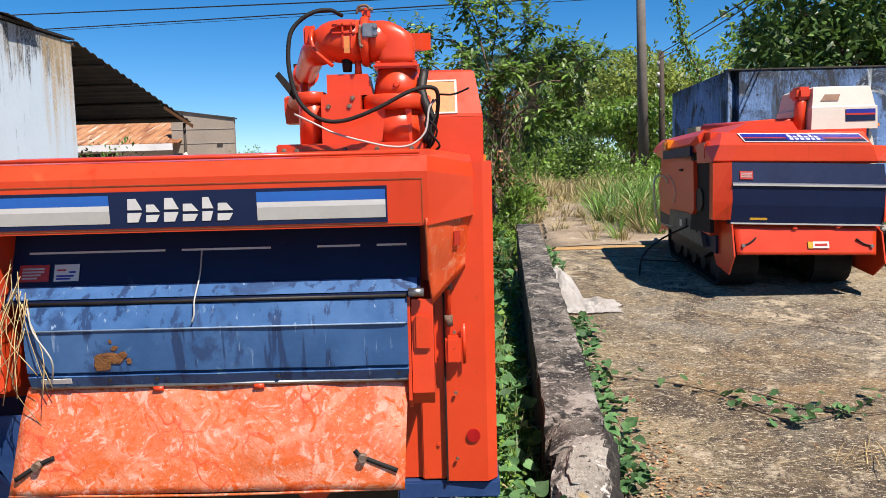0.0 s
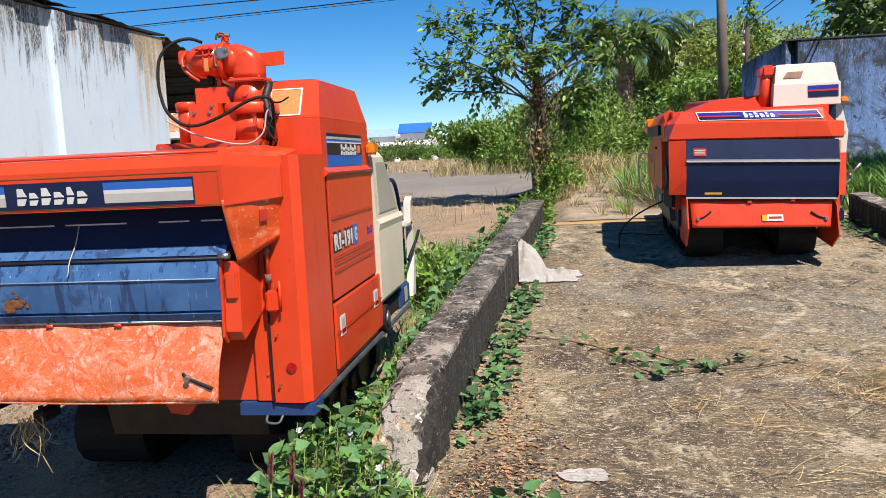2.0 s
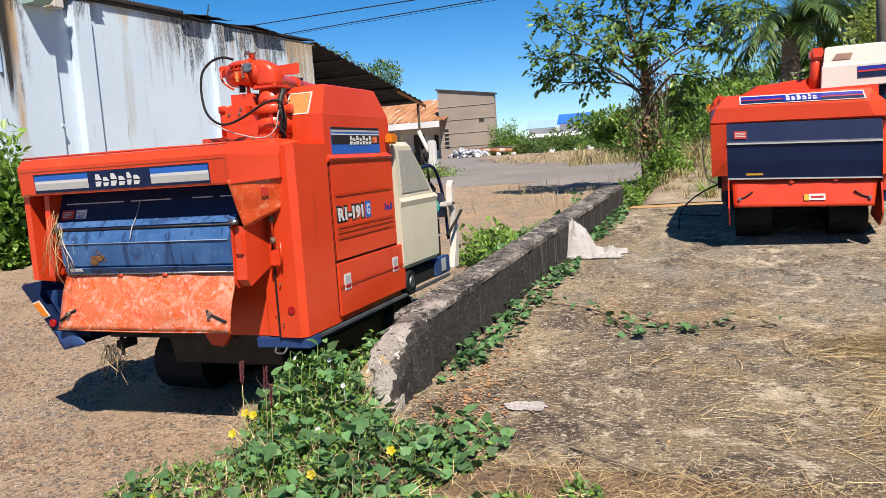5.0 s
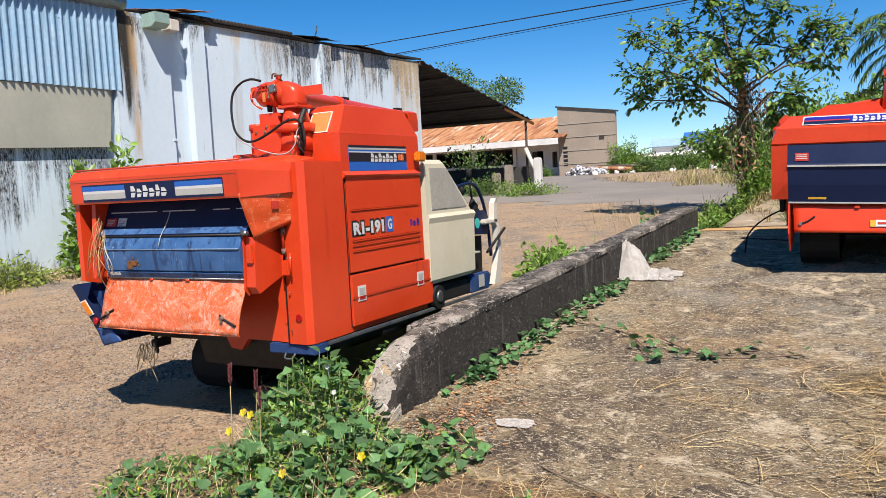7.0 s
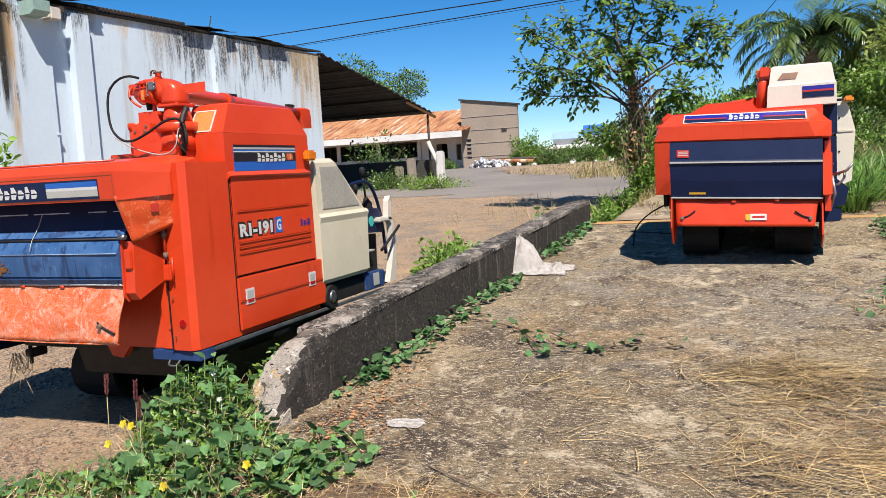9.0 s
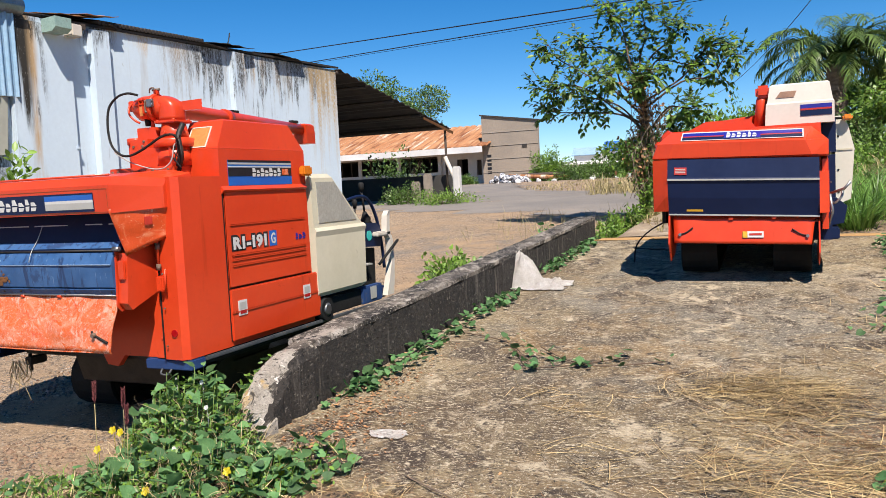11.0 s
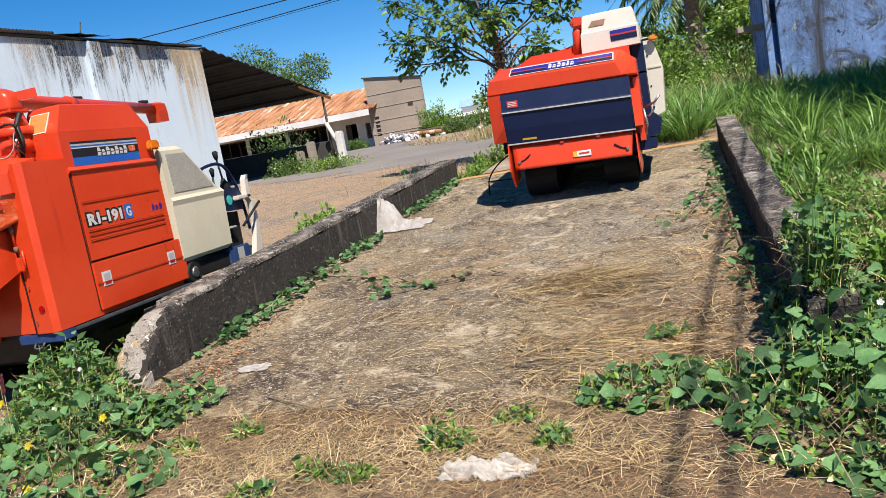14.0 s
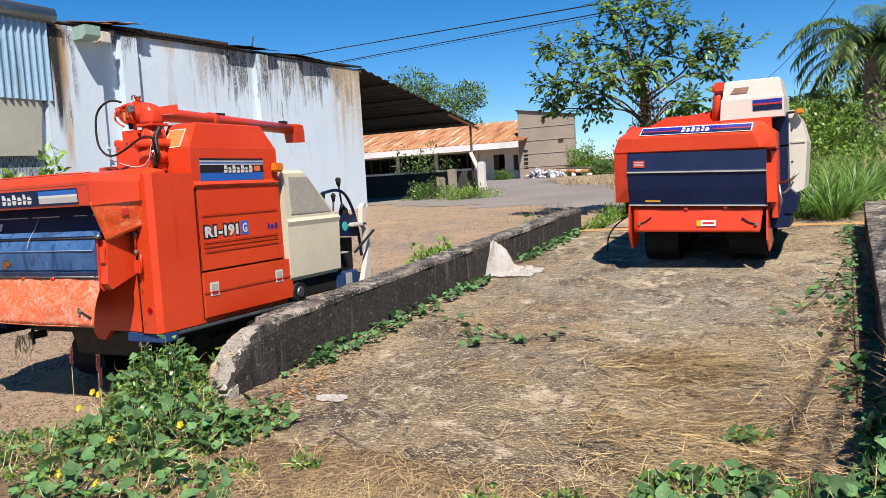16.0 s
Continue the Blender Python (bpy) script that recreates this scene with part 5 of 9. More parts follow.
    # rear navy panels
    prof = [(2.47, 1.375), (2.435, 1.375), (2.375, 1.205), (2.335, 1.166), (2.335, 1.158), (2.47, 1.158)]
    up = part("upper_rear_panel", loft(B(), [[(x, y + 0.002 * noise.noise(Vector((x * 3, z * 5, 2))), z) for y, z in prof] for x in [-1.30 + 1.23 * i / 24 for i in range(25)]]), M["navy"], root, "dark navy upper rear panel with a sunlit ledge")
    # Lighter blue strip paints the sunlight that falls on the ledge.
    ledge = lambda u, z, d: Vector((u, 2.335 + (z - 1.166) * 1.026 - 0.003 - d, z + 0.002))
    decal(up, "faded_ledge", ledge, -1.29, -0.08, 1.168, 1.203, 0.001, M["navy_worn"], "lighter blue ledge strip, sunlight in its colour")
    recline = lambda u, z, d: Vector((u, 2.375 + (z - 1.205) * 0.353 - 0.003 - d, z))
    for a, b in ((-1.25, -0.84), (-0.79, -0.52), (-0.38, -0.25), (-0.20, -0.11)):
        decal(up, "trim_strip", recline, a, b, 1.299, 1.305, 0.002, M["white"])
    for a, b, m in ((-1.275, -1.185, "red_sticker"), (-1.17, -1.095, "white")):
        decal(up, "label_sticker", recline, a, b, 1.219, 1.268, 0.002, M[m], "small warning label")
    for a, b, z, m in ((-1.265, -1.20, 1.254, "silver"), (-1.265, -1.20, 1.245, "silver"), (-1.265, -1.21, 1.236, "silver"), (-1.265, -1.22, 1.227, "silver"), (-1.162, -1.135, 1.249, "red_sticker"), (-1.125, -1.105, 1.243, "dark_blue"), (-1.162, -1.11, 1.232, "dark_blue"), (-1.162, -1.12, 1.224, "dark_blue")):
        decal(up, "printed_bar", lambda u, w, d: recline(u, w, d + 0.0022), a, b, z, z + 0.005, 0.001, M[m])
    part("rod", tube(B(), [(-1.32, 2.338, 1.156), (-0.06, 2.338, 1.156)], 0.006, 8), M["dark_metal"], root)
    part("rod_end", tube(B(), [(-0.105, 2.330, 1.165), (-0.06, 2.330, 1.165)], 0.013, 10), M["steel"], root)
    lo = B()
    prof = [(2.375, 1.150), (2.338, 1.148), (2.312, 1.088), (2.308, 1.079), (2.312, 1.072), (2.318, 0.99), (2.322, 0.952), (2.336, 0.946), (2.325, 0.938), (2.342, 0.905), (2.40, 0.905), (2.42, 1.150)]
    rings = []
    for i in range(31):
        x = -1.24 + (1.13) * i / 30
        rings.append([(x, y + 0.004 * noise.noise(Vector((x * 5, y, z * 6))), z + 0.003 * noise.noise(Vector((x * 4, 7, 1)))) for y, z in prof])
    lower = part("lower_rear_panel", loft(lo, rings), M["navy_worn"], root, "faded navy lower rear panel with scratches and rust")
    for k, (dx, dz, r) in enumerate(((0, 0, 0.03), (-0.035, -0.012, 0.024), (0.03, 0.006, 0.018), (0.01, 0.03, 0.012), (-0.02, -0.02, 0.02), (0.0, 0.05, 0.008), (0.05, -0.01, 0.01))):
        rust = rocky(B(), (-0.985 + dx, 2.345, 0.995 + dz), r, k + 3, 0.5, 2)
        for v in rust.verts:
            v.co.y = 2.3145 - (v.co.z - 1.0) * 0.083 + (v.co.y - 2.345) * 0.06
        part("rust_patch", rust, M["rust"], lower, "orange rust patch")
    part("seam_line", tube(B(), [(-1.235, 2.3085, 1.079), (-0.115, 2.3085, 1.079)], 0.003, 6), M["seam_blue"], lower)
    bolts(lower, [(x, 2.333, 0.925) for x in (-1.0, -0.86, -0.5, -0.14)], (0, -1, 0), "dark_metal", 0.007)
    part("label_sticker", plate(B(), [(-1.2, 2.324, 0.919), (-1.11, 2.324, 0.919), (-1.11, 2.318, 0.934), (-1.2, 2.318, 0.934)], 0.003), M["white"], lower)
    part("bottom_trim", tube(B(), [(-1.24, 2.343, 0.903), (-0.11, 2.343, 0.903)], 0.006, 6), M["steel"], root)
    # worn flap
    flap = sheet(B(), (-1.255, 2.362, 0.903), (-0.115, 2.362, 0.903), (-0.13, 2.285, 0.588), (-1.30, 2.285, 0.595), 40, 14, 0.012, 7, 0.005, 0.3, -0.012)
    fl = part("rear_flap", flap, M["orange_worn"], root, "crumpled worn orange flap with painted pale sheen")
    for sg, xs in ((1, (-1.275, -1.21, -1.165)), (-1, (-0.15, -0.252, -0.275))):
        zs = (0.645, 0.685, 0.705)
        line = [(x, 2.268 + (z - 0.6) * 0.245, z) for x, z in zip(xs, zs)]
        part("slot", tube(B(), curve_points(line, 5), 0.0075, 6), M["black"], fl, "dark adjustment slot")
        part("wing_nut", tube(B(), [(xs[1], 2.31, zs[1]), (xs[1], 2.268, zs[1])], [0.015, 0.012], 10), M["rusty_steel"], fl)
    part("flap_rim", tube(B(), curve_points([(-1.30, 2.284, 0.594), (-0.7, 2.272, 0.588), (-0.13, 2.284, 0.588)], 6), 0.004, 5), M["orange_worn"], fl, "worn lower edge")
    for x in (-0.86, -0.56):
        part("hinge", tube(B(), [(x - 0.015, 2.342, 0.893), (x + 0.015, 2.342, 0.893)], 0.009, 8), M["orange"], fl)
    # right end of the rear gear
    part("end_box", prism(B(), [(2.34, 0.86), (2.37, 0.82), (2.58, 0.90), (2.58, 1.17), (2.36, 1.14)], "x", -0.10, -0.035), M["orange"], root, bevel=0.012)
    part("end_box_rib", Box(-0.092, -0.042, 2.336, 2.35, 0.99, 1.10), M["orange"], root, bevel=0.006)
    part("end_plate", prism(B(), [(2.33, 0.84), (2.36, 0.81), (2.40, 0.83), (2.40, 1.16), (2.34, 1.15)], "x", -0.112, -0.102), M["orange"], root)
    sg = part("side_guard", sheet(B(), (-0.05, 2.262, 1.385), (0.112, 2.60, 1.415), (0.110, 2.63, 1.24), (-0.042, 2.36, 1.125), 14, 10, 0.009, 11, 0.004, 2.0), M["guard_sheet"], root, "bent weathered orange side guard")
    part("guard_sticker", plate(B(), [(0.036, 2.435, 1.29), (0.053, 2.475, 1.29), (0.055, 2.475, 1.335), (0.038, 2.435, 1.335)], 0.004), M["red_sticker"], sg)
    part("catch", Box(0.0, 0.05, 2.52, 2.56, 0.90, 0.99), M["orange"], root, bevel=0.008)
    part("catch_pin", tube(B(), [(0.06, 2.535, 0.90), (0.06, 2.535, 1.03)], 0.006, 8), M["orange"], root)
    bolts(root, [(0.03, 2.548, z) for z in (0.58, 0.8, 1.0, 1.25, 1.45)], (0, -1, 0), r=0.006)
    # left end: straw gear and fender
    part("left_wing", prism(B(), [(2.30, 0.88), (2.30, 1.36), (2.75, 1.40), (2.75, 0.78)], "x", -1.455, -1.415), M["orange"], root, "orange left side plate", 0.008)
    part("left_cheek", prism(B(), [(2.30, 0.9), (2.33, 1.36), (2.5, 1.36), (2.5, 0.9)], "x", -1.335, -1.30), M["orange"], root, bevel=0.006)
    # a trough of navy sheet: a narrow slanting face with the reflectors, a panel set back behind it and a torn lower tip
    face = lambda t, d: Vector((-1.585 + 0.282 * t, 2.32, 0.838 - 0.368 * t)) + Vector((d, 0, 0.33 * d))
    fe = part("left_fender", loft(B(), [[face(t, 0), face(t, 0.055 + 0.03 * t), face(t, 0.055 + 0.03 * t) + Vector((0, 0.012, 0)), face(t, 0) + Vector((0, 0.012, 0))] for t in (0.0, 0.3, 0.6, 0.85, 1.0)]), M["navy"], root, "slanting navy fender face", 0.003)
    part("fender_side", loft(B(), [[face(t, 0.004) + Vector((0, a, b)) for a, b in ((0.012, 0), (0.50, 0), (0.50, 0.01), (0.012, 0.01))] for t in (0.0, 0.5, 1.0)]), M["navy"], fe)
    part("fender_panel", plate(B(), [(-1.50, 2.42, 0.80), (-1.24, 2.42, 0.80), (-1.20, 2.42, 0.52), (-1.33, 2.42, 0.53)], 0.01), M["sill_blue"], fe, "blue inner fender panel")
    part("fender_tip", sheet(B(), (-1.37, 2.315, 0.578), (-1.20, 2.315, 0.575), (-1.13, 2.30, 0.505), (-1.30, 2.305, 0.468), 10, 8, 0.03, 12.0, 0.004, 3.0), M["sill_blue"], fe, "crumpled torn fender tip")
    re_ = part("reflector", plate(B(), [face(0.27, 0.008) + Vector((0, -0.006, 0)), face(0.27, 0.058) + Vector((0, -0.006, 0)), face(0.52, 0.060) + Vector((0, -0.006, 0)), face(0.52, 0.010) + Vector((0, -0.006, 0))], 0.005), M["cream_pale"], fe, "pale reflector frame")
    part("lens", plate(B(), [face(0.29, 0.014) + Vector((0, -0.011, 0)), face(0.29, 0.052) + Vector((0, -0.011, 0)), face(0.50, 0.054) + Vector((0, -0.011, 0)), face(0.50, 0.016) + Vector((0, -0.011, 0))], 0.004), M["amber"], re_, "amber lens")
    c = face(0.62, 0.045)
    part("red_reflector", tube(B(), [(c.x, 2.322, c.z), (c.x, 2.306, c.z)], 0.022, 14), M["red_lens"], fe, "round red reflector")
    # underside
    # Near-black chassis and belly carry the shade under the machine in their colour.
    part("chassis", Box(-1.30, -0.17, 2.66, 4.3, 0.46, 0.64), M["dark_metal"], root, "near-black chassis, shade in its colour", 0.01)
    part("belly", prism(B(), [(2.66, 0.50), (2.72, 0.30), (2.9, 0.24), (3.6, 0.24), (3.8, 0.5)], "x", -0.85, -0.1), M["dark_metal"], root, "near-black underside block, shade in its colour")
    part("hitch", Box(-1.10, -1.04, 2.50, 2.62, 0.43, 0.48), M["dark_metal"], root, bevel=0.006)
    part("hitch_pin", tube(B(), [(-1.07, 2.52, 0.39), (-1.07, 2.52, 0.50)], 0.012, 8), M["dark_metal"], root)
    part("tow_hook", tube(B(), curve_points([(-0.045, 2.57, 0.44), (-0.04, 2.55, 0.415), (0.01, 2.55, 0.412), (0.025, 2.57, 0.44)], 4), 0.006, 6), M["rail_grey"], root)
    tracks(root, -1.18, -0.82, 2.9, 4.5, lambda y: height(-1.0, y) * 0 + 0.03, 0.40)
    tracks(root, -0.36, 0.0, 2.9, 4.5, lambda y: 0.03, 0.40)
    # cab side and controls
    cab = B()
    loft(cab, [[(0.02, 3.93, z), (x, 3.93, z), (x, yf - 0.04, z), (x - 0.04, yf, z), (0.02, yf, z)] for z, x, yf in ((0.66, 0.165, 4.64), (0.69, 0.185, 4.68), (1.10, 0.185, 4.70), (1.14, 0.195, 4.71), (1.165, 0.18, 4.70))])
    cs = part("cab_side", cab, M["cream"], root, "cream plastic cab side", 0.008)
    upc = loft(B(), [[(0.03, 3.93, z), (x, 3.93, z), (x, yf - 0.03, z), (x - 0.03, yf, z), (0.03, yf, z)] for z, x, yf in ((1.165, 0.175, 4.66), (1.53, 0.165, 4.26), (1.56, 0.15, 4.22))])
    part("cab_shoulder", upc, M["cream"], cs, bevel=0.008)
    part("cab_window", plate(B(), [(0.179, 4.00, 1.20), (0.179, 4.55, 1.20), (0.171, 4.25, 1.50), (0.171, 4.00, 1.50)], 0.006), M["grey_window"], cs, "dusty grey side window")
    part("cab_floor", Box(-0.75, 0.12, 3.92, 5.1, 0.50, 0.60), M["navy"], root, bevel=0.01)
    part("seat", Box(-0.5, -0.12, 4.1, 4.5, 0.85, 0.97), M["black"], root, "black vinyl seat", 0.03)
    part("seat_back", Box(-0.5, -0.12, 4.0, 4.1, 0.95, 1.35), M["black"], root, bevel=0.03)
    part("seat_base", Box(-0.45, -0.15, 4.1, 4.45, 0.6, 0.85), M["navy"], root)
    con = part("console", prism(B(), [(4.72, 0.96), (5.04, 0.94), (5.06, 1.08), (4.98, 1.145), (4.72, 1.155)], "x", -0.35, 0.12), M["navy"], root, "navy control console", 0.015)
    # Black block paints the dark void below the console.
    part("console_base", prism(B(), [(4.78, 0.58), (5.02, 0.58), (5.03, 0.93), (4.74, 0.95)], "x", -0.30, 0.06), M["black"], root)
    part("pedal", Box(0.065, 0.12, 4.78, 4.88, 0.80, 0.815), M["silver"], root, "pale worn pedal plate", 0.004)
    part("pedal_arm", tube(B(), [(0.09, 4.83, 0.80), (0.05, 4.92, 0.66)], 0.009, 8), M["dark_metal"], root)
    part("floor_hump", tube(B(), [(-0.1, 4.9, 0.60), (-0.1, 4.9, 0.68), (-0.1, 4.9, 0.70)], [0.16, 0.14, 0.10], 16), M["dark_metal"], root)
    boot = part("lever_boot", tube(B(), [(0.02, 4.99, 1.13), (0.02, 4.985, 1.16), (0.02, 4.98, 1.18), (0.02, 4.97, 1.21), (0.02, 4.965, 1.24)], [0.055, 0.04, 0.045, 0.028, 0.016], 12), M["black"], root, "ribbed black lever boot")
    part("gear_lever", tube(B(), [(0.02, 4.965, 1.23), (0.02, 4.93, 1.43)], 0.009, 8), M["dark_metal"], boot)
    part("knob", tube(B(), [(0.02, 4.933, 1.41), (0.02, 4.93, 1.44), (0.02, 4.928, 1.475), (0.02, 4.927, 1.49)], [0.014, 0.022, 0.026, 0.014], 12), M["black"], boot)
    part("round_sticker", tube(B(), [(0.119, 4.84, 1.045), (0.1245, 4.84, 1.045)], 0.042, 20), M["green_sticker"], con, "round teal sticker")
    part("grab_rail", tube(B(), curve_points([(0.1, 4.25, 1.27), (0.1, 4.6, 1.36), (0.1, 4.85, 1.36), (0.1, 5.0, 1.22), (0.1, 5.08, 1.0), (0.1, 5.12, 0.75)], 6), 0.014, 8), M["navy"], root, "bent navy grab rail")
    for x, y, z, dx in ((-0.08, 4.95, 1.30, 0.0), (-0.2, 5.0, 1.32, -0.03)):
        lv = part("lever", tube(B(), [(x, y, 1.05), (x + dx, y + 0.03, z)], 0.009, 8), M["dark_metal"], root)
        part("knob", tube(B(), [(x + dx, y + 0.03, z - 0.03), (x + dx, y + 0.03, z + 0.03), (x + dx, y + 0.03, z + 0.05)], [0.014, 0.024, 0.01], 10), M["black"], lv)
    part("front_guard", loft(B(), [[(x, y, z), (x + 0.05, y, z), (x + 0.05, y + w, z), (x, y + w, z)] for x, y, w, z in ((0.12, 5.02, 0.12, 0.52), (0.12, 5.08, 0.09, 0.66), (0.12, 5.13, 0.05, 0.80), (0.12, 5.12, 0.045, 1.0), (0.12, 5.06, 0.06, 1.06), (0.12, 5.08, 0.05, 1.2), (0.13, 5.1, 0.03, 1.24))]), M["cream_pale"], root, "pale front guard post", 0.008)
    part("guard_arm", Box(0.1, 0.17, 4.9, 5.14, 1.03, 1.07), M["cream_pale"], root, bevel=0.01)
    part("step_box", Box(0.0, 0.14, 4.0, 4.85, 0.50, 0.63), M["black"], root, bevel=0.01)
    part("step_plate", Box(0.10, 0.158, 4.62, 4.95, 0.50, 0.64), M["sill_blue"], root, bevel=0.008)
    part("crank", tube(B(), [(0.17, 4.9, 0.8), (0.2, 5.1, 0.93), (0.2, 5.2, 0.98)], 0.012, 8), M["black"], root)
    part("plate_label", Box(0.161, 0.164, 4.74, 4.84, 0.53, 0.63), M["silver"], root)
    wh = part("side_roller", tube(B(), [(0.03, 4.03, 0.56), (0.19, 4.03, 0.56)], 0.085, 18), M["black"], root)
    part("hub", tube(B(), [(0.19, 4.03, 0.56), (0.20, 4.03, 0.56)], [0.05, 0.035], 14), M["steel"], wh)
    # unloading auger
    part("auger_base", Box(-0.572, -0.06, 2.80, 2.98, 1.575, 1.628), M["orange"], root, bevel=0.005)
    bolts(root, [(x, 2.80, 1.605) for x in (-0.545, -0.50, -0.33, -0.22, -0.1)], (0, -1, 0), "rusty_steel", 0.009)
    part("auger_box", prism(B(), [(-0.414, 1.625), (-0.098, 1.625), (-0.098, 1.745), (-0.275, 1.745), (-0.275, 1.80), (-0.414, 1.80)], "y", 2.83, 3.0), M["orange"], root, bevel=0.006)
    bolts(root, [(x, 2.83, z) for x, z in ((-0.388, 1.757), (-0.315, 1.757), (-0.303, 1.785))], (0, -1, 0), "rusty_steel", 0.009)
    part("gear_case", prism(B(), [(-0.398, 1.80), (-0.235, 1.80), (-0.252, 1.874), (-0.398, 1.874)], "y", 2.88, 3.04), M["orange"], root, bevel=0.012)
    part("pedestal", tube(B(), [(-0.155, 2.93, 1.628), (-0.155, 2.93, 1.745)], [0.112, 0.106], 28), M["orange"], root, "round pedestal below the turntable")
    part("turntable", tube(B(), [(-0.152, 2.93, 1.744), (-0.152, 2.93, 1.748), (-0.152, 2.93, 1.79), (-0.152, 2.93, 1.797)], [0.118, 0.124, 0.124, 0.117], 32), M["orange"], root, "thick round turntable ring")
    part("auger_stem", tube(B(), [(-0.148, 2.93, 1.795), (-0.148, 2.93, 1.83), (-0.148, 2.93, 1.893)], [0.088, 0.084, 0.070], 26), M["orange"], root)
    part("grease_nipple", tube(B(), [(-0.148, 2.852, 1.83), (-0.148, 2.835, 1.83)], [0.014, 0.009], 8), M["orange"], root)
    part("stem_collar", Box(-0.228, -0.068, 2.845, 3.01, 1.888, 1.906), M["orange"], root, "square bolted collar", 0.006)
    bolts(root, [(x, y, 1.906) for x in (-0.212, -0.084) for y in (2.86, 2.99)], (0, 0, 1), "orange", 0.010)
    # cast elbow: a squared housing that leans over into the round neck
    rings = []
    for z, xa, xb, ry, k in ((1.905, -0.222, -0.082, 0.070, 0.0), (1.93, -0.218, -0.082, 0.070, 0.0), (1.985, -0.222, -0.082, 0.071, 0.0), (2.012, -0.232, -0.092, 0.070, 0.0), (2.038, -0.236, -0.128, 0.062, 0.0), (2.056, -0.232, -0.165, 0.046, 0.0), (2.062, -0.222, -0.185, 0.025, 0.0)):
        row = []
        for j in range(24):
            a = 2 * math.pi * j / 24
            c, d = math.cos(a), math.sin(a)
            row.append(((xa + xb) / 2 + (xb - xa) / 2 * math.copysign(abs(c) ** 0.62, c), 2.925 + ry * math.copysign(abs(d) ** 0.62, d), z))
        rings.append(row)
    part("elbow", loft(B(), rings, smooth=True), M["orange"], root, "cast orange auger elbow")
    part("neck", tube(B(), [(-0.255, 2.922, 1.992), (-0.215, 2.922, 1.99), (-0.18, 2.922, 1.985)], [0.076, 0.073, 0.069], 24), M["orange"], root)
    el = part("split_flange", tube(B(), [(-0.272, 2.92, 1.992), (-0.264, 2.92, 1.992), (-0.250, 2.92, 1.992), (-0.242, 2.92, 1.992)], [0.085, 0.089, 0.089, 0.084], 28), M["orange"], root, "flange where the tube folds")
    part("hinge_lug", Box(-0.268, -0.238, 2.895, 2.935, 2.068, 2.108), M["orange"], el, bevel=0.01)
    part("hinge_pin", tube(B(), [(-0.283, 2.915, 2.104), (-0.228, 2.915, 2.104)], 0.008, 8), M["rusty_steel"], el)
    part("hinge_spring", tube(B(), curve_points([(-0.285, 2.89, 2.085), (-0.275, 2.885, 2.108), (-0.25, 2.885, 2.112), (-0.235, 2.887, 2.098)], 4), 0.005, 6), M["rusty_steel"], el)
    part("clamp", Box(-0.262, -0.208, 2.825, 2.842, 1.992, 2.040), M["steel"], el, "galvanised clamp plate", 0.004)
    bolts(el, [(-0.216, 2.825, 2.003), (-0.216, 2.825, 2.029)], (0, -1, 0), "steel", 0.009)
    part("latch_rod", tube(B(), curve_points([(-0.268, 2.83, 2.035), (-0.272, 2.828, 1.99), (-0.268, 2.828, 1.96), (-0.262, 2.83, 1.965)], 4), 0.005, 6), M["rusty_steel"], el)
    part("drum", tube(B(), [(-0.268, 2.92, 1.992), (-0.31, 2.92, 1.993), (-0.35, 2.925, 1.996), (-0.385, 2.93, 1.998), (-0.41, 2.935, 2.0), (-0.428, 2.94, 2.0), (-0.438, 2.945, 2.0), (-0.442, 2.948, 2.0)], [0.076, 0.078, 0.077, 0.071, 0.060, 0.044, 0.025, 0.006], 28), M["orange"], root, "rounded end drum of the folding tube")
    part("drum_lip", tube(B(), curve_points([(-0.445, 2.93, 2.05), (-0.448, 2.88, 2.01), (-0.435, 2.865, 1.96), (-0.40, 2.87, 1.925), (-0.375, 2.885, 1.905)], 5), 0.007, 8), M["orange"], root)
    part("drum_bracket", Box(-0.478, -0.44, 2.90, 2.95, 1.985, 2.05), M["orange"], root, bevel=0.006)
    for x in (-0.335, -0.305):
        part("drum_rib", Box(x, x + 0.007, 2.838, 2.86, 1.955, 2.05), M["orange"], root, bevel=0.003)
    for z in (2.035, 2.008):
        part("drum_rib", Box(-0.37, -0.285, 2.838, 2.858, z, z + 0.007), M["orange"], root, bevel=0.003)
    part("drum_window", Box(-0.328, -0.308, 2.840, 2.85, 1.942, 2.0), M["tan_sticker"], root, "pale faded paper strip")
    part("drum_stub", tube(B(), [(-0.325, 2.90, 1.93), (-0.325, 2.90, 1.885)], [0.02, 0.016], 10), M["black"], root)
    part("case_lug", tube(B(), [(-0.286, 2.90, 1.93), (-0.286, 2.90, 1.87)], [0.010, 0.014], 8), M["orange"], root)
    part("down_tube", tube(B(), [(-0.462, 2.93, 1.81), (-0.462, 2.93, 1.62)], [0.047, 0.047], 20), M["orange"], root)
    part("tube_band", tube(B(), [(-0.462, 2.93, 1.775), (-0.462, 2.93, 1.779), (-0.462, 2.93, 1.812), (-0.462, 2.93, 1.817)], [0.048, 0.055, 0.055, 0.05], 20), M["orange"], root)
    spout = lambda u, x, h: [(x + s * h * 0.9, 2.945 + 0.125 * u - s * h * 0.45, 1.992 + 0.018 * u + q * h) for s, q in ((-1, -1), (1, -1), (1, 1), (-1, 1))]
    part("stub_pipe", loft(B(), [spout(0, -0.115, 0.028), spout(0.6, -0.082, 0.030), spout(1, -0.055, 0.032)]), M["orange"], root, "square orange outlet stub", 0.004)
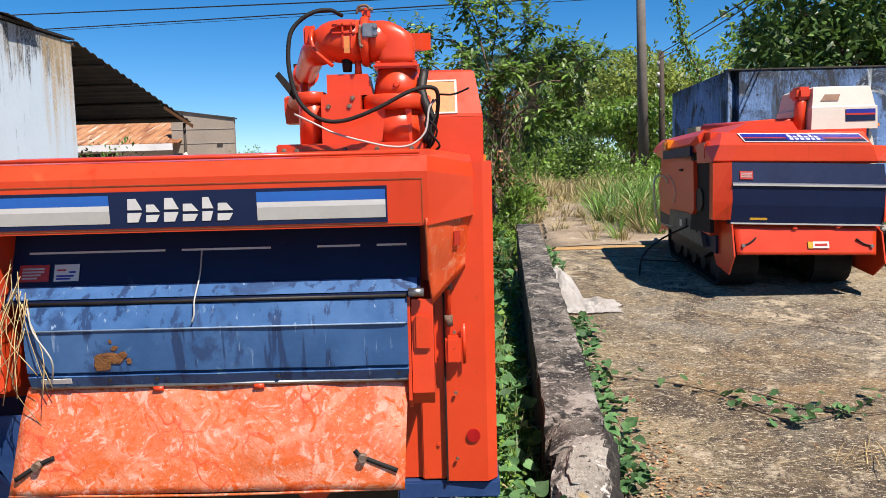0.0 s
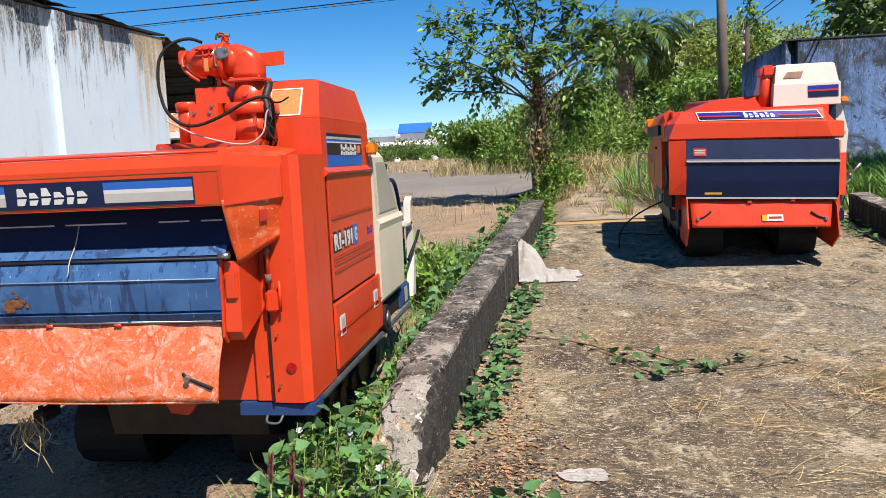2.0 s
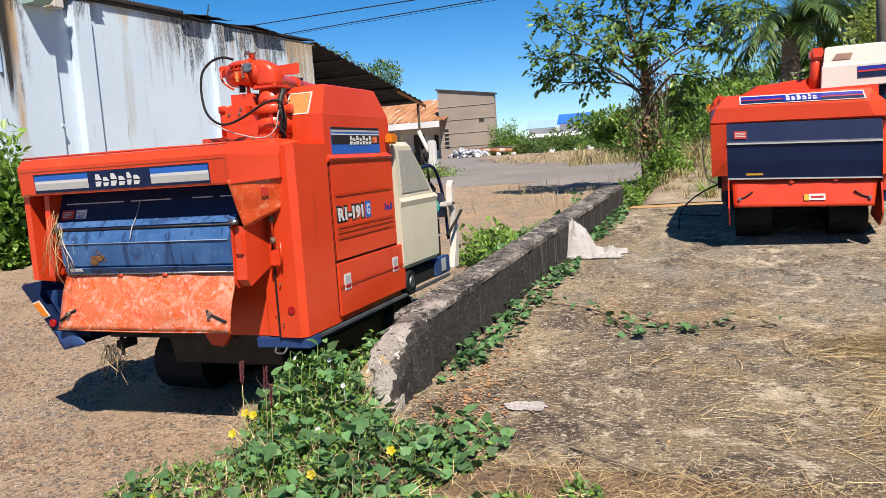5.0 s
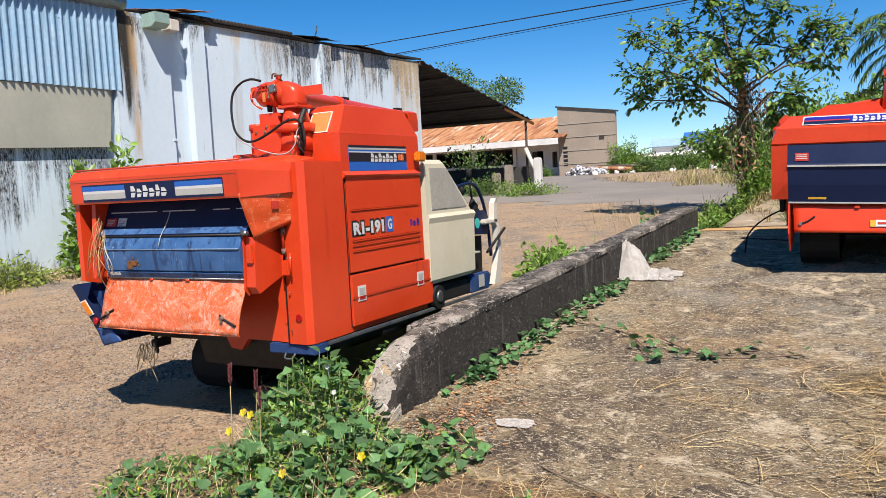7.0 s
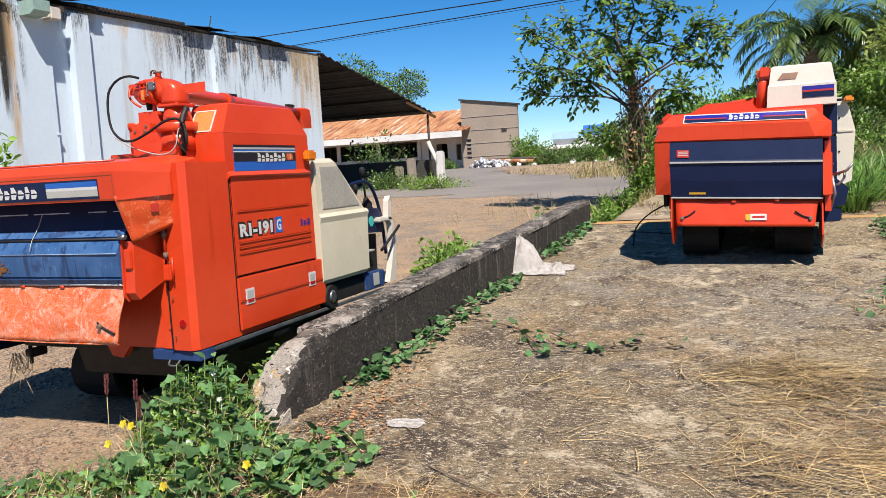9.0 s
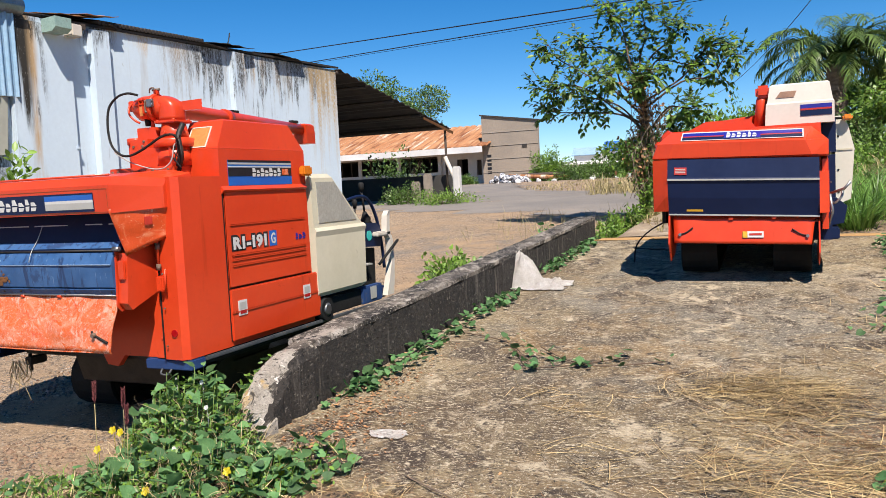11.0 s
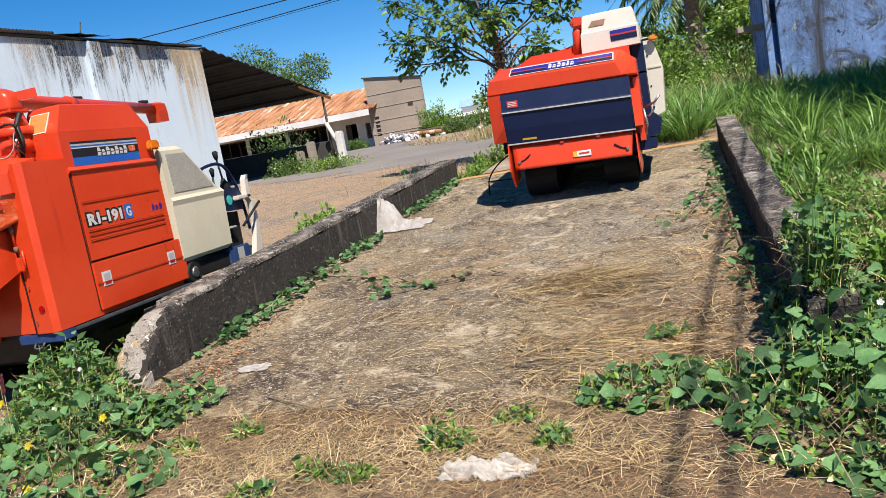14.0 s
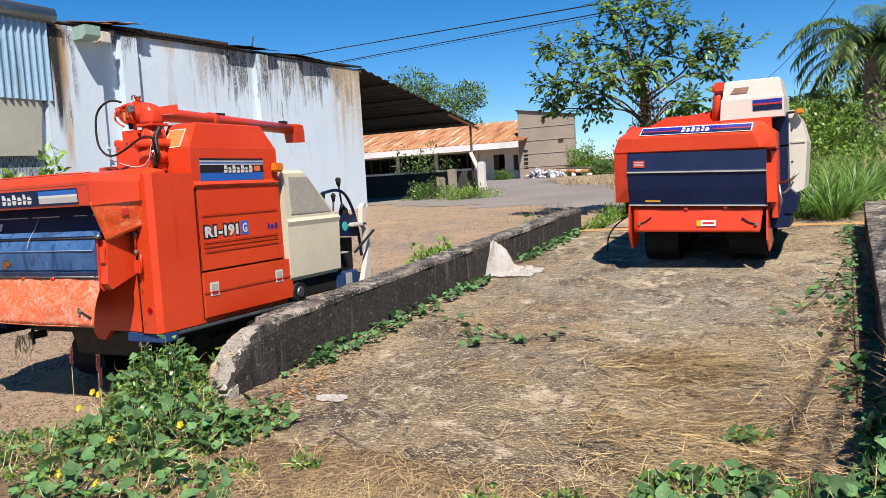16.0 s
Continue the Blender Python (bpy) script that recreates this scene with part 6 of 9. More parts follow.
    # Black plate paints the unlit inside of the outlet.
    part("stub_mouth", loft(B(), [spout(1.005, -0.0545, 0.027), spout(1.02, -0.0535, 0.027)]), M["black"], root)
    arm = part("auger_tube", tube(B(), [(-0.40, 2.95, 1.985), (-0.52, 3.4, 2.03), (-0.76, 4.5, 2.035), (-1.0, 5.62, 2.035)], [0.062, 0.055, 0.052, 0.052], 18), M["orange"], root, "long orange unloading tube")
    part("spout", loft(B(), [[(cx + a * w, cy + b * w, cz) for a, b in ((-1, -1), (1, -1), (1, 1), (-1, 1))] for cx, cy, cz, w in ((-1.0, 5.66, 2.09, 0.05), (-1.0, 5.67, 2.075, 0.072), (-1.0, 5.68, 2.0, 0.075), (-1.0, 5.69, 1.90, 0.07))]), M["orange"], arm, "square drop spout", 0.01)
    part("tube_joint", tube(B(), [(-0.66, 4.05, 2.034), (-0.68, 4.13, 2.034)], 0.064, 18), M["orange"], arm)
    part("tube_clip", Box(-0.75, -0.70, 4.20, 4.30, 2.085, 2.105), M["dark_metal"], arm)
    part("tube_clip", Box(-0.98, -0.94, 5.40, 5.50, 2.085, 2.11), M["dark_metal"], arm)
    part("stop_lever", plate(B(), [(-0.795, 4.4, 1.945), (-0.775, 4.4, 1.985), (-0.868, 4.4, 2.095), (-0.888, 4.4, 2.072)], 0.04), M["black"], arm, "flat black locking lever")
    part("tube_rest", tube(B(), [(-0.66, 3.98, 1.5), (-0.66, 3.98, 1.98)], 0.02, 8), M["orange"], root)
    # hoses and wires
    part("hose", tube(B(), curve_points([(-0.33, 2.84, 2.07), (-0.37, 2.80, 2.082), (-0.43, 2.78, 2.068), (-0.485, 2.77, 2.025), (-0.505, 2.76, 1.97), (-0.505, 2.75, 1.87), (-0.475, 2.74, 1.77), (-0.41, 2.74, 1.71), (-0.33, 2.74, 1.70), (-0.22, 2.74, 1.735), (-0.11, 2.75, 1.79), (-0.04, 2.76, 1.808), (-0.005, 2.78, 1.79), (-0.012, 2.81, 1.70), (-0.045, 2.84, 1.60)], 6), 0.0075, 8), M["black"], root, "black hydraulic hose loop")
    for k, (a, b) in enumerate(((-0.02, 1.77), (-0.03, 1.74), (-0.012, 1.72))):
        part("wire", tube(B(), curve_points([(a, 2.80, b), (a - 0.02, 2.79, b - 0.06), (a + 0.01, 2.80, b - 0.11), (a - 0.03, 2.83, 1.585)], 5), 0.004, 6), M["black"], root)
    part("wire", tube(B(), curve_points([(-0.50, 2.78, 1.73), (-0.43, 2.77, 1.695), (-0.36, 2.77, 1.66), (-0.26, 2.76, 1.63), (-0.17, 2.76, 1.61), (-0.10, 2.77, 1.615), (-0.05, 2.78, 1.66), (-0.035, 2.79, 1.74), (-0.01, 2.8, 1.77)], 5), 0.004, 6), M["silver"], root, "pale loose wire")
    part("wire", tube(B(), curve_points([(0.0, 2.78, 1.785), (0.05, 2.74, 1.78), (0.10, 2.70, 1.795)], 4), 0.0035, 6), M["black"], root)
    part("wire_loom", tube(B(), curve_points([(-0.05, 2.84, 1.62), (-0.03, 2.84, 1.70), (-0.06, 2.86, 1.80), (-0.05, 2.9, 1.88)], 4), 0.018, 6), M["dark_metal"], root)
    gen = np.random.default_rng(4)
    for k in range(20):
        p = Vector((-1.25 + gen.normal() * 0.012, 2.325, 1.20 + gen.normal() * 0.05))
        q = p + Vector((gen.normal() * 0.05, -0.05 + gen.normal() * 0.02, -0.10 + gen.normal() * 0.04))
        part("hanging_straw", tube(B(), curve_points([p, q, q + Vector((gen.normal() * 0.06, gen.normal() * 0.02, -0.14 + gen.normal() * 0.06))], 4), 0.0015, 4), M["straw"], root, "dry straw caught in the gear")
    for k in range(22):
        p = Vector((-1.07 + gen.normal() * 0.035, 2.43 + gen.normal() * 0.02, 0.47))
        q = p + Vector((gen.normal() * 0.04, gen.normal() * 0.02, -0.08))
        part("hanging_straw", tube(B(), curve_points([p, q, q + Vector((-0.02 + gen.normal() * 0.05, gen.normal() * 0.02, -0.07 + gen.normal() * 0.03))], 3), 0.002, 4), M["straw"], root)
    part("string", tube(B(), curve_points([(-0.73, 2.41, 1.305), (-0.728, 2.37, 1.23), (-0.735, 2.325, 1.16), (-0.732, 2.305, 1.12), (-0.74, 2.303, 1.095)], 3), 0.0025, 5), M["silver"], root, "frayed pale string")
    part("string", tube(B(), curve_points([(-1.22, 2.31, 1.15), (-1.20, 2.295, 1.08), (-1.15, 2.29, 1.0), (-1.16, 2.31, 0.94)], 4), 0.003, 5), M["silver"], root)
    return root


first_harvester()


def second_harvester():
    g = ramp_z
    root = thing("combine_harvester", (2.95, 7.4, g(7.4)), "orange combine harvester with navy rear and cream hopper on the ramp", "combine harvester", "harvesters")
    # body
    body = prism(B(), [(6.75, 0.95), (8.3, 1.10), (8.25, 1.72), (7.6, 1.84), (6.75, 1.82)], "x", 2.27, 3.58)
    part("body", body, M["orange"], root, bevel=0.015)
    part("left_front_panel", loft(B(), [[(x, *p) for p in ((6.97, 1.16), (7.02, 1.12), (7.5, 1.17), (7.85, 1.15), (8.05, 1.22), (8.1, 1.36), (7.98, 1.5), (7.75, 1.585), (7.1, 1.60), (6.98, 1.585))] for x in (2.27, 2.215, 2.20)]), M["orange"], root, "rounded orange side cover", 0.012)
    part("cover_scratch", tube(B(), curve_points([(2.197, 7.55, 1.21), (2.196, 7.5, 1.32), (2.197, 7.62, 1.42), (2.198, 7.8, 1.47)], 5), 0.004, 5), M["cream_pale"], root, "pale curved scratch")
    part("cover_latch", Box(2.185, 2.20, 7.28, 7.36, 1.50, 1.52), M["black"], root)
    part("left_shoulder", loft(B(), [[(x, 6.9 if x > 2.2 else 6.98, z), (x, 8.2, z - 0.03)] + [(x + 0.08, 8.2, z - 0.10), (x + 0.08, 6.9, z - 0.07)] for x, z in ((2.17, 1.735), (2.21, 1.80), (2.27, 1.85))]), M["orange"], root, "sloping orange shoulder", 0.01)
    part("shoulder_box", Box(2.185, 2.26, 6.64, 6.86, 1.585, 1.735), M["orange"], root, "small orange lamp box", 0.014)
    part("engine_block", prism(B(), [(6.9, 0.84), (7.95, 0.94), (7.9, 1.13), (7.05, 1.11)], "x", 2.26, 2.38), M["rail_grey"], root, "grey oily engine parts below the cover", 0.02)
    for y in (7.05, 7.2, 7.35):
        part("engine_fin", Box(2.245, 2.26, y, y + 0.07, 0.95 + (y - 7) * 0.09, 1.04 + (y - 7) * 0.09), M["rail_grey"], root, bevel=0.006)
    part("engine_label", Box(2.243, 2.246, 7.46, 7.53, 0.99, 1.05), M["white"], root)
    part("left_strip", prism(B(), [(7.0, 1.625), (7.85, 1.62), (7.85, 1.70), (7.0, 1.715)], "x", 2.175, 2.20), M["navy"], root, "navy sticker strip")
    # Black slab stands for the shade in the gap behind the rear wing.
    part("left_recess", Box(2.235, 2.268, 6.64, 7.15, 0.98, 1.66), M["black"], root, "black slab painting the shaded gap by the wing")
    part("left_top_rail", Box(2.20, 2.30, 6.62, 7.2, 1.66, 1.73), M["orange"], root, bevel=0.012)
    part("gap_pulley", tube(B(), [(2.22, 6.9, 1.25), (2.236, 6.9, 1.25)], 0.10, 18), M["dark_metal"], root)
    part("roof_lid", prism(B(), [(2.45, 1.82), (3.05, 1.82), (3.0, 1.90), (2.62, 1.90)], "y", 6.85, 7.9), M["orange"], root, bevel=0.015)
    part("frame", prism(B(), [(6.7, 0.80), (8.4, 0.96), (8.4, 1.1), (6.7, 0.95)], "x", 2.3, 3.66), M["navy"], root, "navy chassis frame")
    # rear hood
    rings = []
    for x, y0, zt in ((2.19, 6.44, 1.70), (2.33, 6.41, 1.81), (3.50, 6.41, 1.79), (3.63, 6.52, 1.68)):
        dz = (x - 2.33) * -0.028
        rings.append([(x, y0 + 0.02, 1.56 + dz), (x, y0, 1.575 + dz), (x + (0.05 if x < 3 else -0.05) * (y0 < 6.5), y0 - 0.005, 1.70 + dz), (x, y0 + 0.24, zt), (x, y0 + 0.42, zt), (x, y0 + 0.42, 1.56 + dz)])
    part("rear_hood", loft(B(), rings), M["orange"], root, "two-plane orange rear hood", 0.01)
    # stripe on the sloping face
    def slope(u, v, d):
        return Vector((u, 6.405 + 0.245 * v - 0.9 * d - 0.006, 1.70 - (u - 2.33) * 0.028 + (0.105 + 0.008) * v + 0.9 * d + 0.003))
    band = decal(root, "hood_band", slope, 2.44, 3.44, 0.16, 0.86, 0.004, M["white"], "blue, red and navy sticker band with pale edge")
    raised = lambda u, v, d: slope(u, v, d + 0.004)
    for v0, v1, m in ((0.52, 0.78, "dark_blue"), (0.44, 0.515, "red_sticker"), (0.20, 0.435, "navy")):
        decal(band, "stripe", raised, 2.45, 3.43, v0, v1, 0.001, M[m])
    decal(band, "mark_edge", lambda u, v, d: slope(u, v, d + 0.005), 2.80, 3.10, 0.26, 0.74, 0.001, M["dark_blue"])
    emblem(band, "mark", 2.82, 3.07, 0.30, 0.72, lambda u, v, d: slope(u, v, d + 0.0062), M["white"], (0.8, 0.75, 0.8, 0.85, 0.6, 0.85))
    # navy rear panel
    prof = [(6.42, 1.565), (6.385, 1.40), (6.375, 1.385), (6.385, 1.365), (6.40, 1.22), (6.43, 1.07), (6.50, 1.07), (6.52, 1.565)]
    rings = [[(x, y, z - (x - 2.33) * 0.04) for y, z in prof] for x in (2.325, 2.7, 3.1, 3.555)]
    nv = part("rear_panel", loft(B(), rings), M["navy"], root, "clean navy rear panel with a white line")
    part("white_line", loft(B(), [[(x, 6.371, 1.389 - (x - 2.33) * 0.04), (x, 6.371, 1.376 - (x - 2.33) * 0.04), (x, 6.379, 1.376 - (x - 2.33) * 0.04), (x, 6.379, 1.389 - (x - 2.33) * 0.04)] for x in (2.325, 3.555)]), M["silver"], nv)
    part("bottom_line", loft(B(), [[(x, 6.418, 1.078 - (x - 2.33) * 0.04), (x, 6.418, 1.066 - (x - 2.33) * 0.04), (x, 6.432, 1.066 - (x - 2.33) * 0.04), (x, 6.432, 1.078 - (x - 2.33) * 0.04)] for x in (2.325, 3.555)]), M["silver"], nv)
    la = part("label_sticker", plate(B(), [(2.385, 6.383, 1.425), (2.49, 6.383, 1.42), (2.49, 6.396, 1.485), (2.385, 6.396, 1.49)], 0.01), M["red_sticker"], nv, "orange-red warning label")
    for z in (1.44, 1.455, 1.47):
        part("printed_bar", plate(B(), [(2.395, 6.3815 + (z - 1.425) * 0.2, z), (2.48, 6.3815 + (z - 1.425) * 0.2, z - 0.003), (2.48, 6.383 + (z - 1.425) * 0.2, z + 0.003), (2.395, 6.383 + (z - 1.425) * 0.2, z + 0.006)], 0.006), M["silver"], la)
    part("label_sticker", plate(B(), [(2.48, 6.423, 1.095), (2.62, 6.423, 1.09), (2.62, 6.42, 1.108), (2.48, 6.42, 1.113)], 0.008), M["yellow_sticker"], nv)
    # flap
    fl = part("rear_flap", sheet(B(), (2.36, 6.455, 1.05), (3.52, 6.455, 1.005), (3.49, 6.40, 0.785), (2.37, 6.40, 0.815), 20, 8, 0.006, 5, 0.006, 5.0), M["orange"], root, "smooth orange rear flap")
    for a, b, m in ((2.945, 2.985, "yellow_sticker"), (2.985, 3.115, "white")):
        part("label_sticker", plate(B(), [(a, 6.397, 0.855), (b, 6.397, 0.852), (b, 6.409, 0.905), (a, 6.409, 0.908)], 0.012), M[m], fl, "small printed label")
    part("printed_bar", plate(B(), [(3.0, 6.399, 0.872), (3.1, 6.399, 0.872), (3.1, 6.402, 0.89), (3.0, 6.402, 0.89)], 0.012), M["red_sticker"], fl)
    for x0, x1, z0, z1 in ((2.42, 2.53, 0.89, 0.95), (3.46, 3.34, 0.86, 0.92)):
        part("slot", tube(B(), curve_points([(x0, 6.404, z0), ((x0 + x1) / 2, 6.410, (z0 + z1) / 2 - 0.012), (x1, 6.416, z1)], 4), 0.007, 6), M["black"], fl)
        part("wing_nut", tube(B(), [(x0, 6.43, z0), (x0, 6.39, z0)], 0.014, 8), M["steel"], fl)
    for x in (2.85, 3.2):
        part("hinge", Box(x - 0.02, x + 0.02, 6.425, 6.45, 1.005, 1.03), M["orange"], fl, bevel=0.006)
    # rear tips, side wings
    part("rear_tip", prism(B(), [(7.03, 1.10), (6.40, 1.06), (6.34, 0.81), (6.46, 0.65), (6.75, 0.70)], "x", 2.325, 2.337), M["orange"], root, "pointed orange side plate")
    part("rear_tip", prism(B(), [(6.73, 0.86), (7.02, 0.66), (6.54, 0.60), (6.36, 0.72), (6.42, 0.97), (6.6, 1.02)], "x", 3.545, 3.557), M["orange"], root, "pointed orange side plate")
    part("left_wing", loft(B(), [[(2.19, 6.45, z), (2.325, 6.40 + k, z), (2.325, 6.60, z), (2.22, 6.62, z)] for z, k in ((1.10, 0.02), (1.25, -0.02), (1.56, 0.0))]), M["orange"], root, bevel=0.012)
    part("right_wing", loft(B(), [[(3.555, 6.40, z), (3.63, 6.46, z), (3.62, 6.62, z), (3.555, 6.6, z)] for z in (1.05, 1.40)]), M["orange"], root, bevel=0.012)
    part("right_side_panel", prism(B(), [(6.6, 0.90), (7.0, 0.92), (7.0, 1.55), (6.6, 1.5)], "x", 3.58, 3.63), M["orange"], root, bevel=0.01)
    part("right_navy_panel", prism(B(), [(6.95, 0.95), (7.9, 1.0), (7.9, 1.54), (6.95, 1.54)], "x", 3.585, 3.70), M["navy"], root, bevel=0.015)
    part("right_navy_top", prism(B(), [(6.95, 1.56), (7.9, 1.56), (7.9, 1.84), (7.0, 1.86), (6.95, 1.83)], "x", 3.59, 3.705), M["navy"], root, bevel=0.025)
    part("cab_side", prism(B(), [(3.705, 1.08), (3.83, 1.136), (3.862, 1.586), (3.81, 1.80), (3.75, 1.885), (3.705, 1.885)], "y", 7.1, 8.05), M["cream_white"], root, "cream plastic cab side", 0.012)
    part("cab_seam", Box(3.72, 3.846, 7.092, 7.1, 1.575, 1.59), M["cream"], root)
    bolts(root, [(3.73, 7.1, z) for z in (1.2, 1.4, 1.7)], (0, -1, 0), "dark_metal", 0.010)
    part("side_lamp", Box(3.765, 3.845, 7.02, 7.1, 1.835, 1.89), M["amber"], root, "amber side lamp", 0.015)
    part("lamp_stalk", tube(B(), [(3.70, 7.06, 1.86), (3.78, 7.06, 1.862)], 0.012, 8), M["black"], root)
    part("lever", tube(B(), [(3.64, 6.7, 1.20), (3.75, 6.62, 1.24), (3.80, 6.62, 1.30)], 0.012, 8), M["steel"], root)
    part("latch_bar", tube(B(), [(3.62, 6.64, 0.9), (3.66, 6.60, 1.05), (3.64, 6.62, 1.2)], 0.012, 8), M["steel"], root)
    part("step", Box(3.54, 3.72, 6.75, 7.3, 0.80, 0.90), M["navy"], root, bevel=0.01)
    part("lower_shield", prism(B(), [(3.585, 0.90), (3.76, 0.93), (3.79, 1.08), (3.70, 1.16), (3.585, 1.14)], "y", 6.9, 7.4), M["navy"], root, "navy lower shield", 0.012)
    part("lever", tube(B(), curve_points([(3.63, 6.70, 1.13), (3.68, 6.66, 1.12), (3.73, 6.66, 1.17), (3.74, 6.7, 1.22)], 4), 0.011, 8), M["steel"], root)
    bolts(root, [(3.645, 6.58, z) for z in (1.05, 1.3, 1.55)], (1, 0, 0), r=0.01)
    # hopper
    hop = loft(B(), [[(xa, ya, z), (xb, ya, z), (xb, yb, z), (xa, yb, z)] for xa, xb, ya, yb, z in ((3.13, 3.69, 6.78, 7.5, 1.82), (3.14, 3.69, 6.79, 7.5, 2.005), (3.15, 3.68, 6.81, 7.49, 2.02), (3.17, 3.655, 6.84, 7.46, 2.17), (3.19, 3.64, 6.87, 7.43, 2.185))])
    hp = part("hopper", hop, M["cream_pale"], root, "pale cream plastic grain hopper", 0.015)
    h_side = lambda u, z, d: Vector((u, 6.7785 - d + (z - 1.82) * 0.05, z))
    hb = decal(hp, "hopper_sticker", h_side, 3.42, 3.67, 1.885, 1.985, 0.003, M["navy"], "blue, red and navy hopper sticker")
    # Flat brown plate on the face draws the hand hold by colour.
    part("vent_recess", plate(B(), [(3.22, 6.812, 2.06), (3.37, 6.812, 2.06), (3.39, 6.823, 2.115), (3.26, 6.823, 2.115)], 0.004), M["vent_brown"], hp, "flat brown patch at the hand hold")
    decal(root, "stripe", lambda u, z, d: h_side(u, z, d + 0.003), 3.42, 3.67, 1.95, 1.985, 0.001, M["dark_blue"])
    decal(root, "stripe", lambda u, z, d: h_side(u, z, d + 0.003), 3.42, 3.67, 1.935, 1.95, 0.001, M["red_sticker"])
    part("auger_post", tube(B(), [(3.08, 6.9, 1.80), (3.10, 6.92, 2.05), (3.12, 6.95, 2.10)], [0.05, 0.05, 0.05], 10), M["orange"], root)
    part("auger_head", Box(3.05, 3.18, 6.86, 7.05, 2.08, 2.19), M["orange"], root, bevel=0.025)
    part("auger_tube", tube(B(), [(3.05, 6.95, 1.88), (2.6, 7.9, 1.90)], 0.055, 14), M["orange"], root)
    # front lamp and straw arms on the far side
    part("corner_lamp", Box(2.13, 2.24, 7.6, 7.72, 1.70, 1.80), M["amber"], root, bevel=0.02)
    part("front_bar", tube(B(), curve_points([(2.20, 7.75, 1.38), (2.17, 7.78, 1.45), (2.11, 7.8, 1.46), (2.075, 7.8, 1.40), (2.08, 7.8, 1.22), (2.12, 7.8, 1.02), (2.26, 7.75, 0.96)], 5), 0.008, 8), M["cream"], root, "pale bent guard bar")
    part("support_leg", tube(B(), curve_points([(2.3, 7.3, 1.02), (2.02, 7.35, 0.88), (1.86, 7.4, 0.72), (1.83, 7.4, g(7.4) + 0.01)], 4), 0.008, 8), M["black"], root, "thin black support leg")
    part("support_foot", tube(B(), [(1.83, 7.4, g(7.4) + 0.16), (2.25, 7.2, g(7.2) + 0.17)], 0.006, 8), M["black"], root)
    part("header", Box(2.45, 3.5, 8.35, 8.95, 0.86, 1.2), M["orange"], root, "orange cutting header", 0.03)
    for k in (2.55, 2.95, 3.4):
        part("divider", tube(B(), [(k, 8.95, 0.95), (k, 9.35, 0.80)], [0.05, 0.012], 8), M["orange"], root)
    # Added belly block keeps sky light out below; near-black colour paints the shade.
    part("belly", prism(B(), [(6.95, 0.80), (7.2, 0.72), (8.2, 0.80), (8.2, 1.0), (6.95, 0.95)], "x", 2.36, 3.52), M["dark_metal"], root, "near-black underside block, shade in its colour")
    tracks(root, 2.38, 2.70, 6.78, 8.4, lambda y: g(y) + 0.008, 0.40)
    tracks(root, 3.18, 3.50, 6.78, 8.4, lambda y: g(y) + 0.008, 0.40)
    return root


second_harvester()

# ---- trees ----
def grow(bm, p, d, length, r, depth, tips, gen, spread=0.75, sides=6, up=0.12):
    pts, q, e = [p], p.copy(), d.copy()
    for k in range(4):
        e = (e + Vector(gen.normal(size=3)) * 0.13 + Vector((0, 0, up * 0.4))).normalized()
        q = q + e * (length / 4)
        pts.append(q.copy())
        if depth <= 1:
            tips.append((q.copy(), e.copy()))
    tube(bm, pts, [r * (1 - 0.4 * i / 4) for i in range(5)], sides if depth > 1 else 4)
    if depth == 0:
        return
    for k in range(3 if depth > 1 else 4):
        a = pts[-1] if k < 2 else pts[int(gen.integers(2, 4))]
        nd = (e + Vector(gen.normal(size=3)) * spread + Vector((0, 0, up))).normalized()
        grow(bm, a, nd, length * gen.uniform(0.6, 0.85), r * 0.55, depth - 1, tips, gen, spread, sides, up)


def leafy(tips, gen, per, spread, size, template, droop=-0.3):
    n = len(tips) * per
    base = np.repeat(np.array([t[0] for t in tips]), per, axis=0) + gen.normal(size=(n, 3)) * spread
    along = np.repeat(np.array([t[1] for t in tips]), per, axis=0) + gen.normal(size=(n, 3)) * 0.8
    along[:, 2] += droop
    up = gen.normal(size=(n, 3)) * 0.5 + np.array([0.3, -0.7, 0.8])
    return scatter(template, base, along, up, size * gen.uniform(0.6, 1.25, n))


def spray(gen, base, way, length, leaf, out):
    """A thin twig with two ranks of drooping leaves along it."""
    pts, q, e = [base.copy()], base.copy(), way.normalized()
    n = max(3, int(length / 0.075))
    for k in range(n):
        e = (e + Vector(gen.normal(size=3)) * 0.10 + Vector((0, 0, -0.05))).normalized()
        q = q + e * (length / n)
        pts.append(q.copy())
        side = e.cross(Vector((0, 0, 1)))
        side = side.normalized() if side.length > 0.05 else Vector((1, 0, 0))
        for sg in (-1, 1):
            if gen.uniform() < 0.88:
                out[0].append(q), out[1].append(e * 0.7 + side * sg * 0.8 + Vector((0, 0, -0.35)) + Vector(gen.normal(size=3)) * 0.22)
                out[2].append(Vector((0.2, -0.4, 1)) + Vector(gen.normal(size=3)) * 0.35), out[3].append(leaf * gen.uniform(0.65, 1.2))
    out[0].append(q), out[1].append(e), out[2].append(Vector((0.2, -0.4, 1))), out[3].append(leaf)
    return pts


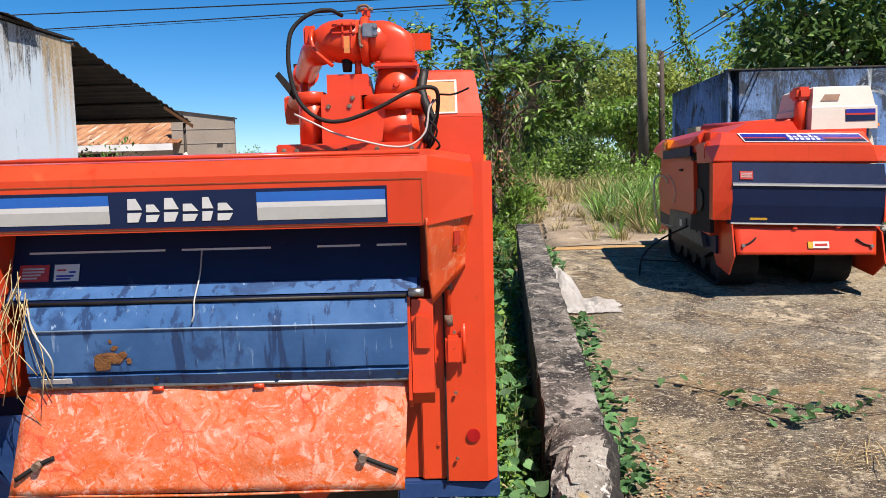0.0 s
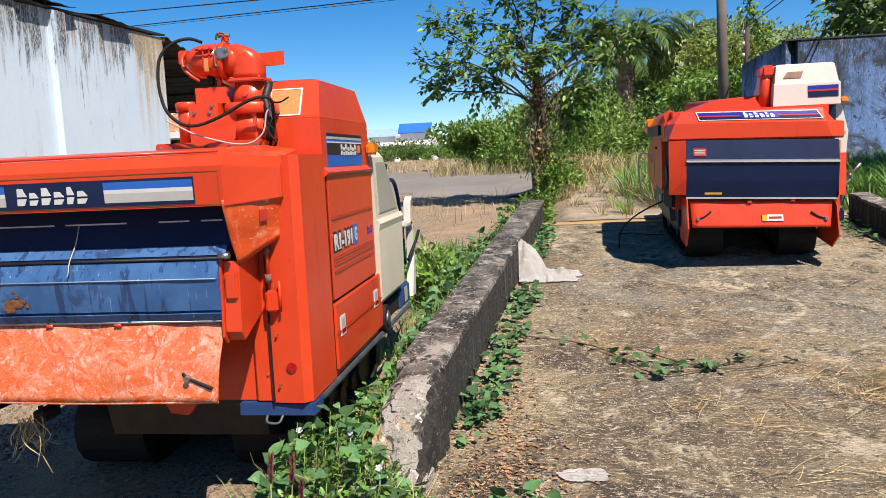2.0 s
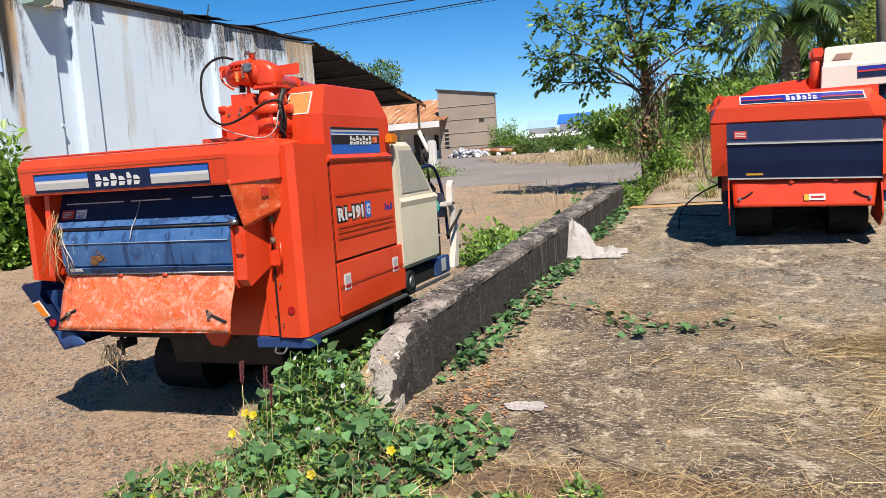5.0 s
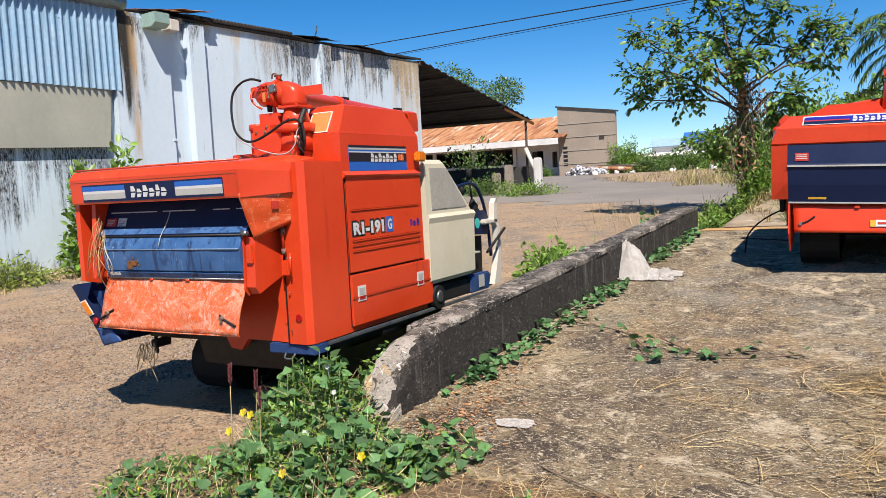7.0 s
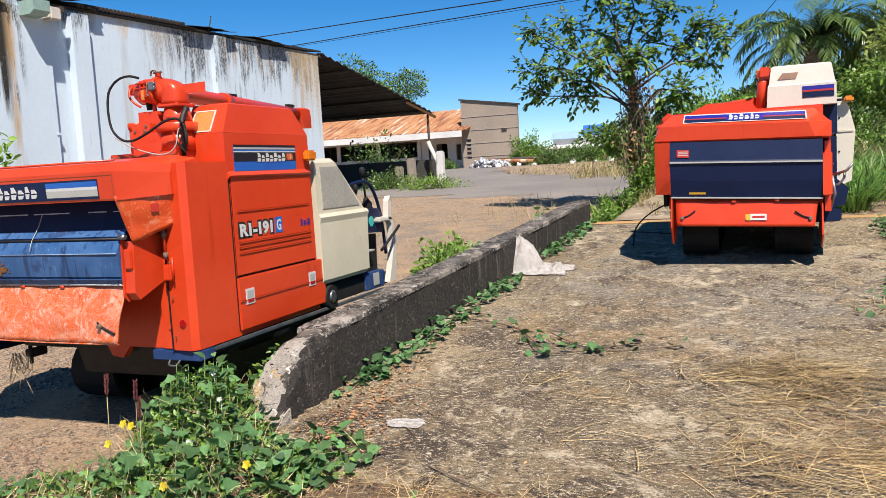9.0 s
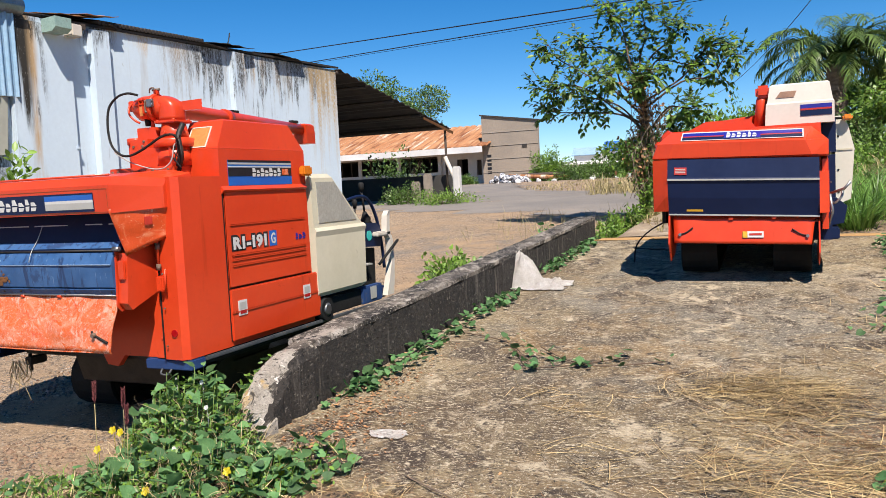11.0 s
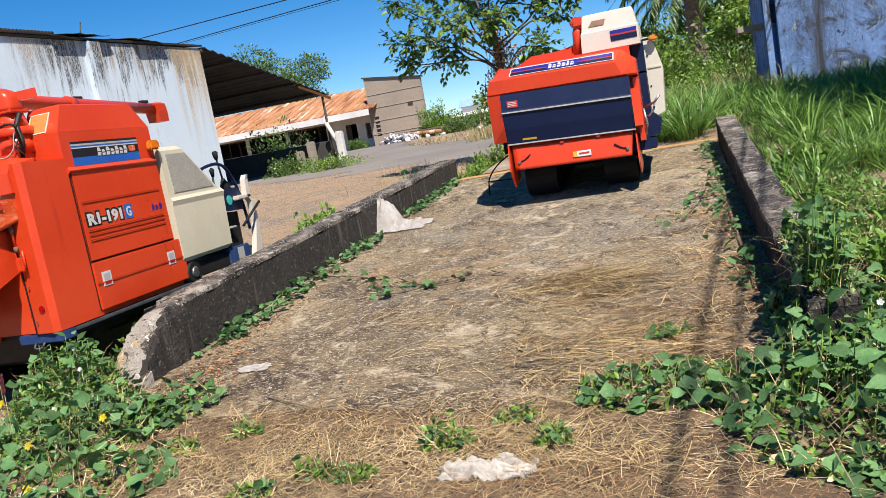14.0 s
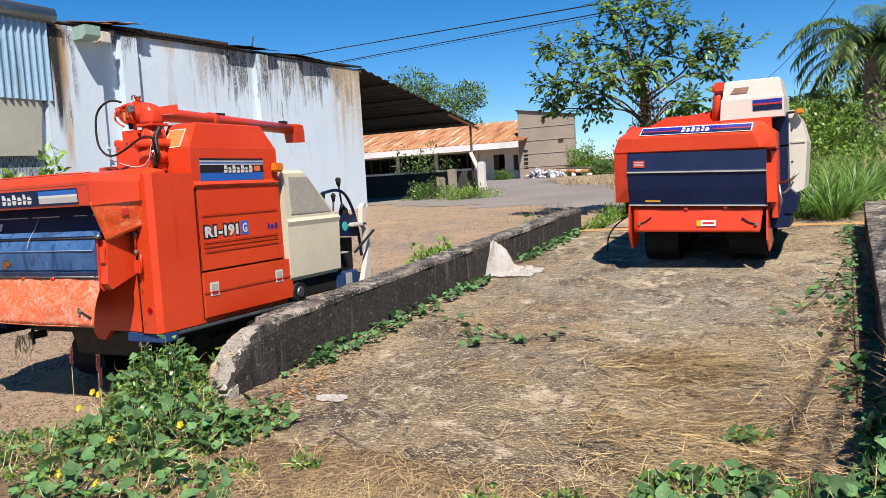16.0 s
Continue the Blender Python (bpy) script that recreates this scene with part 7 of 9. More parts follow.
def yard_tree():
    gen = np.random.default_rng(3)
    x0, y0 = 1.0, 13.5
    g = height(x0, y0)
    root = thing("tree", (x0, y0, g), "small leafy tree wrapped in vines beyond the ramp", "tree")
    bm = B()
    trunk = curve_points([(x0 + 0.12, y0, g - 0.1), (x0 + 0.10, y0, g + 0.7), (x0 + 0.02, y0 + 0.02, g + 1.4), (x0 - 0.04, y0, g + 2.1), (x0 - 0.06, y0, g + 2.6)], 5)
    tube(bm, trunk, [0.095 - 0.055 * i / (len(trunk) - 1) for i in range(len(trunk))], 10)
    tube(bm, curve_points([(x0 - 0.10, y0 + 0.1, g - 0.1), (x0 - 0.14, y0 + 0.1, g + 0.9), (x0 - 0.04, y0 + 0.02, g + 1.7)], 4), 0.045, 8)
    # Sprays alternate between a leaf colour and a darker one that paints shade.
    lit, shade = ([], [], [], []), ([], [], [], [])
    ends = ((-0.85, 0.2, 2.85, 5), (-0.60, -0.4, 3.85, 9), (-0.25, 0.3, 4.05, 11), (0.35, -0.3, 4.45, 13), (0.95, 0.2, 4.55, 14), (1.55, -0.3, 4.05, 13), (2.5, 0.2, 3.6, 11), (2.75, -0.2, 3.35, 10),
            (1.75, 0.4, 3.45, 12), (-0.55, -0.4, 3.05, 8), (1.9, -0.4, 2.55, 6), (1.65, 0.3, 2.05, 5), (0.3, -0.6, 3.35, 10), (1.2, -0.6, 3.2, 10), (0.55, 0.6, 3.7, 12), (-0.95, 0.0, 3.15, 7))
    for ex, dy, ez, k in ends:
        a, b = trunk[min(max(k + 4, 11), len(trunk) - 1)], Vector((ex, y0 + dy, ez))
        kink = [a.lerp(b, t) + Vector((0, 0, 0.45 * t * (1 - t) + (0.25 * (1 - t) if ez < 2.8 else 0))) + Vector(gen.normal(size=3)) * 0.10 for t in (0.3, 0.55, 0.8)]
        limb = curve_points([a, *kink, b], 5)
        tube(bm, limb, [0.020 - 0.015 * i / (len(limb) - 1) for i in range(len(limb))], 6)
        for j in range(40):
            t = gen.uniform(0.2, 1.0) ** 0.7
            p = limb[min(len(limb) - 1, int(t * len(limb)))]
            way = (b - a).normalized() * 0.4 + Vector(gen.normal(size=3)) * 0.7
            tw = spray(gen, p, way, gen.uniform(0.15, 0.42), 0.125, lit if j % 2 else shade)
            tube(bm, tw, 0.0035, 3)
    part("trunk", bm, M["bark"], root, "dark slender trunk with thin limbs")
    for name, got, mat, lab in (("crown", lit, "leaf", "open crown of bright green oval leaves"), ("inner_leaves", shade, "leaf_dark", "leaves in a darker colour for crown shade")):
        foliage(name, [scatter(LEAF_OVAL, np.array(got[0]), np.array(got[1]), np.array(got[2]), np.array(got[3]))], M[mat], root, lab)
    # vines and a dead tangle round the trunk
    # Vine leaves come in dark and lighter copies, shade and sun in the colour.
    for name, n, mat, lo, hi, wide, lab in (("vine_leaves", 1700, "leaf_dark", 0.0, 1.7, 0.20, "dark vine leaves on the trunk"), ("lit_vine_leaves", 700, "leaf", 0.0, 1.6, 0.24, "vine leaves in a lighter colour for sunlight"), ("dead_leaves", 1500, "dead_leaf", 0.7, 2.5, 0.20, "brown withered vine leaves")):
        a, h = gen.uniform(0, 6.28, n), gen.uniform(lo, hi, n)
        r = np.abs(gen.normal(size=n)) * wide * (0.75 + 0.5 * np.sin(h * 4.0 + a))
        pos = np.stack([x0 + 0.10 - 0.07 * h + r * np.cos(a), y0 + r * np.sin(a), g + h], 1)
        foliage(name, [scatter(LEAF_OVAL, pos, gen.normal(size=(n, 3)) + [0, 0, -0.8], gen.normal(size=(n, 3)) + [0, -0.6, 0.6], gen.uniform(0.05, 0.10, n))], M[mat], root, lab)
    for k in range(110):
        a, r = gen.uniform(0, 6.28), abs(gen.normal()) * 0.20
        p = Vector((x0 + 0.02 + r * math.cos(a), y0 + r * math.sin(a), g + gen.uniform(1.1, 2.3)))
        part("dead_vine", tube(B(), curve_points([p, p + Vector((gen.normal() * 0.08, gen.normal() * 0.08, -0.3)), p + Vector((gen.normal() * 0.12, gen.normal() * 0.12, -0.75))], 3), 0.005, 4), M["dead_vine"], root, "hanging dead brown vine")
    return root


yard_tree()


def clump_tree(name, x, y, h, w, mat, leaf, count, label, seed, trunk_r=0.15, lobes=9, low=0.25, z0=None):
    """A broad tree: trunk, limbs to its lobes, and a crown of many small leaves in uneven lobes."""
    gen = np.random.default_rng(seed)
    g = height(x, y) if z0 is None else z0
    root = thing(name, (x, y, g), label, "tree", "trees round the yard")
    bm = B()
    tube(bm, [(x, y, g - 0.2), (x + 0.1, y, g + h * 0.3), (x, y + 0.1, g + h * 0.55)], [trunk_r, trunk_r * 0.75, trunk_r * 0.5], 8)
    arrays = []
    for k in range(lobes):
        a = 2.4 * k + gen.uniform(0, 1)
        rr = w * 0.5 * math.sqrt((k + 0.5) / lobes) * gen.uniform(0.6, 1.0)
        c = np.array([x + rr * math.cos(a), y + rr * math.sin(a), g + h * gen.uniform(low + 0.2, 0.88)])
        size = np.array([w * 0.24, w * 0.24, h * 0.15]) * gen.uniform(0.7, 1.25)
        tube(bm, curve_points([(x, y, g + h * 0.4), tuple((np.array([x, y, g + h * 0.5]) + c) / 2), tuple(c)], 3), [trunk_r * 0.35 * (1 - i / 8) + 0.01 for i in range(7)], 5)
        n = count // lobes
        d = gen.normal(size=(n, 3))
        d /= np.linalg.norm(d, axis=1, keepdims=True)
        ragged = 1 + 0.35 * np.sin(d[:, 0] * 5 + k) * np.sin(d[:, 2] * 6 + 2 * k)
        pos = c + d * (gen.uniform(0.35, 1.0, n) ** 0.5 * ragged)[:, None] * size
        arrays.append(scatter(LEAF_PLAIN, pos, d + gen.normal(size=(n, 3)) * 0.8 + [0, 0, -0.3], gen.normal(size=(n, 3)) * 0.6 + [0.2, -0.2, 1], gen.uniform(0.6, 1.3, n) * leaf))
    part("trunk", bm, M["bark"], root)
    foliage("crown", arrays, M[mat], root)
    return root


WOOD = [  # x, y, height, width, material, leaf, count
    (1.6, 29, 2.7, 4.2, "leaf", 0.2, 5200), (-1.4, 31, 1.9, 4.0, "leaf", 0.2, 4200), (7.5, 58, 5.6, 9, "leaf", 0.3, 7000),
    (1.5, 54, 4.2, 8, "leaf_olive", 0.3, 5000), (10.2, 40, 6.2, 7, "leaf_olive", 0.26, 7000), (15, 46, 7.6, 10, "leaf_olive", 0.3, 7000),
    (6.0, 66, 4.6, 9, "leaf_olive", 0.34, 5000), (7.6, 32, 3.4, 4.5, "leaf", 0.22, 5000), (18, 42, 8, 8, "leaf", 0.28, 6000), (-40.6, 88, 14.2, 13.0, "leaf_dark", 0.36, 12000),
    # Trees at x 9-11, y 6-11 are unseen, added to shade wall and grass.
    (12.9, 24.5, 7.4, 7.0, "leaf_dark", 0.30, 12000), (19, 30, 9, 8, "leaf", 0.26, 7000), (9.6, 8.4, 6.6, 5.4, "leaf", 0.24, 16000), (9.5, 6.0, 5.6, 4.2, "leaf", 0.22, 11000), (11.2, 11.2, 6.4, 5.0, "leaf", 0.24, 9000), (9.5, 10.4, 7.0, 4.6, "leaf", 0.24, 7000), (-36, 84, 6.0, 9, "leaf_olive", 0.3, 3500), (12.5, 72, 9.4, 12, "leaf_olive", 0.36, 7000),
]
for i, (x, y, h, w, m, leaf, n) in enumerate(WOOD):
    clump_tree("tree", x, y, h, w, m, leaf, n, {"leaf": "broad green tree with a dense leafy crown", "leaf_dark": "dense dark green tree at the yard's edge", "leaf_olive": "tall airy olive-green tree of a distant wood"}[m], 20 + i, 0.12 + 0.012 * h, 9 if h < 7 else 13, 0.12 if m == "leaf_dark" else 0.28)


def palm(x, y, h, r, seed, label, fronds=26, frond=2.3):
    gen = np.random.default_rng(seed)
    g = height(x, y)
    root = thing("palm_tree", (x, y, g), label, "palm", "palms")
    bm, pts = B(), []
    for i in range(15):
        t = i / 14
        pts.append(((x + 0.12 * math.sin(t * 2.2), y, g - 0.2 + (h + 0.2) * t), r * (1.12 - 0.3 * t + 0.07 * (i % 2))))
    tube(bm, [p for p, _ in pts], [q for _, q in pts], 12)
    for k in range(90):
        t, a = gen.uniform(0.35, 0.98), gen.uniform(0, 6.28)
        p = Vector((x + 0.12 * math.sin(t * 2.2) + r * 0.95 * math.cos(a), y + r * 0.95 * math.sin(a), g + h * t))
        tube(bm, [p, p + Vector((math.cos(a) * 0.12, math.sin(a) * 0.12, 0.16))], [0.045, 0.015], 4)
    part("trunk", bm, M["palm_bark"], root, "rough trunk with old leaf bases")
    top = np.array([x + 0.1, y, g + h])
    for k in range(fronds):
        a = k * 2.4 + gen.uniform(0, 0.4)
        lift = 1.9 - 1.75 * (k / fronds)
        pos, along, up, size, wide = [], [], [], [], []
        v = np.array([math.cos(a), math.sin(a), lift])
        v /= np.linalg.norm(v)
        q = top.copy()
        ln = frond * gen.uniform(0.8, 1.1)
        for s in range(16):
            d = v.copy()
            pos.append(q.copy()), along.append(d), up.append((0, 0, 1.0)), size.append(ln / 14), wide.append(0.025 * frond * (1 - s / 18) * 0.6)
            side = np.cross(d, [0, 0, 1.0])
            side /= np.linalg.norm(side) + 1e-6
            for half in (0.0, 0.33, 0.66):
                for sg in (-1, 1):
                    if s:
                        pos.append(q + v * ln / 15 * half)
                        along.append(d * 0.9 + side * sg * 0.8 + np.array([0, 0, -0.12]) + gen.normal(size=3) * 0.14)
                        up.append(np.array([0, 0, 1.0]) + d * 0.2)
                        size.append(frond * 0.24 * (1 - 0.6 * abs(s / 15 - 0.4)) * gen.uniform(0.75, 1.15))
                        wide.append(0.017 * frond)
            q = q + v * ln / 15
            v = v + np.array([0, 0, -0.085 - 0.007 * s])
            v /= np.linalg.norm(v)
        foliage("frond", [scatter(BLADE, pos, along, up, np.array(size), np.array(wide))], M["palm_leaf"], root)


palm(5.6, 50, 5.9, 0.55, 5, "stout oil palm with drooping feathered fronds", 44, 5.0)
palm(9.5, 54, 6.4, 0.4, 8, "tall oil palm behind the grass", 28, 4.6)


# ---- bushes and grass ----
def bush(x, y, w, h, mat, leaf, count, label, seed, template=LEAF_OVAL, depth=None):
    gen = np.random.default_rng(seed)
    n = count
    d = gen.normal(size=(n, 3))
    d[:, 2] = np.abs(d[:, 2])
    d /= np.linalg.norm(d, axis=1, keepdims=True)
    rag = 0.75 + 0.35 * np.sin(d[:, 0] * 7 + seed) * np.cos(d[:, 1] * 6 - seed)
    rr = gen.uniform(0.2, 1, n) ** 0.5 * rag
    px, py = x + d[:, 0] * rr * w / 2, y + d[:, 1] * rr * (depth or w) / 2
    g = np.array([height(a, b) for a, b in zip(px, py)])
    pos = np.stack([px, py, g + d[:, 2] * rr * h], 1)
    root = thing("bush", (x, y, height(x, y)), label, "bush", "bushes and weeds")
    bm = B()
    for k in range(10):
        a = gen.uniform(0, 6.28)
        tube(bm, [(x, y, height(x, y) - 0.03), (x + 0.3 * w * math.cos(a), y + 0.3 * w * math.sin(a), height(x, y) + h * gen.uniform(0.4, 0.8))], [0.012, 0.004], 4)
    tagged(part("stem", bm, M["bark"], root), kind="stuff")
    foliage("leaves", [scatter(template, pos, d + gen.normal(size=(n, 3)) * 0.7, gen.normal(size=(n, 3)) * 0.5 + [0.2, -0.3, 1], leaf * gen.uniform(0.6, 1.3, n))], M[mat], root)
    return root


for i, (x, y, w, h, m, leaf, n, lab) in enumerate((
    (0.95, 10.2, 0.6, 0.35, "leaf", 0.06, 1300, "low green bush between ramp and yard tree"),
    (0.9, 11.7, 0.9, 0.45, "leaf", 0.07, 1500, "green bush before the yard tree"),
    (1.25, 13.2, 1.1, 0.75, "leaf", 0.08, 1900, "green bush at the foot of the yard tree"),
    (-11.2, 27.8, 3.8, 2.3, "leaf_dark", 0.15, 1500, "thin dark shrub before the derelict house"),
    (4.85, 3.2, 0.6, 0.35, "leaf_bright", 0.06, 900, "small weeds beside the mossy wall"),
    (4.85, 4.6, 0.6, 0.3, "leaf_bright", 0.06, 900, "small weeds beside the mossy wall"),
    (4.9, 6.2, 0.6, 0.35, "leaf", 0.06, 800, "small weeds beside the mossy wall"),
    (0.75, 9.6, 0.9, 0.4, "leaf", 0.06, 1000, "low weeds beside the end of the wall"),
    (-0.15, 7.2, 1.0, 0.5, "leaf_bright", 0.07, 1500, "green weeds behind the ramp wall"),
    (0.2, 6.3, 0.8, 0.5, "leaf", 0.07, 1500, "green weeds growing against the ramp wall"),
    (-6.4, 21.5, 2.6, 0.5, "leaf", 0.08, 1600, "weeds growing by the canopy posts"),
    (-8.3, 22.6, 2.4, 0.75, "leaf_dark", 0.09, 1800, "weeds and shrubs in front of the canopy"),
    (-23.5, 66.0, 2.4, 1.0, "leaf_dark", 0.16, 2600, "shrubs in front of the derelict house"),
    (-7.8, 7.75, 2.1, 1.95, "leaf", 0.15, 5200, "large-leaved green plant against the warehouse wall"),
    (-8.1, 6.0, 1.6, 0.5, "leaf_olive", 0.07, 1300, "low weeds along the foot of the warehouse"),
    (-8.2, 4.2, 1.6, 0.4, "leaf_olive", 0.07, 1200, "low weeds along the foot of the warehouse"),
    (-8.0, 2.2, 1.6, 0.4, "leaf", 0.07, 1000, "low weeds along the foot of the warehouse"),
    (-11.0, 63.5, 11.0, 1.75, "leaf_dark", 0.20, 9000, "dense green thicket beyond the road"),
    (-15.4, 64.5, 4.6, 2.9, "leaf", 0.20, 6000, "taller green shrubs beside the block gable"),
    (-6.5, 62, 8.0, 1.4, "leaf", 0.22, 5000, "dense green thicket beyond the road"),
    (2.2, 24, 4.0, 2.6, "leaf", 0.14, 3600, "green undergrowth beyond the yard tree"),
    (-0.2, 25.5, 3.0, 2.0, "leaf", 0.13, 3200, "green undergrowth beyond the yard tree"),
    (8.0, 54, 9.0, 4.2, "leaf_dark", 0.28, 4600, "dark undergrowth below the palms"),
    (-2.5, 55, 9.0, 2.6, "leaf_dark", 0.26, 4200, "dark undergrowth below the trees"),
    (2.5, 56, 8.0, 3.6, "leaf_dark", 0.26, 4200, "dark undergrowth below the palms"),
    (9.8, 38, 6.0, 2.6, "leaf", 0.2, 3600, "green thicket behind the utility pole"),
    (13, 46, 10, 3.2, "leaf_dark", 0.26, 3600, "green thicket behind the utility pole"),
    (-1.2, 31, 3.0, 2.4, "leaf", 0.12, 8000, "dense green shrubs at the wood's edge"),
    (0.8, 33, 5.0, 3.4, "leaf", 0.18, 6500, "dense green shrubs at the wood's edge"),
    (3.6, 34, 4.6, 3.2, "leaf", 0.18, 6000, "dense green shrubs at the wood's edge"),
    (6.4, 36, 4.5, 3.0, "leaf_dark", 0.18, 5200, "dense green shrubs at the wood's edge"),
    (5.6, 26, 2.6, 1.6, "leaf_bright", 0.12, 2400, "sunlit green shrubs below the trees"),
    (3.6, 17.5, 1.6, 0.9, "leaf_bright", 0.09, 1400, "bright weeds along the concrete path"),
    (4.5, 17.2, 2.2, 1.0, "leaf_bright", 0.1, 1800, "bright weeds beside the tall grass"),
)):
    bush(x, y, w, h, m, leaf, n, lab, 60 + i, LEAF_PLAIN if y > 15 else LEAF_OVAL)


def grass(name, x0, x1, y0, y1, count, hgt, mat, label, seed, width=0.012, lean=0.5, keep=None, lift=0.0):
    gen = np.random.default_rng(seed)
    px, py = gen.uniform(x0, x1, count), gen.uniform(y0, y1, count)
    if keep:
        ok = np.array([keep(a, b) for a, b in zip(px, py)])
        px, py = px[ok], py[ok]
    n = len(px)
    tuft = gen.normal(size=(n, 2)) * lean
    pos = np.stack([px, py, np.array([height(a, b) for a, b in zip(px, py)]) - 0.02 + lift], 1)
    along = np.stack([tuft[:, 0], tuft[:, 1], np.ones(n)], 1)
    s = hgt * gen.uniform(0.45, 1.15, n) * (0.7 + 0.5 * np.array([noise.noise(Vector((a * 1.1, b * 1.1, seed))) for a, b in zip(px, py)]))
    upv = np.stack([tuft[:, 0], tuft[:, 1], np.zeros(n) + 0.05], 1) + gen.normal(size=(n, 3)) * 0.3
    return foliage(name, [scatter(BLADE, pos, along, -upv, s, np.full(n, width))], M[mat], None, label, "grass", "stuff")


def tufts(x0, x1, y0, y1, count, blades, hgt, width, label, seed, keep=None, mat="grass"):
    """Arching grass in separate tufts with dark gaps between."""
    gen = np.random.default_rng(seed)
    hubs = [(gen.uniform(x0, x1), gen.uniform(y0, y1), gen.uniform(0.55, 1.25)) for _ in range(count)]
    hubs = [h for h in hubs if keep is None or keep(h[0], h[1])]
    pos, along, up, size = [], [], [], []
    for hx, hy, k in hubs:
        lean = gen.normal(size=2) * 0.18
        for _ in range(blades):
            a, r = gen.uniform(0, 6.28), abs(gen.normal()) * 0.07 * k
            x, y = hx + r * math.cos(a), hy + r * math.sin(a)
            o = gen.uniform(0.15, 0.75)
            pos.append((x, y, height(x, y) - 0.02))
            along.append((o * math.cos(a) + lean[0], o * math.sin(a) + lean[1], 1.0))
            up.append((-math.cos(a), -math.sin(a), 0.3 + gen.normal() * 0.2))
            size.append(hgt * k * gen.uniform(0.55, 1.15))
    n = len(pos)
    return foliage("tall_grass", [scatter(ARCH, pos, along, up, np.array(size), np.full(n, width) * gen.uniform(0.6, 1.2, n))], M[mat], None, label, "grass", "stuff")


ARCH = (np.array([[-0.4, 0, 0], [0.4, 0, 0], [-0.5, 0.3, -0.01], [0.5, 0.3, -0.01], [-0.45, 0.58, -0.08], [0.45, 0.58, -0.08], [-0.3, 0.8, -0.22], [0.3, 0.8, -0.22], [0, 0.92, -0.42]]),
        np.array([[0, 1, 3], [0, 3, 2], [2, 3, 5], [2, 5, 4], [4, 5, 7], [4, 7, 6], [6, 7, 8]]))
tufts(5.0, 8.6, 6.2, 16.2, 185, 55, 0.50, 0.015, "lush arching green grass tufts below the blue wall", 1)
tufts(4.62, 6.6, 4.0, 9.0, 120, 46, 0.36, 0.012, "short green grass tufts along the mossy wall", 13)
tufts(4.55, 6.6, 1.6, 4.4, 50, 36, 0.34, 0.010, "short green grass tufts along the mossy wall", 12)
tufts(3.9, 5.3, 9.2, 16, 70, 50, 0.60, 0.016, "tall green grass beside the path", 2)
tufts(1.9, 4.4, 9.4, 17, 190, 44, 0.58, 0.014, "tall green grass beside the path", 9, lambda a, b: a > 2.0 + 0.17 * (b - 10))
tufts(2.0, 4.6, 9.6, 17, 90, 36, 0.55, 0.012, "pale dry grass among the green beside the path", 19, lambda a, b: a > 2.1 + 0.17 * (b - 10), "dry_grass")
tufts(1.3, 2.2, 9.3, 14.5, 26, 30, 0.22, 0.010, "short dry grass growing in the cracks of the path", 23, None, "dry_grass")
tufts(1.2, 2.2, 15.9, 18.5, 50, 40, 0.62, 0.014, "dry yellow grass behind the path step", 20, None, "dry_grass")
grass("dry_grass", -2.6, 0.4, 23.5, 27, 900, 0.75, "dry_grass", "tall dry yellow grass before the shrubs", 16, 0.018, 0.3)
grass("dry_grass", 1.6, 6.0, 15, 22, 3600, 0.8, "dry_grass", "dry yellow grass at the wood's edge", 3, 0.018, 0.35)
grass("dry_grass", -9.5, 2.5, 29.5, 54, 2600, 0.30, "dry_grass", "dry yellow verge beyond the road", 15, 0.03, 0.45, lambda a, b: b > 29.2 - 0.3 * (a + 3) and a > -6 - (b - 30) * 0.42)
grass("weed_grass", -0.4, 0.95, 2.6, 9.4, 3000, 0.35, "grass", "green weeds and grass behind the ramp wall", 5, 0.011, 0.6, lambda a, b: 0.2 < a + 0.05 * b and a < 0.34 + (b - 2.75) * 0.075)
grass("weed_grass", -8.6, -7.4, -3, 9, 2600, 0.28, "dry_grass", "dry grass along the warehouse wall", 6, 0.014, 0.6)
grass("weed_grass", -2.0, 1.4, 11, 15.5, 260, 0.45, "dry_grass", "thin dry grass at the road edge", 7, 0.008, 0.35)


# ---- foreground weeds with broad leaves ----
def leaf_meshes(name, template, mat, variants=4):
    out = []
    for k in range(variants):
        v = template[0].copy()
        v[:, 2] += 0.10 * np.sin(v[:, 1] * 3 + k) * (0.5 + k * 0.25) - 0.10 * v[:, 1] ** 2 * (k % 3)
        v[:, 0] *= 0.9 + 0.08 * k
        me = fast_mesh(name, v, template[1])
        me.materials.append(mat)
        out.append(me)
    return out


VINE = leaf_meshes("leaf", LEAF_HEART, M["vine_leaf"])


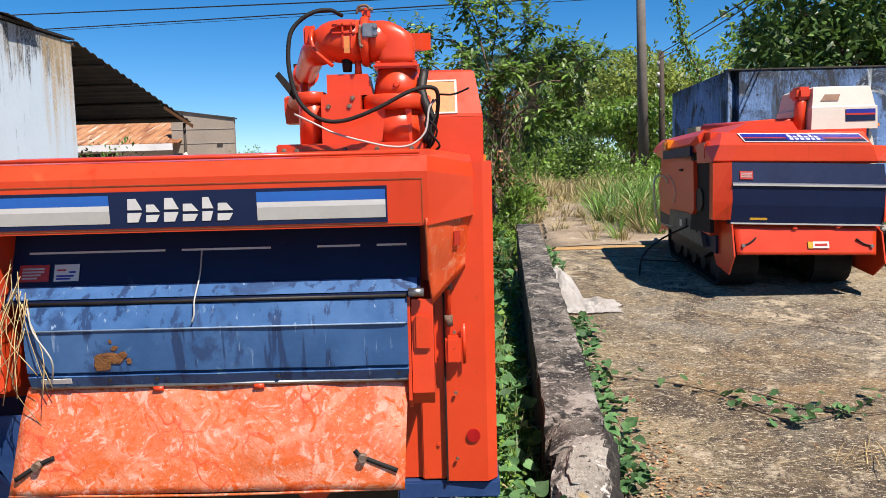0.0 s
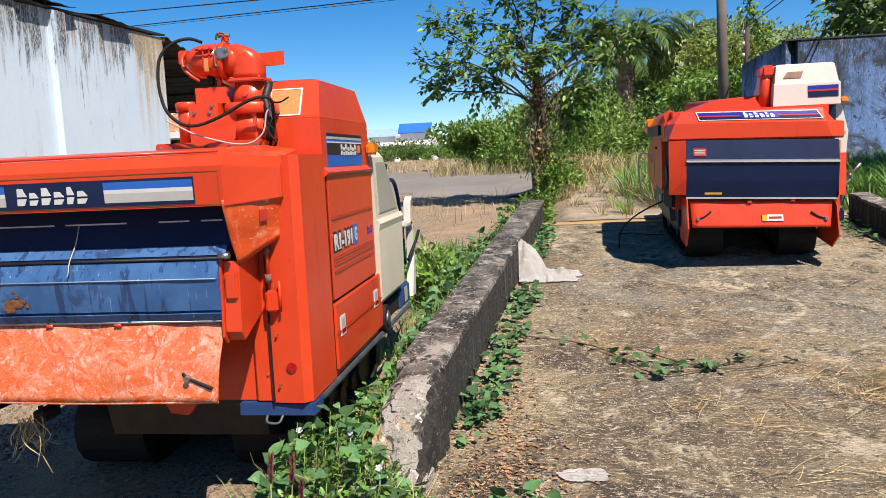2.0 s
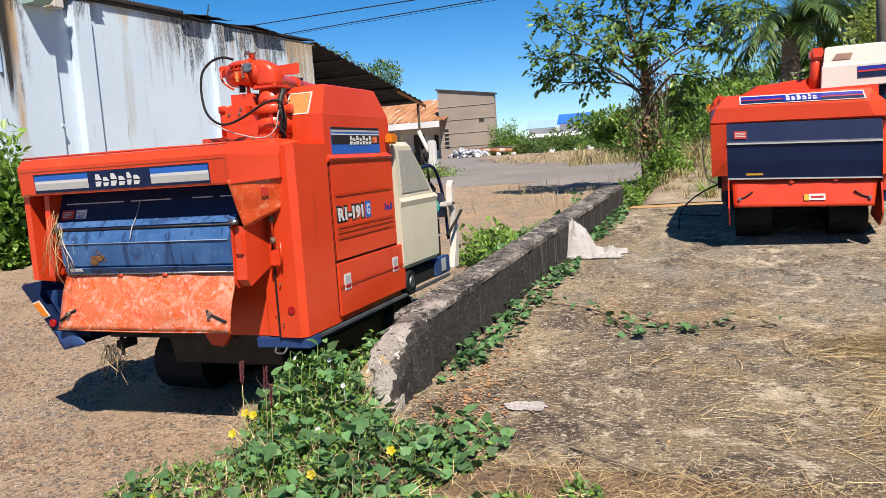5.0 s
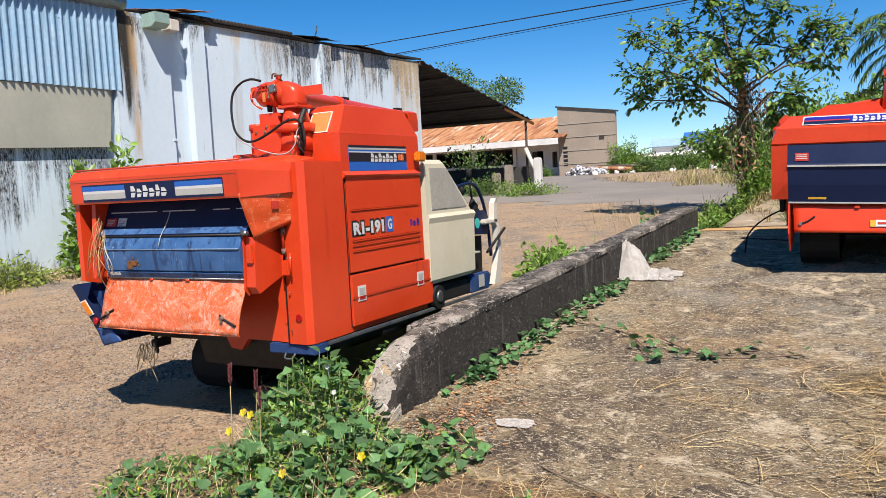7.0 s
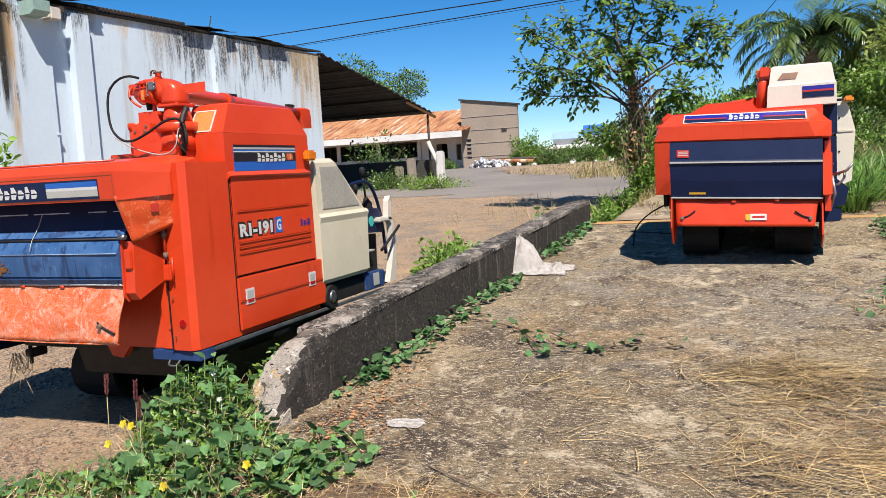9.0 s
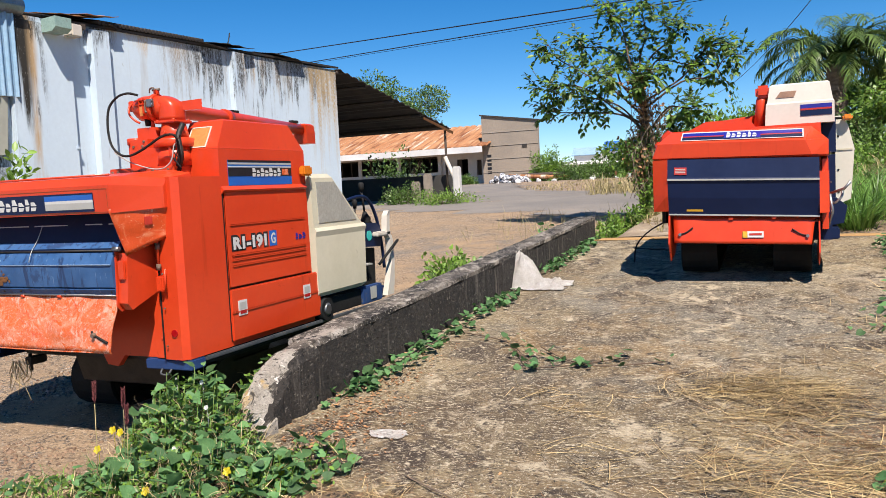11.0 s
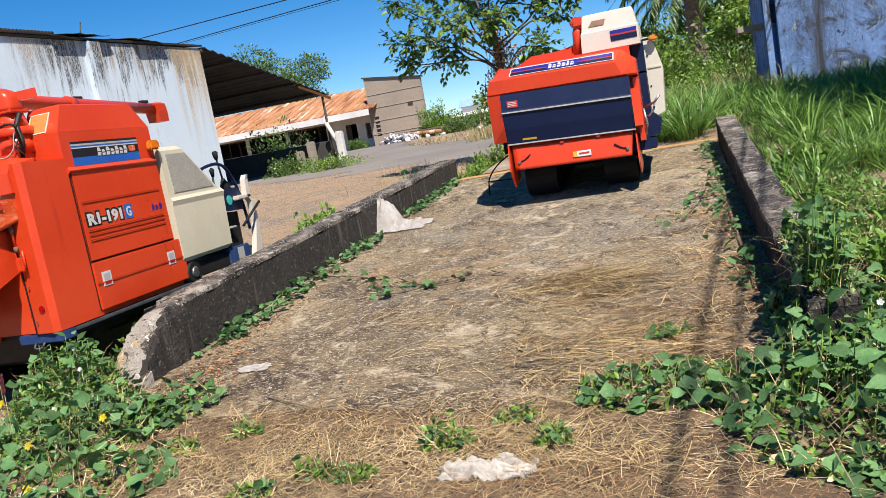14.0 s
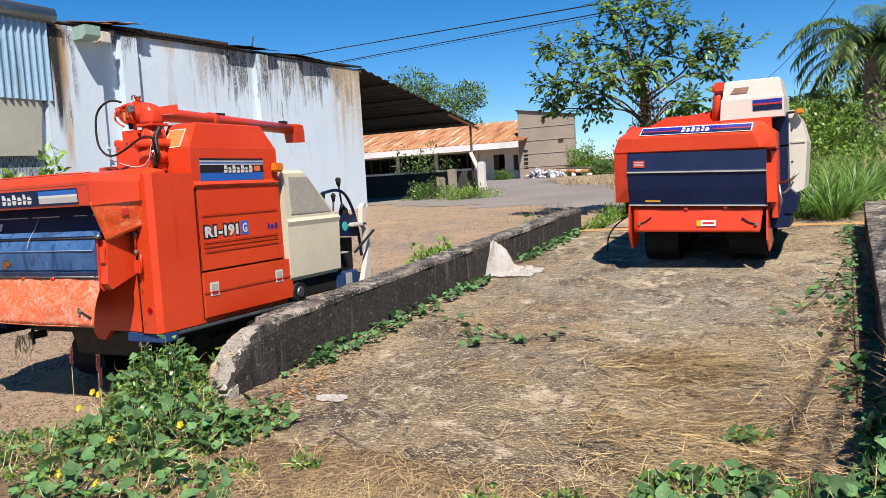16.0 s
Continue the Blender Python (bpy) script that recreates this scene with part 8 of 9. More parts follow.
def weed_patch(name, cx, cy, rx, ry, rise, count, size, label, seed, extra, flowers=(), small_size=0.036):
    """A heap of stems with broad heart-shaped leaves held apart, each leaf its own piece, and small leaves between."""
    gen = np.random.default_rng(seed)
    root = thing(name, (cx, cy, height(cx, cy)), label, "weeds", "foreground weeds")
    bm = B()

    def lie(x, y):
        base = height(x, y)
        if 0.6 < x < 4.35 and y > 1.95:
            base = max(base, ramp_z(y))
        if 4.35 < x < 4.55 and y > 2.2:
            base = ramp_z(y) + 0.3
        return base
    for i in range(count):
        a, r = gen.uniform(0, 6.28), math.sqrt(gen.uniform(0, 1))
        x, y = cx + rx * r * math.cos(a), cy + ry * r * math.sin(a)
        z = lie(x, y) + rise * (1 - r ** 2) * gen.uniform(0.45, 1.1) + 0.03 + 0.03 * gen.uniform()
        tube(bm, [(x - 0.05 * math.cos(a), y - 0.05 * math.sin(a), lie(x, y) - 0.01), (x - 0.02, y, (z + lie(x, y)) / 2), (x, y, z)], 0.0022, 4)
        tilt = Euler((gen.normal() * 0.5 + 0.15, gen.normal() * 0.5, gen.uniform(0, 6.28)))
        ob = new("leaf", VINE[i % len(VINE)])
        s = size * gen.uniform(0.5, 1.3)
        m = Matrix.LocRotScale((x, y, z), tilt, (s, s, s))
        ob.parent = root
        ob.matrix_basis = root.matrix_basis.inverted() @ m
    q = int(count * 1.7)
    a, r = gen.uniform(0, 6.28, q), np.sqrt(gen.uniform(0, 1, q))
    px, py = cx + rx * r * np.cos(a), cy + ry * r * np.sin(a)
    pz = np.array([lie(b, c) for b, c in zip(px, py)]) + rise * (1 - r ** 2) * gen.uniform(0.05, 0.85, q) + 0.025
    foliage("low_leaves", [scatter(LEAF_HEART, np.stack([px, py, pz], 1), gen.normal(size=(q, 3)) * [1, 1, 0.4], gen.normal(size=(q, 3)) * 0.35 + [0.1, -0.25, 1], gen.uniform(0.5, 1.1, q) * size)], M["vine_leaf"], root, "leaves below the outer ones", "", "stuff")
    tagged(part("stem", bm, M["leaf"], root), kind="stuff")
    n = extra
    a, r = gen.uniform(0, 6.28, n), np.sqrt(gen.uniform(0, 1, n))
    px, py = cx + rx * r * np.cos(a), cy + ry * r * np.sin(a)
    pz = np.array([lie(p, q) for p, q in zip(px, py)]) + rise * (1 - r ** 2) * gen.uniform(0.05, 1.0, n) + 0.02
    foliage("small_leaves", [scatter(LEAF_OVAL, np.stack([px, py, pz], 1), gen.normal(size=(n, 3)), gen.normal(size=(n, 3)) * 0.5 + [0.1, -0.3, 1], gen.uniform(0.5, 1.2, n) * small_size)], M["leaf_bright"], root, "small bright leaves")
    m = extra // 2
    a, r = gen.uniform(0, 6.28, m), np.sqrt(gen.uniform(0, 1, m))
    px, py = cx + rx * r * np.cos(a), cy + ry * r * np.sin(a)
    pz = np.array([lie(p, q) for p, q in zip(px, py)]) + rise * (1 - r ** 2) * gen.uniform(0.0, 0.7, m)
    foliage("dead_stalk", [scatter(BLADE, np.stack([px, py, pz], 1), gen.normal(size=(m, 3)) + [0, 0, 0.5], gen.normal(size=(m, 3)), gen.uniform(0.06, 0.2, m), np.full(m, 0.004))], M["straw_old"], root, "thin dead stalks", "", "stuff")
    if count >= 200:
        # withered leaves caught among the living ones
        m = extra // 5
        a, r = gen.uniform(0, 6.28, m), np.sqrt(gen.uniform(0, 1, m))
        px, py = cx + rx * r * np.cos(a), cy + ry * r * np.sin(a)
        pz = np.array([lie(p, q) for p, q in zip(px, py)]) + rise * (1 - r ** 2) * gen.uniform(0.3, 0.9, m) + 0.02
        keep = np.sin(px * 9 + seed) + np.sin(py * 11) > 0.2
        foliage("withered_leaves", [scatter(LEAF_OVAL, np.stack([px, py, pz], 1)[keep], gen.normal(size=(keep.sum(), 3)), gen.normal(size=(keep.sum(), 3)) * 0.6 + [0, -0.3, 0.8], gen.uniform(0.03, 0.07, keep.sum()))], M["straw_old"], root, "withered brown leaves", "", "stuff")
    for x, y, z, kind in flowers:
        z -= 0.045
        fl = B()
        for k in range(5):
            t = k * 1.257
            w = 0.023 if kind == "yellow" else 0.014
            petal = lambda r, a: (x + w * r * math.cos(a), y - 0.012 + w * r * 0.45 * math.sin(a), z + 0.008 + w * r * 0.8 * math.sin(a))
            plate(fl, [(x, y - 0.008, z), petal(0.75, t - 0.6), petal(1.05, t - 0.25), petal(1.05, t + 0.25), petal(0.75, t + 0.6)], 0.002)
        tube(fl, [(x, y, z - 0.10), (x, y, z)], 0.0015, 4)
        part("flower", fl, M[kind], root, "small yellow flower" if kind == "yellow" else "tiny white flower")
    return root


weed_patch("weed_clump", 0.26, 2.45, 0.38, 0.44, 0.42, 190, 0.062, "tall clump of broad-leaved weeds with yellow flowers by the wall", 1, 3000,
           ((0.06, 2.08, 0.27, "yellow"), (0.09, 2.10, 0.255, "yellow"), (0.03, 2.0, 0.19, "yellow"), (0.35, 2.45, 0.45, "white_petal"), (0.5, 2.3, 0.36, "white_petal"), (0.12, 2.5, 0.44, "white_petal")))
weed_patch("weed_clump", 0.62, 2.02, 0.60, 0.40, 0.17, 150, 0.07, "low broad-leaved green weeds with yellow flowers before the wall", 34, 1300,
           ((0.9, 1.95, 0.18, "yellow"), (0.62, 1.72, 0.14, "yellow"), (1.08, 2.12, 0.14, "yellow"), (0.45, 2.1, 0.2, "white_petal")))
weed_patch("weed_clump", 1.06, 2.28, 0.30, 0.28, 0.07, 34, 0.07, "few broad leaves creeping onto the ramp", 35, 120)
weed_patch("weed_clump", 1.05, 1.38, 0.6, 0.42, 0.09, 55, 0.075, "creeping green weeds in dry straw before the ramp", 2, 420, ((0.75, 1.3, 0.12, "yellow"), (1.0, 1.3, 0.10, "yellow")))
weed_patch("weed_clump", 4.68, 1.80, 0.75, 0.75, 0.30, 300, 0.068, "broad-leaved green vine heap spilling over the ramp", 3, 2100, ((4.6, 2.1, 0.36, "white_petal"), (4.8, 1.9, 0.33, "white_petal"), (4.75, 1.6, 0.32, "white_petal")))
weed_patch("weed_clump", 3.80, 2.10, 0.5, 0.24, 0.07, 52, 0.068, "low vine leaves creeping over straw", 4, 500, ((3.7, 2.1, 0.12, "white_petal"),))
weed_patch("weed_clump", 4.44, 2.3, 0.26, 0.36, 0.34, 150, 0.062, "vine leaves covering the broken wall end", 33, 700)
weed_patch("weed_clump", 4.52, 2.75, 0.3, 0.45, 0.22, 120, 0.062, "broad vine leaves over the end of the mossy wall", 10, 700)
weed_patch("weed_clump", 3.75, 2.72, 0.09, 0.08, 0.04, 5, 0.065, "single small plant on the ramp", 5, 40)
weed_patch("weed_clump", 2.85, 1.65, 0.12, 0.10, 0.14, 7, 0.042, "small green weed in the straw", 6, 160)
weed_patch("weed_clump", 3.3, 1.62, 0.08, 0.07, 0.09, 5, 0.042, "small green weed in the straw", 7, 120)
weed_patch("weed_clump", 0.25, 3.2, 0.15, 0.5, 0.32, 60, 0.07, "green weeds squeezed between harvester and wall", 8, 700)
grass("weed_grass", -0.2, 1.2, 1.5, 2.7, 420, 0.24, "grass", "thin grass blades among the weeds", 17, 0.005, 0.7)
for sx, sy, sd in ((2.35, 1.42, 51), (2.55, 1.36, 52), (2.15, 1.25, 53), (1.75, 1.9, 54), (3.1, 1.9, 55), (1.5, 1.75, 56)):
    weed_patch("weed_clump", sx, sy, 0.10, 0.06, 0.05, 4, 0.034, "small green weed in the straw", sd, 90)
for gx, gy, gr, sd in ((0.33, 3.9, 0.13, 21), (0.36, 4.9, 0.18, 22), (0.34, 5.9, 0.26, 23), (0.37, 7.0, 0.3, 24), (0.46, 8.2, 0.3, 25)):
    weed_patch("weed_clump", gx, gy, gr, 0.62, 0.40, 120, 0.07, "lush green weeds filling the gap behind the ramp wall", sd, 900)
weed_patch("weed_clump", 0.2, 1.55, 0.5, 0.38, 0.12, 45, 0.055, "low green weeds spreading over the dirt", 31, 700, ((0.05, 1.4, 0.12, "yellow"),))
weed_patch("weed_clump", 5.2, 3.0, 0.65, 0.9, 0.26, 60, 0.07, "bright green weeds beside the wall", 9, 4200)
weed_patch("weed_clump", 4.95, 4.3, 0.42, 0.95, 0.30, 40, 0.07, "bright green weeds among the grass beside the wall", 41, 3600)


def creeper(name, line, count, size, label, seed, stray=0.08):
    """A vine along the ramp with leaves on short stalks."""
    gen = np.random.default_rng(seed)
    pts = curve_points([(x, y, ramp_z(y) + 0.02) for x, y in line], 8)
    root = thing(name, pts[0], label, "vine", "ramp vines")
    part("stem", tube(B(), pts, 0.004, 5), M["bark"], root)
    for i in range(count):
        p = pts[int(gen.integers(0, len(pts)))] + Vector((gen.normal() * stray, gen.normal() * stray, 0))
        s = size * gen.uniform(0.5, 1.2)
        ob = new("leaf", VINE[i % len(VINE)])
        ob.parent = root
        m = Matrix.LocRotScale((p.x, p.y, ramp_z(p.y) + gen.uniform(0.02, 0.075)), Euler((gen.normal() * 0.4, gen.normal() * 0.4, gen.uniform(0, 6.28))), (s, s, s))
        ob.matrix_basis = root.matrix_basis.inverted() @ m
    return root


creeper("vine", [(0.76, 3.2), (0.80, 3.8), (0.88, 4.6), (0.94, 5.4), (0.97, 5.95)], 290, 0.060, "creeping green vine along the foot of the wall", 1, 0.065)
creeper("vine", [(1.02, 6.9), (1.08, 7.8), (1.15, 8.6)], 250, 0.052, "creeping green vine along the foot of the wall", 2, 0.05)
creeper("vine", [(0.98, 4.7), (1.4, 4.5), (1.7, 4.1)], 12, 0.05, "bare brown vine stem across the ramp", 6, 0.05)
creeper("vine", [(1.7, 4.4), (1.95, 4.15), (2.2, 4.05), (2.6, 4.2)], 14, 0.05, "bare brown vine stem across the ramp", 7, 0.05)
creeper("vine", [(1.55, 4.3), (1.72, 4.02), (1.93, 4.0), (2.35, 4.25)], 34, 0.055, "straggling vine across the ramp", 3, 0.07)
creeper("vine", [(4.22, 3.3), (4.22, 4.6), (4.22, 6.0), (4.24, 7.4), (4.24, 8.4)], 230, 0.056, "creeping green vine along the foot of the mossy wall", 4, 0.07)
creeper("vine", [(3.85, 5.0), (4.0, 5.5), (4.1, 6.1)], 40, 0.055, "straggling vine leaves on the ramp", 5, 0.1)


# ---- straw and litter ----
def straw(name, spots, mat, label, seed, length=0.16, width=1.0, lift=0.006, wild=0.65):
    gen = np.random.default_rng(seed)
    pos, along = [], []
    for x, y, rx, ry, n, az in spots:
        hubs = [(x + gen.normal() * rx, y + gen.normal() * ry, az + gen.normal() * 0.5) for _ in range(max(3, n // 26))]
        for _ in range(n):
            hx, hy, haz = hubs[int(gen.integers(len(hubs)))]
            px, py = hx + gen.normal() * 0.16, hy + gen.normal() * 0.06
            z = ramp_z(py) if (py > 2.0 and 0.75 < px < 4.3) else height(px, py)
            a = haz + gen.normal() * wild
            pos.append((px, py, max(z, height(px, py)) + lift + abs(gen.normal()) * 0.007))
            along.append((math.cos(a), math.sin(a), gen.normal() * 0.06 + 0.05))
    n = len(pos)
    up = np.tile([0.0, 0.0, 1.0], (n, 1)) + gen.normal(size=(n, 3)) * 0.25
    s = length * gen.uniform(0.3, 1.3, n)
    pos, along = np.array(pos), np.array(along)
    pick = gen.integers(0, len(STRANDS), n)
    return foliage(name, [scatter(st, pos[pick == k], along[pick == k], up[pick == k], s[pick == k], s[pick == k] * width) for k, st in enumerate(STRANDS)], M[mat], None, label, "straw", "stuff")


straw("straw_litter", [(3.2, 3.75, 0.34, 0.24, 1500, 0.1), (3.4, 2.7, 0.36, 0.24, 1700, 0.1), (4.08, 4.4, 0.12, 0.9, 700, 1.2), (2.6, 3.2, 0.5, 0.3, 260, 0.2)], "straw", "loose yellow rice straw on the ramp", 1, 0.22, 1.0, 0.004)
straw("straw_litter", [(2.2, 1.6, 0.7, 0.22, 6000, 0.4), (3.2, 1.45, 0.6, 0.28, 5600, 0.3), (1.5, 1.3, 0.4, 0.3, 2200, 0.5), (3.9, 1.3, 0.5, 0.4, 2400, 0.2), (2.4, 0.9, 0.9, 0.3, 4200, 0.3), (3.0, 0.4, 1.0, 0.4, 3600, 0.3)], "straw_old", "trampled dry straw before the ramp", 2, 0.07, 1.9, 0.006, 1.5)
straw("straw_litter", [(2.2, 1.65, 0.7, 0.15, 1400, 0.4), (3.2, 1.5, 0.5, 0.2, 1000, 0.3), (2.4, 1.0, 0.8, 0.3, 900, 0.3)], "straw", "fresher yellow straw before the ramp", 5, 0.12, 1.1, 0.02, 1.1)
straw("straw_litter", [(2.0, 1.95, 0.5, 0.12, 700, 0.4), (2.9, 1.95, 0.5, 0.12, 700, 0.3), (1.4, 2.1, 0.3, 0.15, 260, 0.5), (3.5, 2.1, 0.3, 0.25, 500, 0.4)], "straw", "yellow straw drifted over the ramp's worn edge", 6, 0.13, 1.2, 0.006, 1.0)
straw("straw_litter", [(2.1, 1.9, 0.6, 0.15, 900, 0.4), (3.1, 1.9, 0.6, 0.15, 900, 0.3), (3.4, 1.2, 0.5, 0.25, 5200, 0.3), (1.3, 1.6, 0.4, 0.3, 1200, 0.5), (4.0, 2.6, 0.2, 0.5, 500, 1.0), (2.3, 1.1, 0.9, 0.4, 700, 0.4), (0.9, 1.5, 0.5, 0.4, 1500, 0.6), (3.7, 3.1, 0.35, 0.5, 2600, 0.6), (4.1, 4.2, 0.14, 0.9, 1200, 1.2)], "dead_leaf", "brown dead stalks and leaf litter", 3, 0.08, 1.3, 0.006, 1.4)


def litter_leaves():
    gen = np.random.default_rng(11)
    pos = []
    for cx, cy, rx, ry, n in ((0.88, 3.3, 0.13, 0.8, 800), (1.0, 2.75, 0.16, 0.3, 400), (4.22, 4.0, 0.12, 1.3, 1200), (1.05, 2.5, 0.2, 0.3, 160), (2.5, 3.5, 1.0, 1.5, 34), (1.2, 1.8, 0.3, 0.3, 90), (3.95, 2.4, 0.22, 0.25, 200)):
        for _ in range(n):
            x, y = cx + gen.normal() * rx, cy + gen.normal() * ry
            if 0.6 < x < 4.34:
                pos.append((x, y, (ramp_z(y) if y > 2 else height(x, y)) + 0.008))
    n = len(pos)
    d = gen.normal(size=(n, 3)) * [1, 1, 0.15]
    return foliage("leaf_litter", [scatter(LEAF_OVAL, pos, d, gen.normal(size=(n, 3)) * 0.25 + [0, 0, 1], gen.uniform(0.012, 0.034, n))], M["dead_leaf"], None, "scattered brown and orange dead leaves", "leaf litter", "stuff")


litter_leaves()


def cloth(name, line, mat, label, category, seed, crease=0.02):
    """A crumpled cloth draped over a heap: line is centre, half sizes, rise."""
    cx, cy, rx, ry, rise, base, peak = line
    gen = np.random.default_rng(seed)
    n, bm, grid = 36, B(), []
    for j in range(n + 1):
        row = []
        for i in range(n + 1):
            u, v = -1 + 2 * i / n, -1 + 2 * j / n
            r = math.hypot(u - peak[0], v - peak[1])
            x, y = cx + rx * u * (1 - 0.15 * v * v), cy + ry * v * (1 - 0.15 * u * u)
            x += 0.05 * rx * noise.noise(Vector((u * 3, v * 3, seed)))
            z = base(x, y) + 0.006 + rise * max(0.0, 1 - r * 1.25) ** 0.8
            z += crease * (abs(noise.noise(Vector((u * 2.3, v * 2.3, seed + 5)))) + 0.45 * abs(noise.noise(Vector((u * 6, v * 6, seed + 1)))) + 0.2 * noise.noise(Vector((u * 14, v * 14, seed))))
            x += 0.25 * rx * noise.noise(Vector((u * 2, v * 2, seed + 9)))
            y += 0.25 * ry * noise.noise(Vector((u * 2, v * 2, seed + 19)))
            row.append(bm.verts.new((x, y, max(z, base(x, y) + 0.004))))
        grid.append(row)
    for a, b in zip(grid, grid[1:]):
        for i in range(n):
            bm.faces.new((a[i], a[i + 1], b[i + 1], b[i])).smooth = True
    bmesh.ops.solidify(bm, geom=bm.faces[:], thickness=0.004)
    return solid(name, bm, M[mat], label, category)


on_ramp = lambda x, y: ramp_z(y)
on_soil = lambda x, y: height(x, y)


def sack():
    """A cloth sack whose closed end stands against the wall, its rest lying flat and crumpled."""
    n, bm, grid = 48, B(), []
    for j in range(n + 1):
        row = []
        for i in range(n + 1):
            u, v = i / n, -1 + 2 * j / n
            edge = 1 + 0.18 * noise.noise(Vector((u * 3, v * 2, 4)))
            x, y = 0.885 + 0.52 * u * edge, 6.40 + (0.25 - 0.06 * u) * v * edge - 0.06 * u
            d = math.hypot((x - 0.92) / 0.21, (y - 6.39) / 0.19)
            a = math.atan2(y - 6.39, x - 0.92)
            z = 0.30 * max(0.0, 1 - d) ** 0.75 * (1 + 0.10 * math.sin(5 * a + 1))
            fold = abs(noise.noise(Vector((u * 5, v * 3.5, 2)))) * 0.075 + abs(noise.noise(Vector((u * 12, v * 8, 7)))) * 0.03 + 0.012 * noise.noise(Vector((u * 26, v * 18, 3)))
            rim = min(1, 4 * (1 - u), 4 * (1 - abs(v)))
            row.append(bm.verts.new((x, y, ramp_z(y) + 0.008 + z + max(0, fold) * (0.25 + 0.75 * rim))))
        grid.append(row)
    for a, b in zip(grid, grid[1:]):
        for i in range(n):
            bm.faces.new((a[i], a[i + 1], b[i + 1], b[i])).smooth = True
    bmesh.ops.solidify(bm, geom=bm.faces[:], thickness=0.004)
    return solid("sack", bm, M["rag"], "dirty white sack slumped against the ramp wall", "sack")


sack()
cloth("paper_scrap", (1.30, 2.80, 0.11, 0.055, 0.0, on_ramp, (0, 0)), "rag", "torn pale paper scrap on the ramp", "litter", 2, 0.012)
cloth("plastic_bag", (3.09, 1.38, 0.19, 0.09, 0.03, on_soil, (-0.3, 0)), "plastic", "crumpled clear plastic bag in the straw", "bag", 3, 0.06)
cloth("plastic_bag", (1.95, 1.05, 0.12, 0.07, 0.03, on_soil, (0, 0)), "plastic", "crumpled clear plastic bag in the straw", "bag", 4)
cloth("paper_scrap", (1.25, 1.55, 0.1, 0.06, 0.015, on_soil, (0.3, 0)), "rag", "torn pale paper scrap in the weeds", "litter", 5, 0.01)
solid("twig", tube(B(), curve_points([(1.62, 2.36, ramp_z(2.36) + 0.006), (1.86, 2.22, ramp_z(2.22) + 0.02), (2.06, 2.146, ramp_z(2.146) + 0.012), (2.23, 2.135, ramp_z(2.135) + 0.006)], 5), [0.004, 0.0045] + [0.004] * 13 + [0.003], 5), M["dead_vine"], "bent dry brown twig lying on the ramp", "twig")
cloth("paper_scrap", (0.95, 1.35, 0.06, 0.05, 0.02, on_soil, (0, 0)), "plastic", "torn plastic scrap in the weeds", "litter", 6)

# rubble heap by the house
rub = thing("rubbish_heap", (-18.2, 62, 1.45), "heap of torn white plastic rubbish and planks by the road", "rubbish")
for k in range(42):
    u = rng.uniform()
    x, y = -19.7 + 3.0 * u, 61.4 + 1.4 * rng.uniform()
    part("rubbish_piece", rocky(B(), (x, y, height(x, y) + 0.05 + 0.62 * rng.uniform() * math.sin(3.14 * u)), 0.16 + 0.26 * rng.uniform(), k, 0.4, 2), M["rubbish"], rub)
for k in range(4):
    part("plank", tube(B(), [(-18.4 + 0.4 * k, 62.9, height(-19, 62) + 0.55), (-14.2 + 0.5 * k, 62.2 + 0.5 * k, height(-14, 62) + 0.3 + 0.25 * (k % 2))], 0.17, 5), M["wood_dark" if k % 2 else "rust_roof"], rub)
for k in range(12):
    x, y = -17 + 10 * rng.uniform(), 58 + 3 * rng.uniform()
    solid("stone", rocky(B(), (x, y, height(x, y) + 0.05), 0.14 + 0.2 * rng.uniform(), k, 0.6, 2), M["house_white"], "pale broken block at the road's far edge", "stone", "broken blocks")


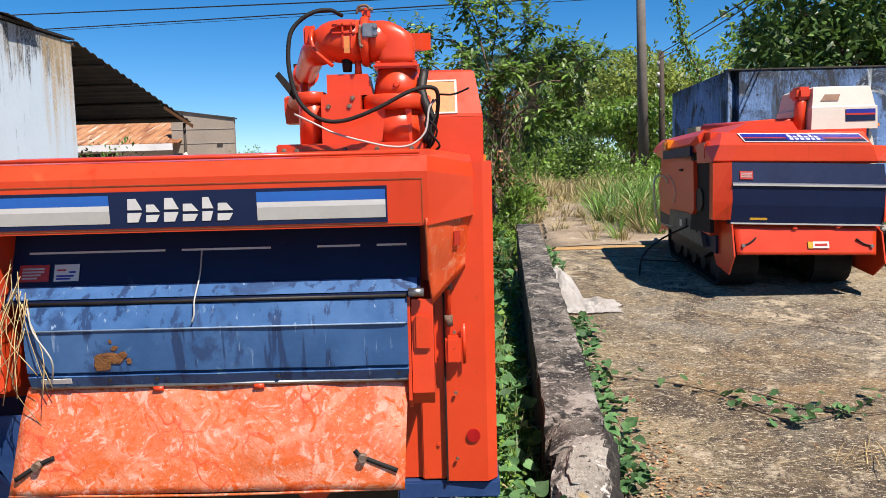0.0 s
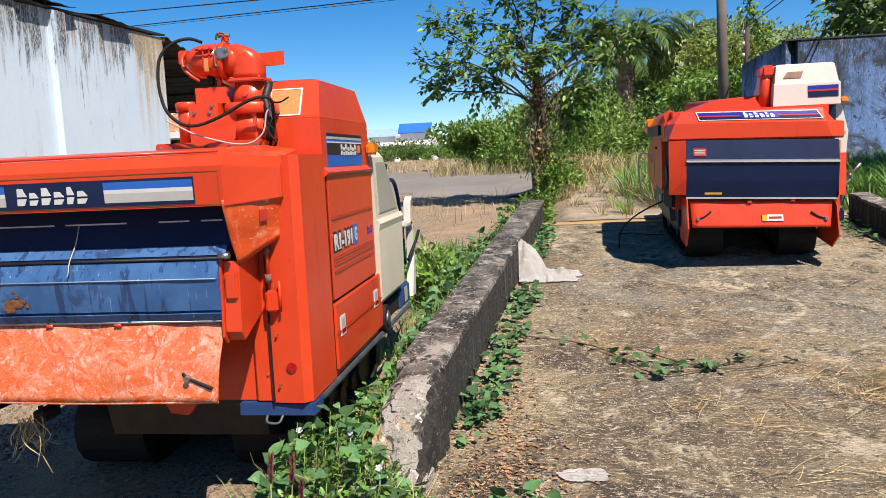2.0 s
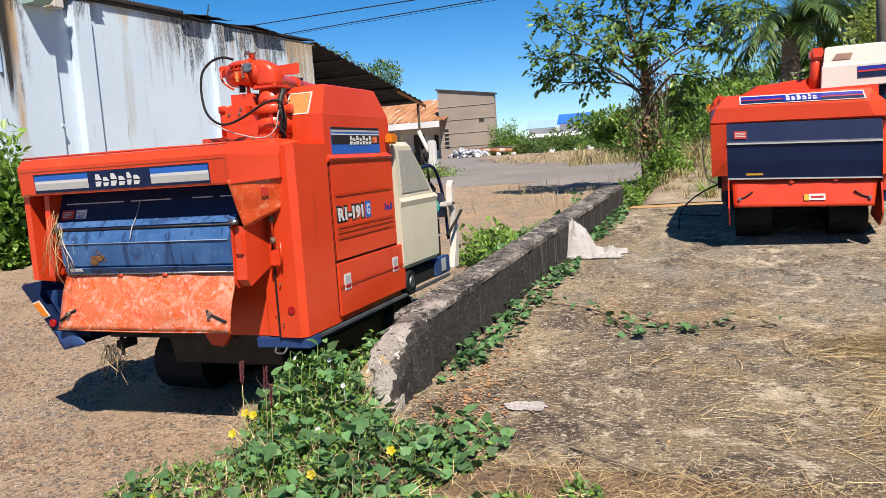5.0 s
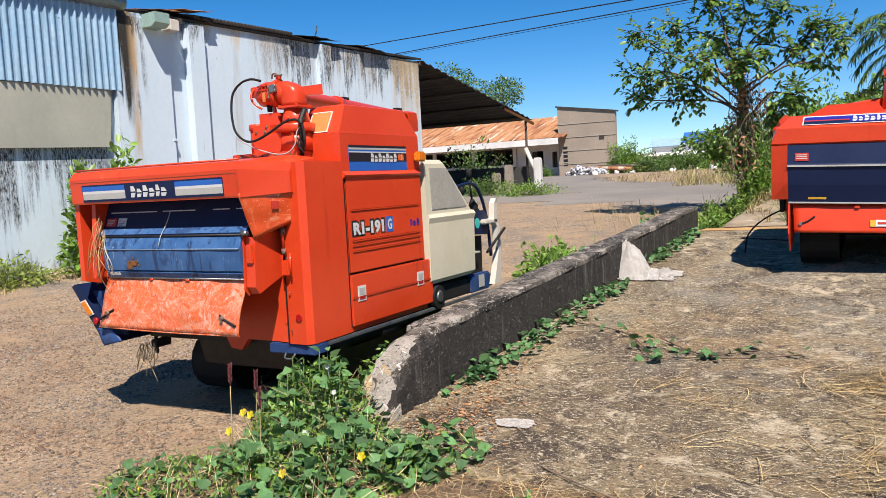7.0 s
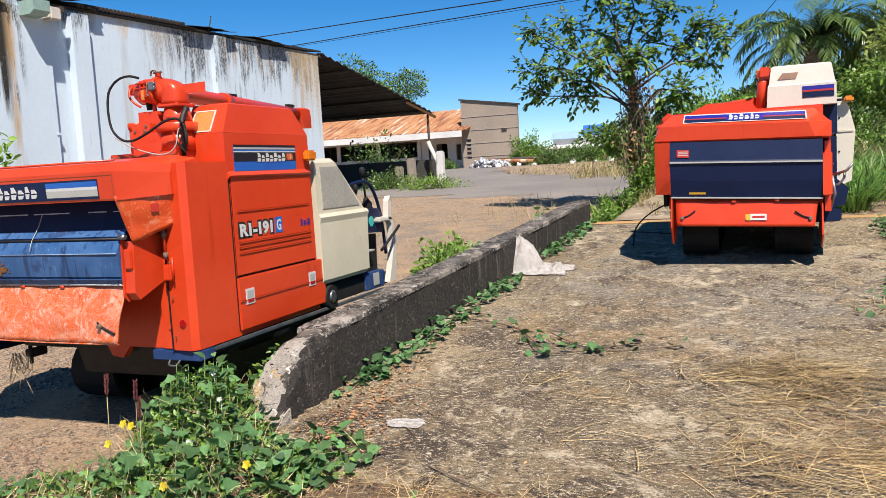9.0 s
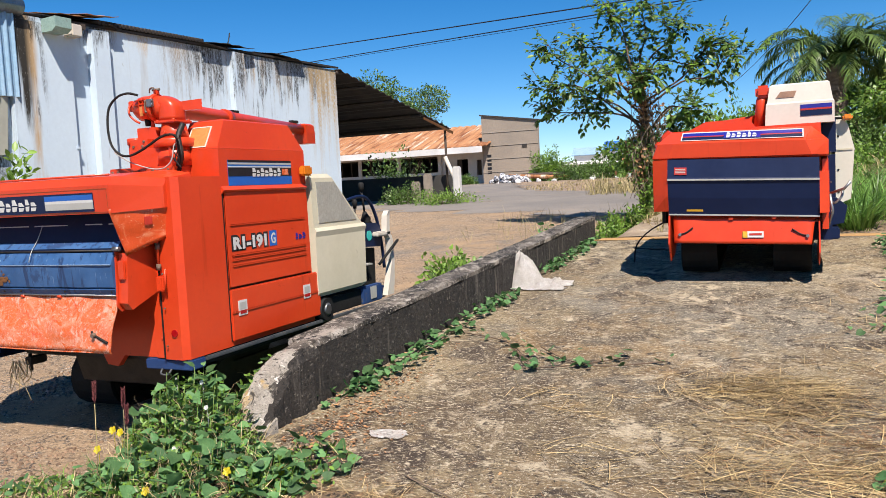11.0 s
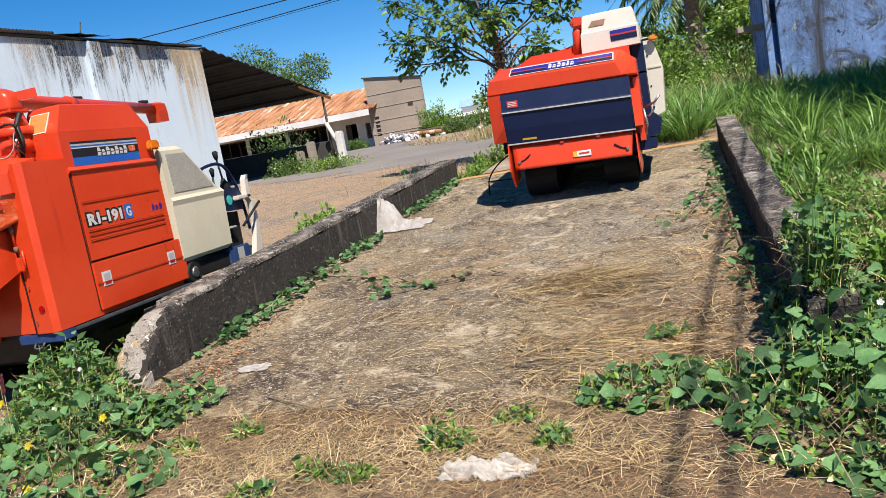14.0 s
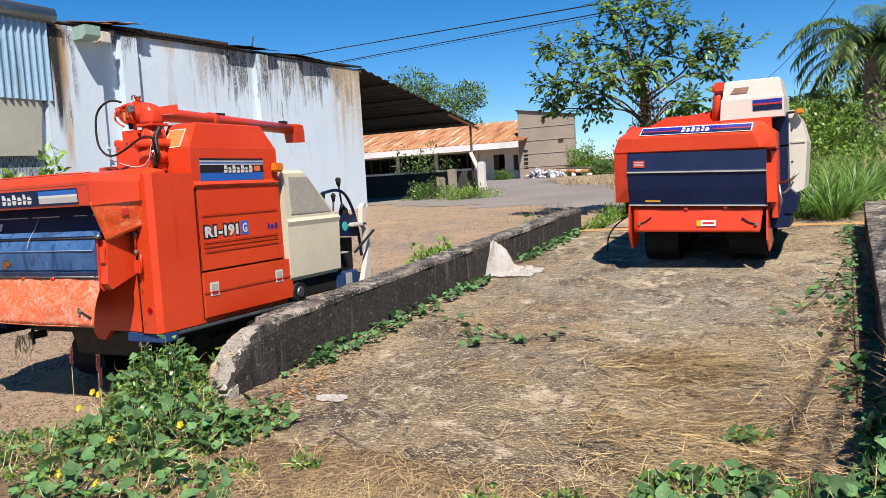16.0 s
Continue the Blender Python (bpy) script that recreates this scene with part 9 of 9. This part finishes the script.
def pebbles(mat, label, seed, n, x0, x1, y0, y1, small, large, bias):
    gen = np.random.default_rng(seed)
    ico = bmesh.new()
    bmesh.ops.create_icosphere(ico, subdivisions=1, radius=1)
    tv = np.array([v.co[:] for v in ico.verts]) * [1, 0.8, 0.45]
    tv += np.random.default_rng(8).normal(size=tv.shape) * 0.16
    tf = np.array([[v.index for v in f.verts] for f in ico.faces])
    ico.free()
    x, y = gen.uniform(x0, x1, n), gen.uniform(y0, y1, n)
    mask = np.array([noise.noise(Vector((a * 0.9, b * 1.3, 2.0 + seed))) + 0.5 * noise.noise(Vector((a * 3, b * 3, seed))) for a, b in zip(x, y)]) + bias
    under = (x > -1.5) & (x < 0.3) & (y > 2.3)
    ok = (mask > gen.normal(size=n) * 0.15 + 0.02) & ~(under & (gen.uniform(size=n) > 0.15))
    x, y = x[ok], y[ok]
    n = len(x)
    z = np.array([height(a, b) for a, b in zip(x, y)])
    d = gen.normal(size=(n, 3))
    foliage("pebbles", [scatter((tv, tf), np.stack([x, y, z], 1), d, gen.normal(size=(n, 3)), gen.uniform(small, large, n) * (1 + 0.7 * (gen.uniform(size=n) > 0.96)))], M[mat], None, label, "gravel", "stuff")


pebbles("stone", "small brown pebbles on the dirt", 5, 44000, -6.5, 0.6, -0.5, 8, 0.004, 0.017, 0.0)
pebbles("gravel", "grey crushed gravel trodden into the dirt", 6, 30000, -7.0, -0.4, 0.2, 5.5, 0.004, 0.015, -0.12)
plume = thing("plume_grass", (0.26, 1.9, 0.0), "three thin stalks of purple plume grass", "grass")
for x, y, h in ((0.24, 1.80, 0.46), (0.255, 1.96, 0.39), (0.29, 1.94, 0.31)):
    part("stalk", tube(B(), [(x - 0.02, y, -0.02), (x, y, h * 0.5), (x + 0.01, y, h)], 0.002, 4), M["dry_grass"], plume)
    hair = B()
    for k in range(150):
        t, a = rng.uniform(), 6.28 * rng.uniform()
        p = Vector((x + 0.01 + 0.008 * t, y, h + 0.10 * t))
        tube(hair, [p, p + Vector((0.011 * math.cos(a), 0.011 * math.sin(a), 0.02))], [0.0012, 0.0004], 3)
    part("plume", hair, M["purple"], plume)


snag = thing("vine_snag", (6.2, 20.0, height(6.2, 20)), "dead leaning stem wrapped in green vine", "vine")
sp = curve_points([(6.75, 20, height(6.7, 20)), (6.6, 20, 2.6), (6.45, 20, 3.8), (6.1, 20, 4.6), (5.9, 20, 5.5), (5.95, 20, 6.6)], 5)
part("stem", tube(B(), sp, 0.03, 6), M["bark"], snag)
sg = np.random.default_rng(77)
sv = np.array([sp[i] for i in sg.integers(len(sp) // 3, len(sp), 1100)]) + sg.normal(size=(1100, 3)) * [0.11, 0.11, 0.13]
foliage("vine_leaves", [scatter(LEAF_OVAL, sv, sg.normal(size=(1100, 3)) + [0, 0, -0.6], sg.normal(size=(1100, 3)) * 0.5 + [0.2, -0.6, 0.6], sg.uniform(0.06, 0.13, 1100))], M["leaf_bright"], snag)
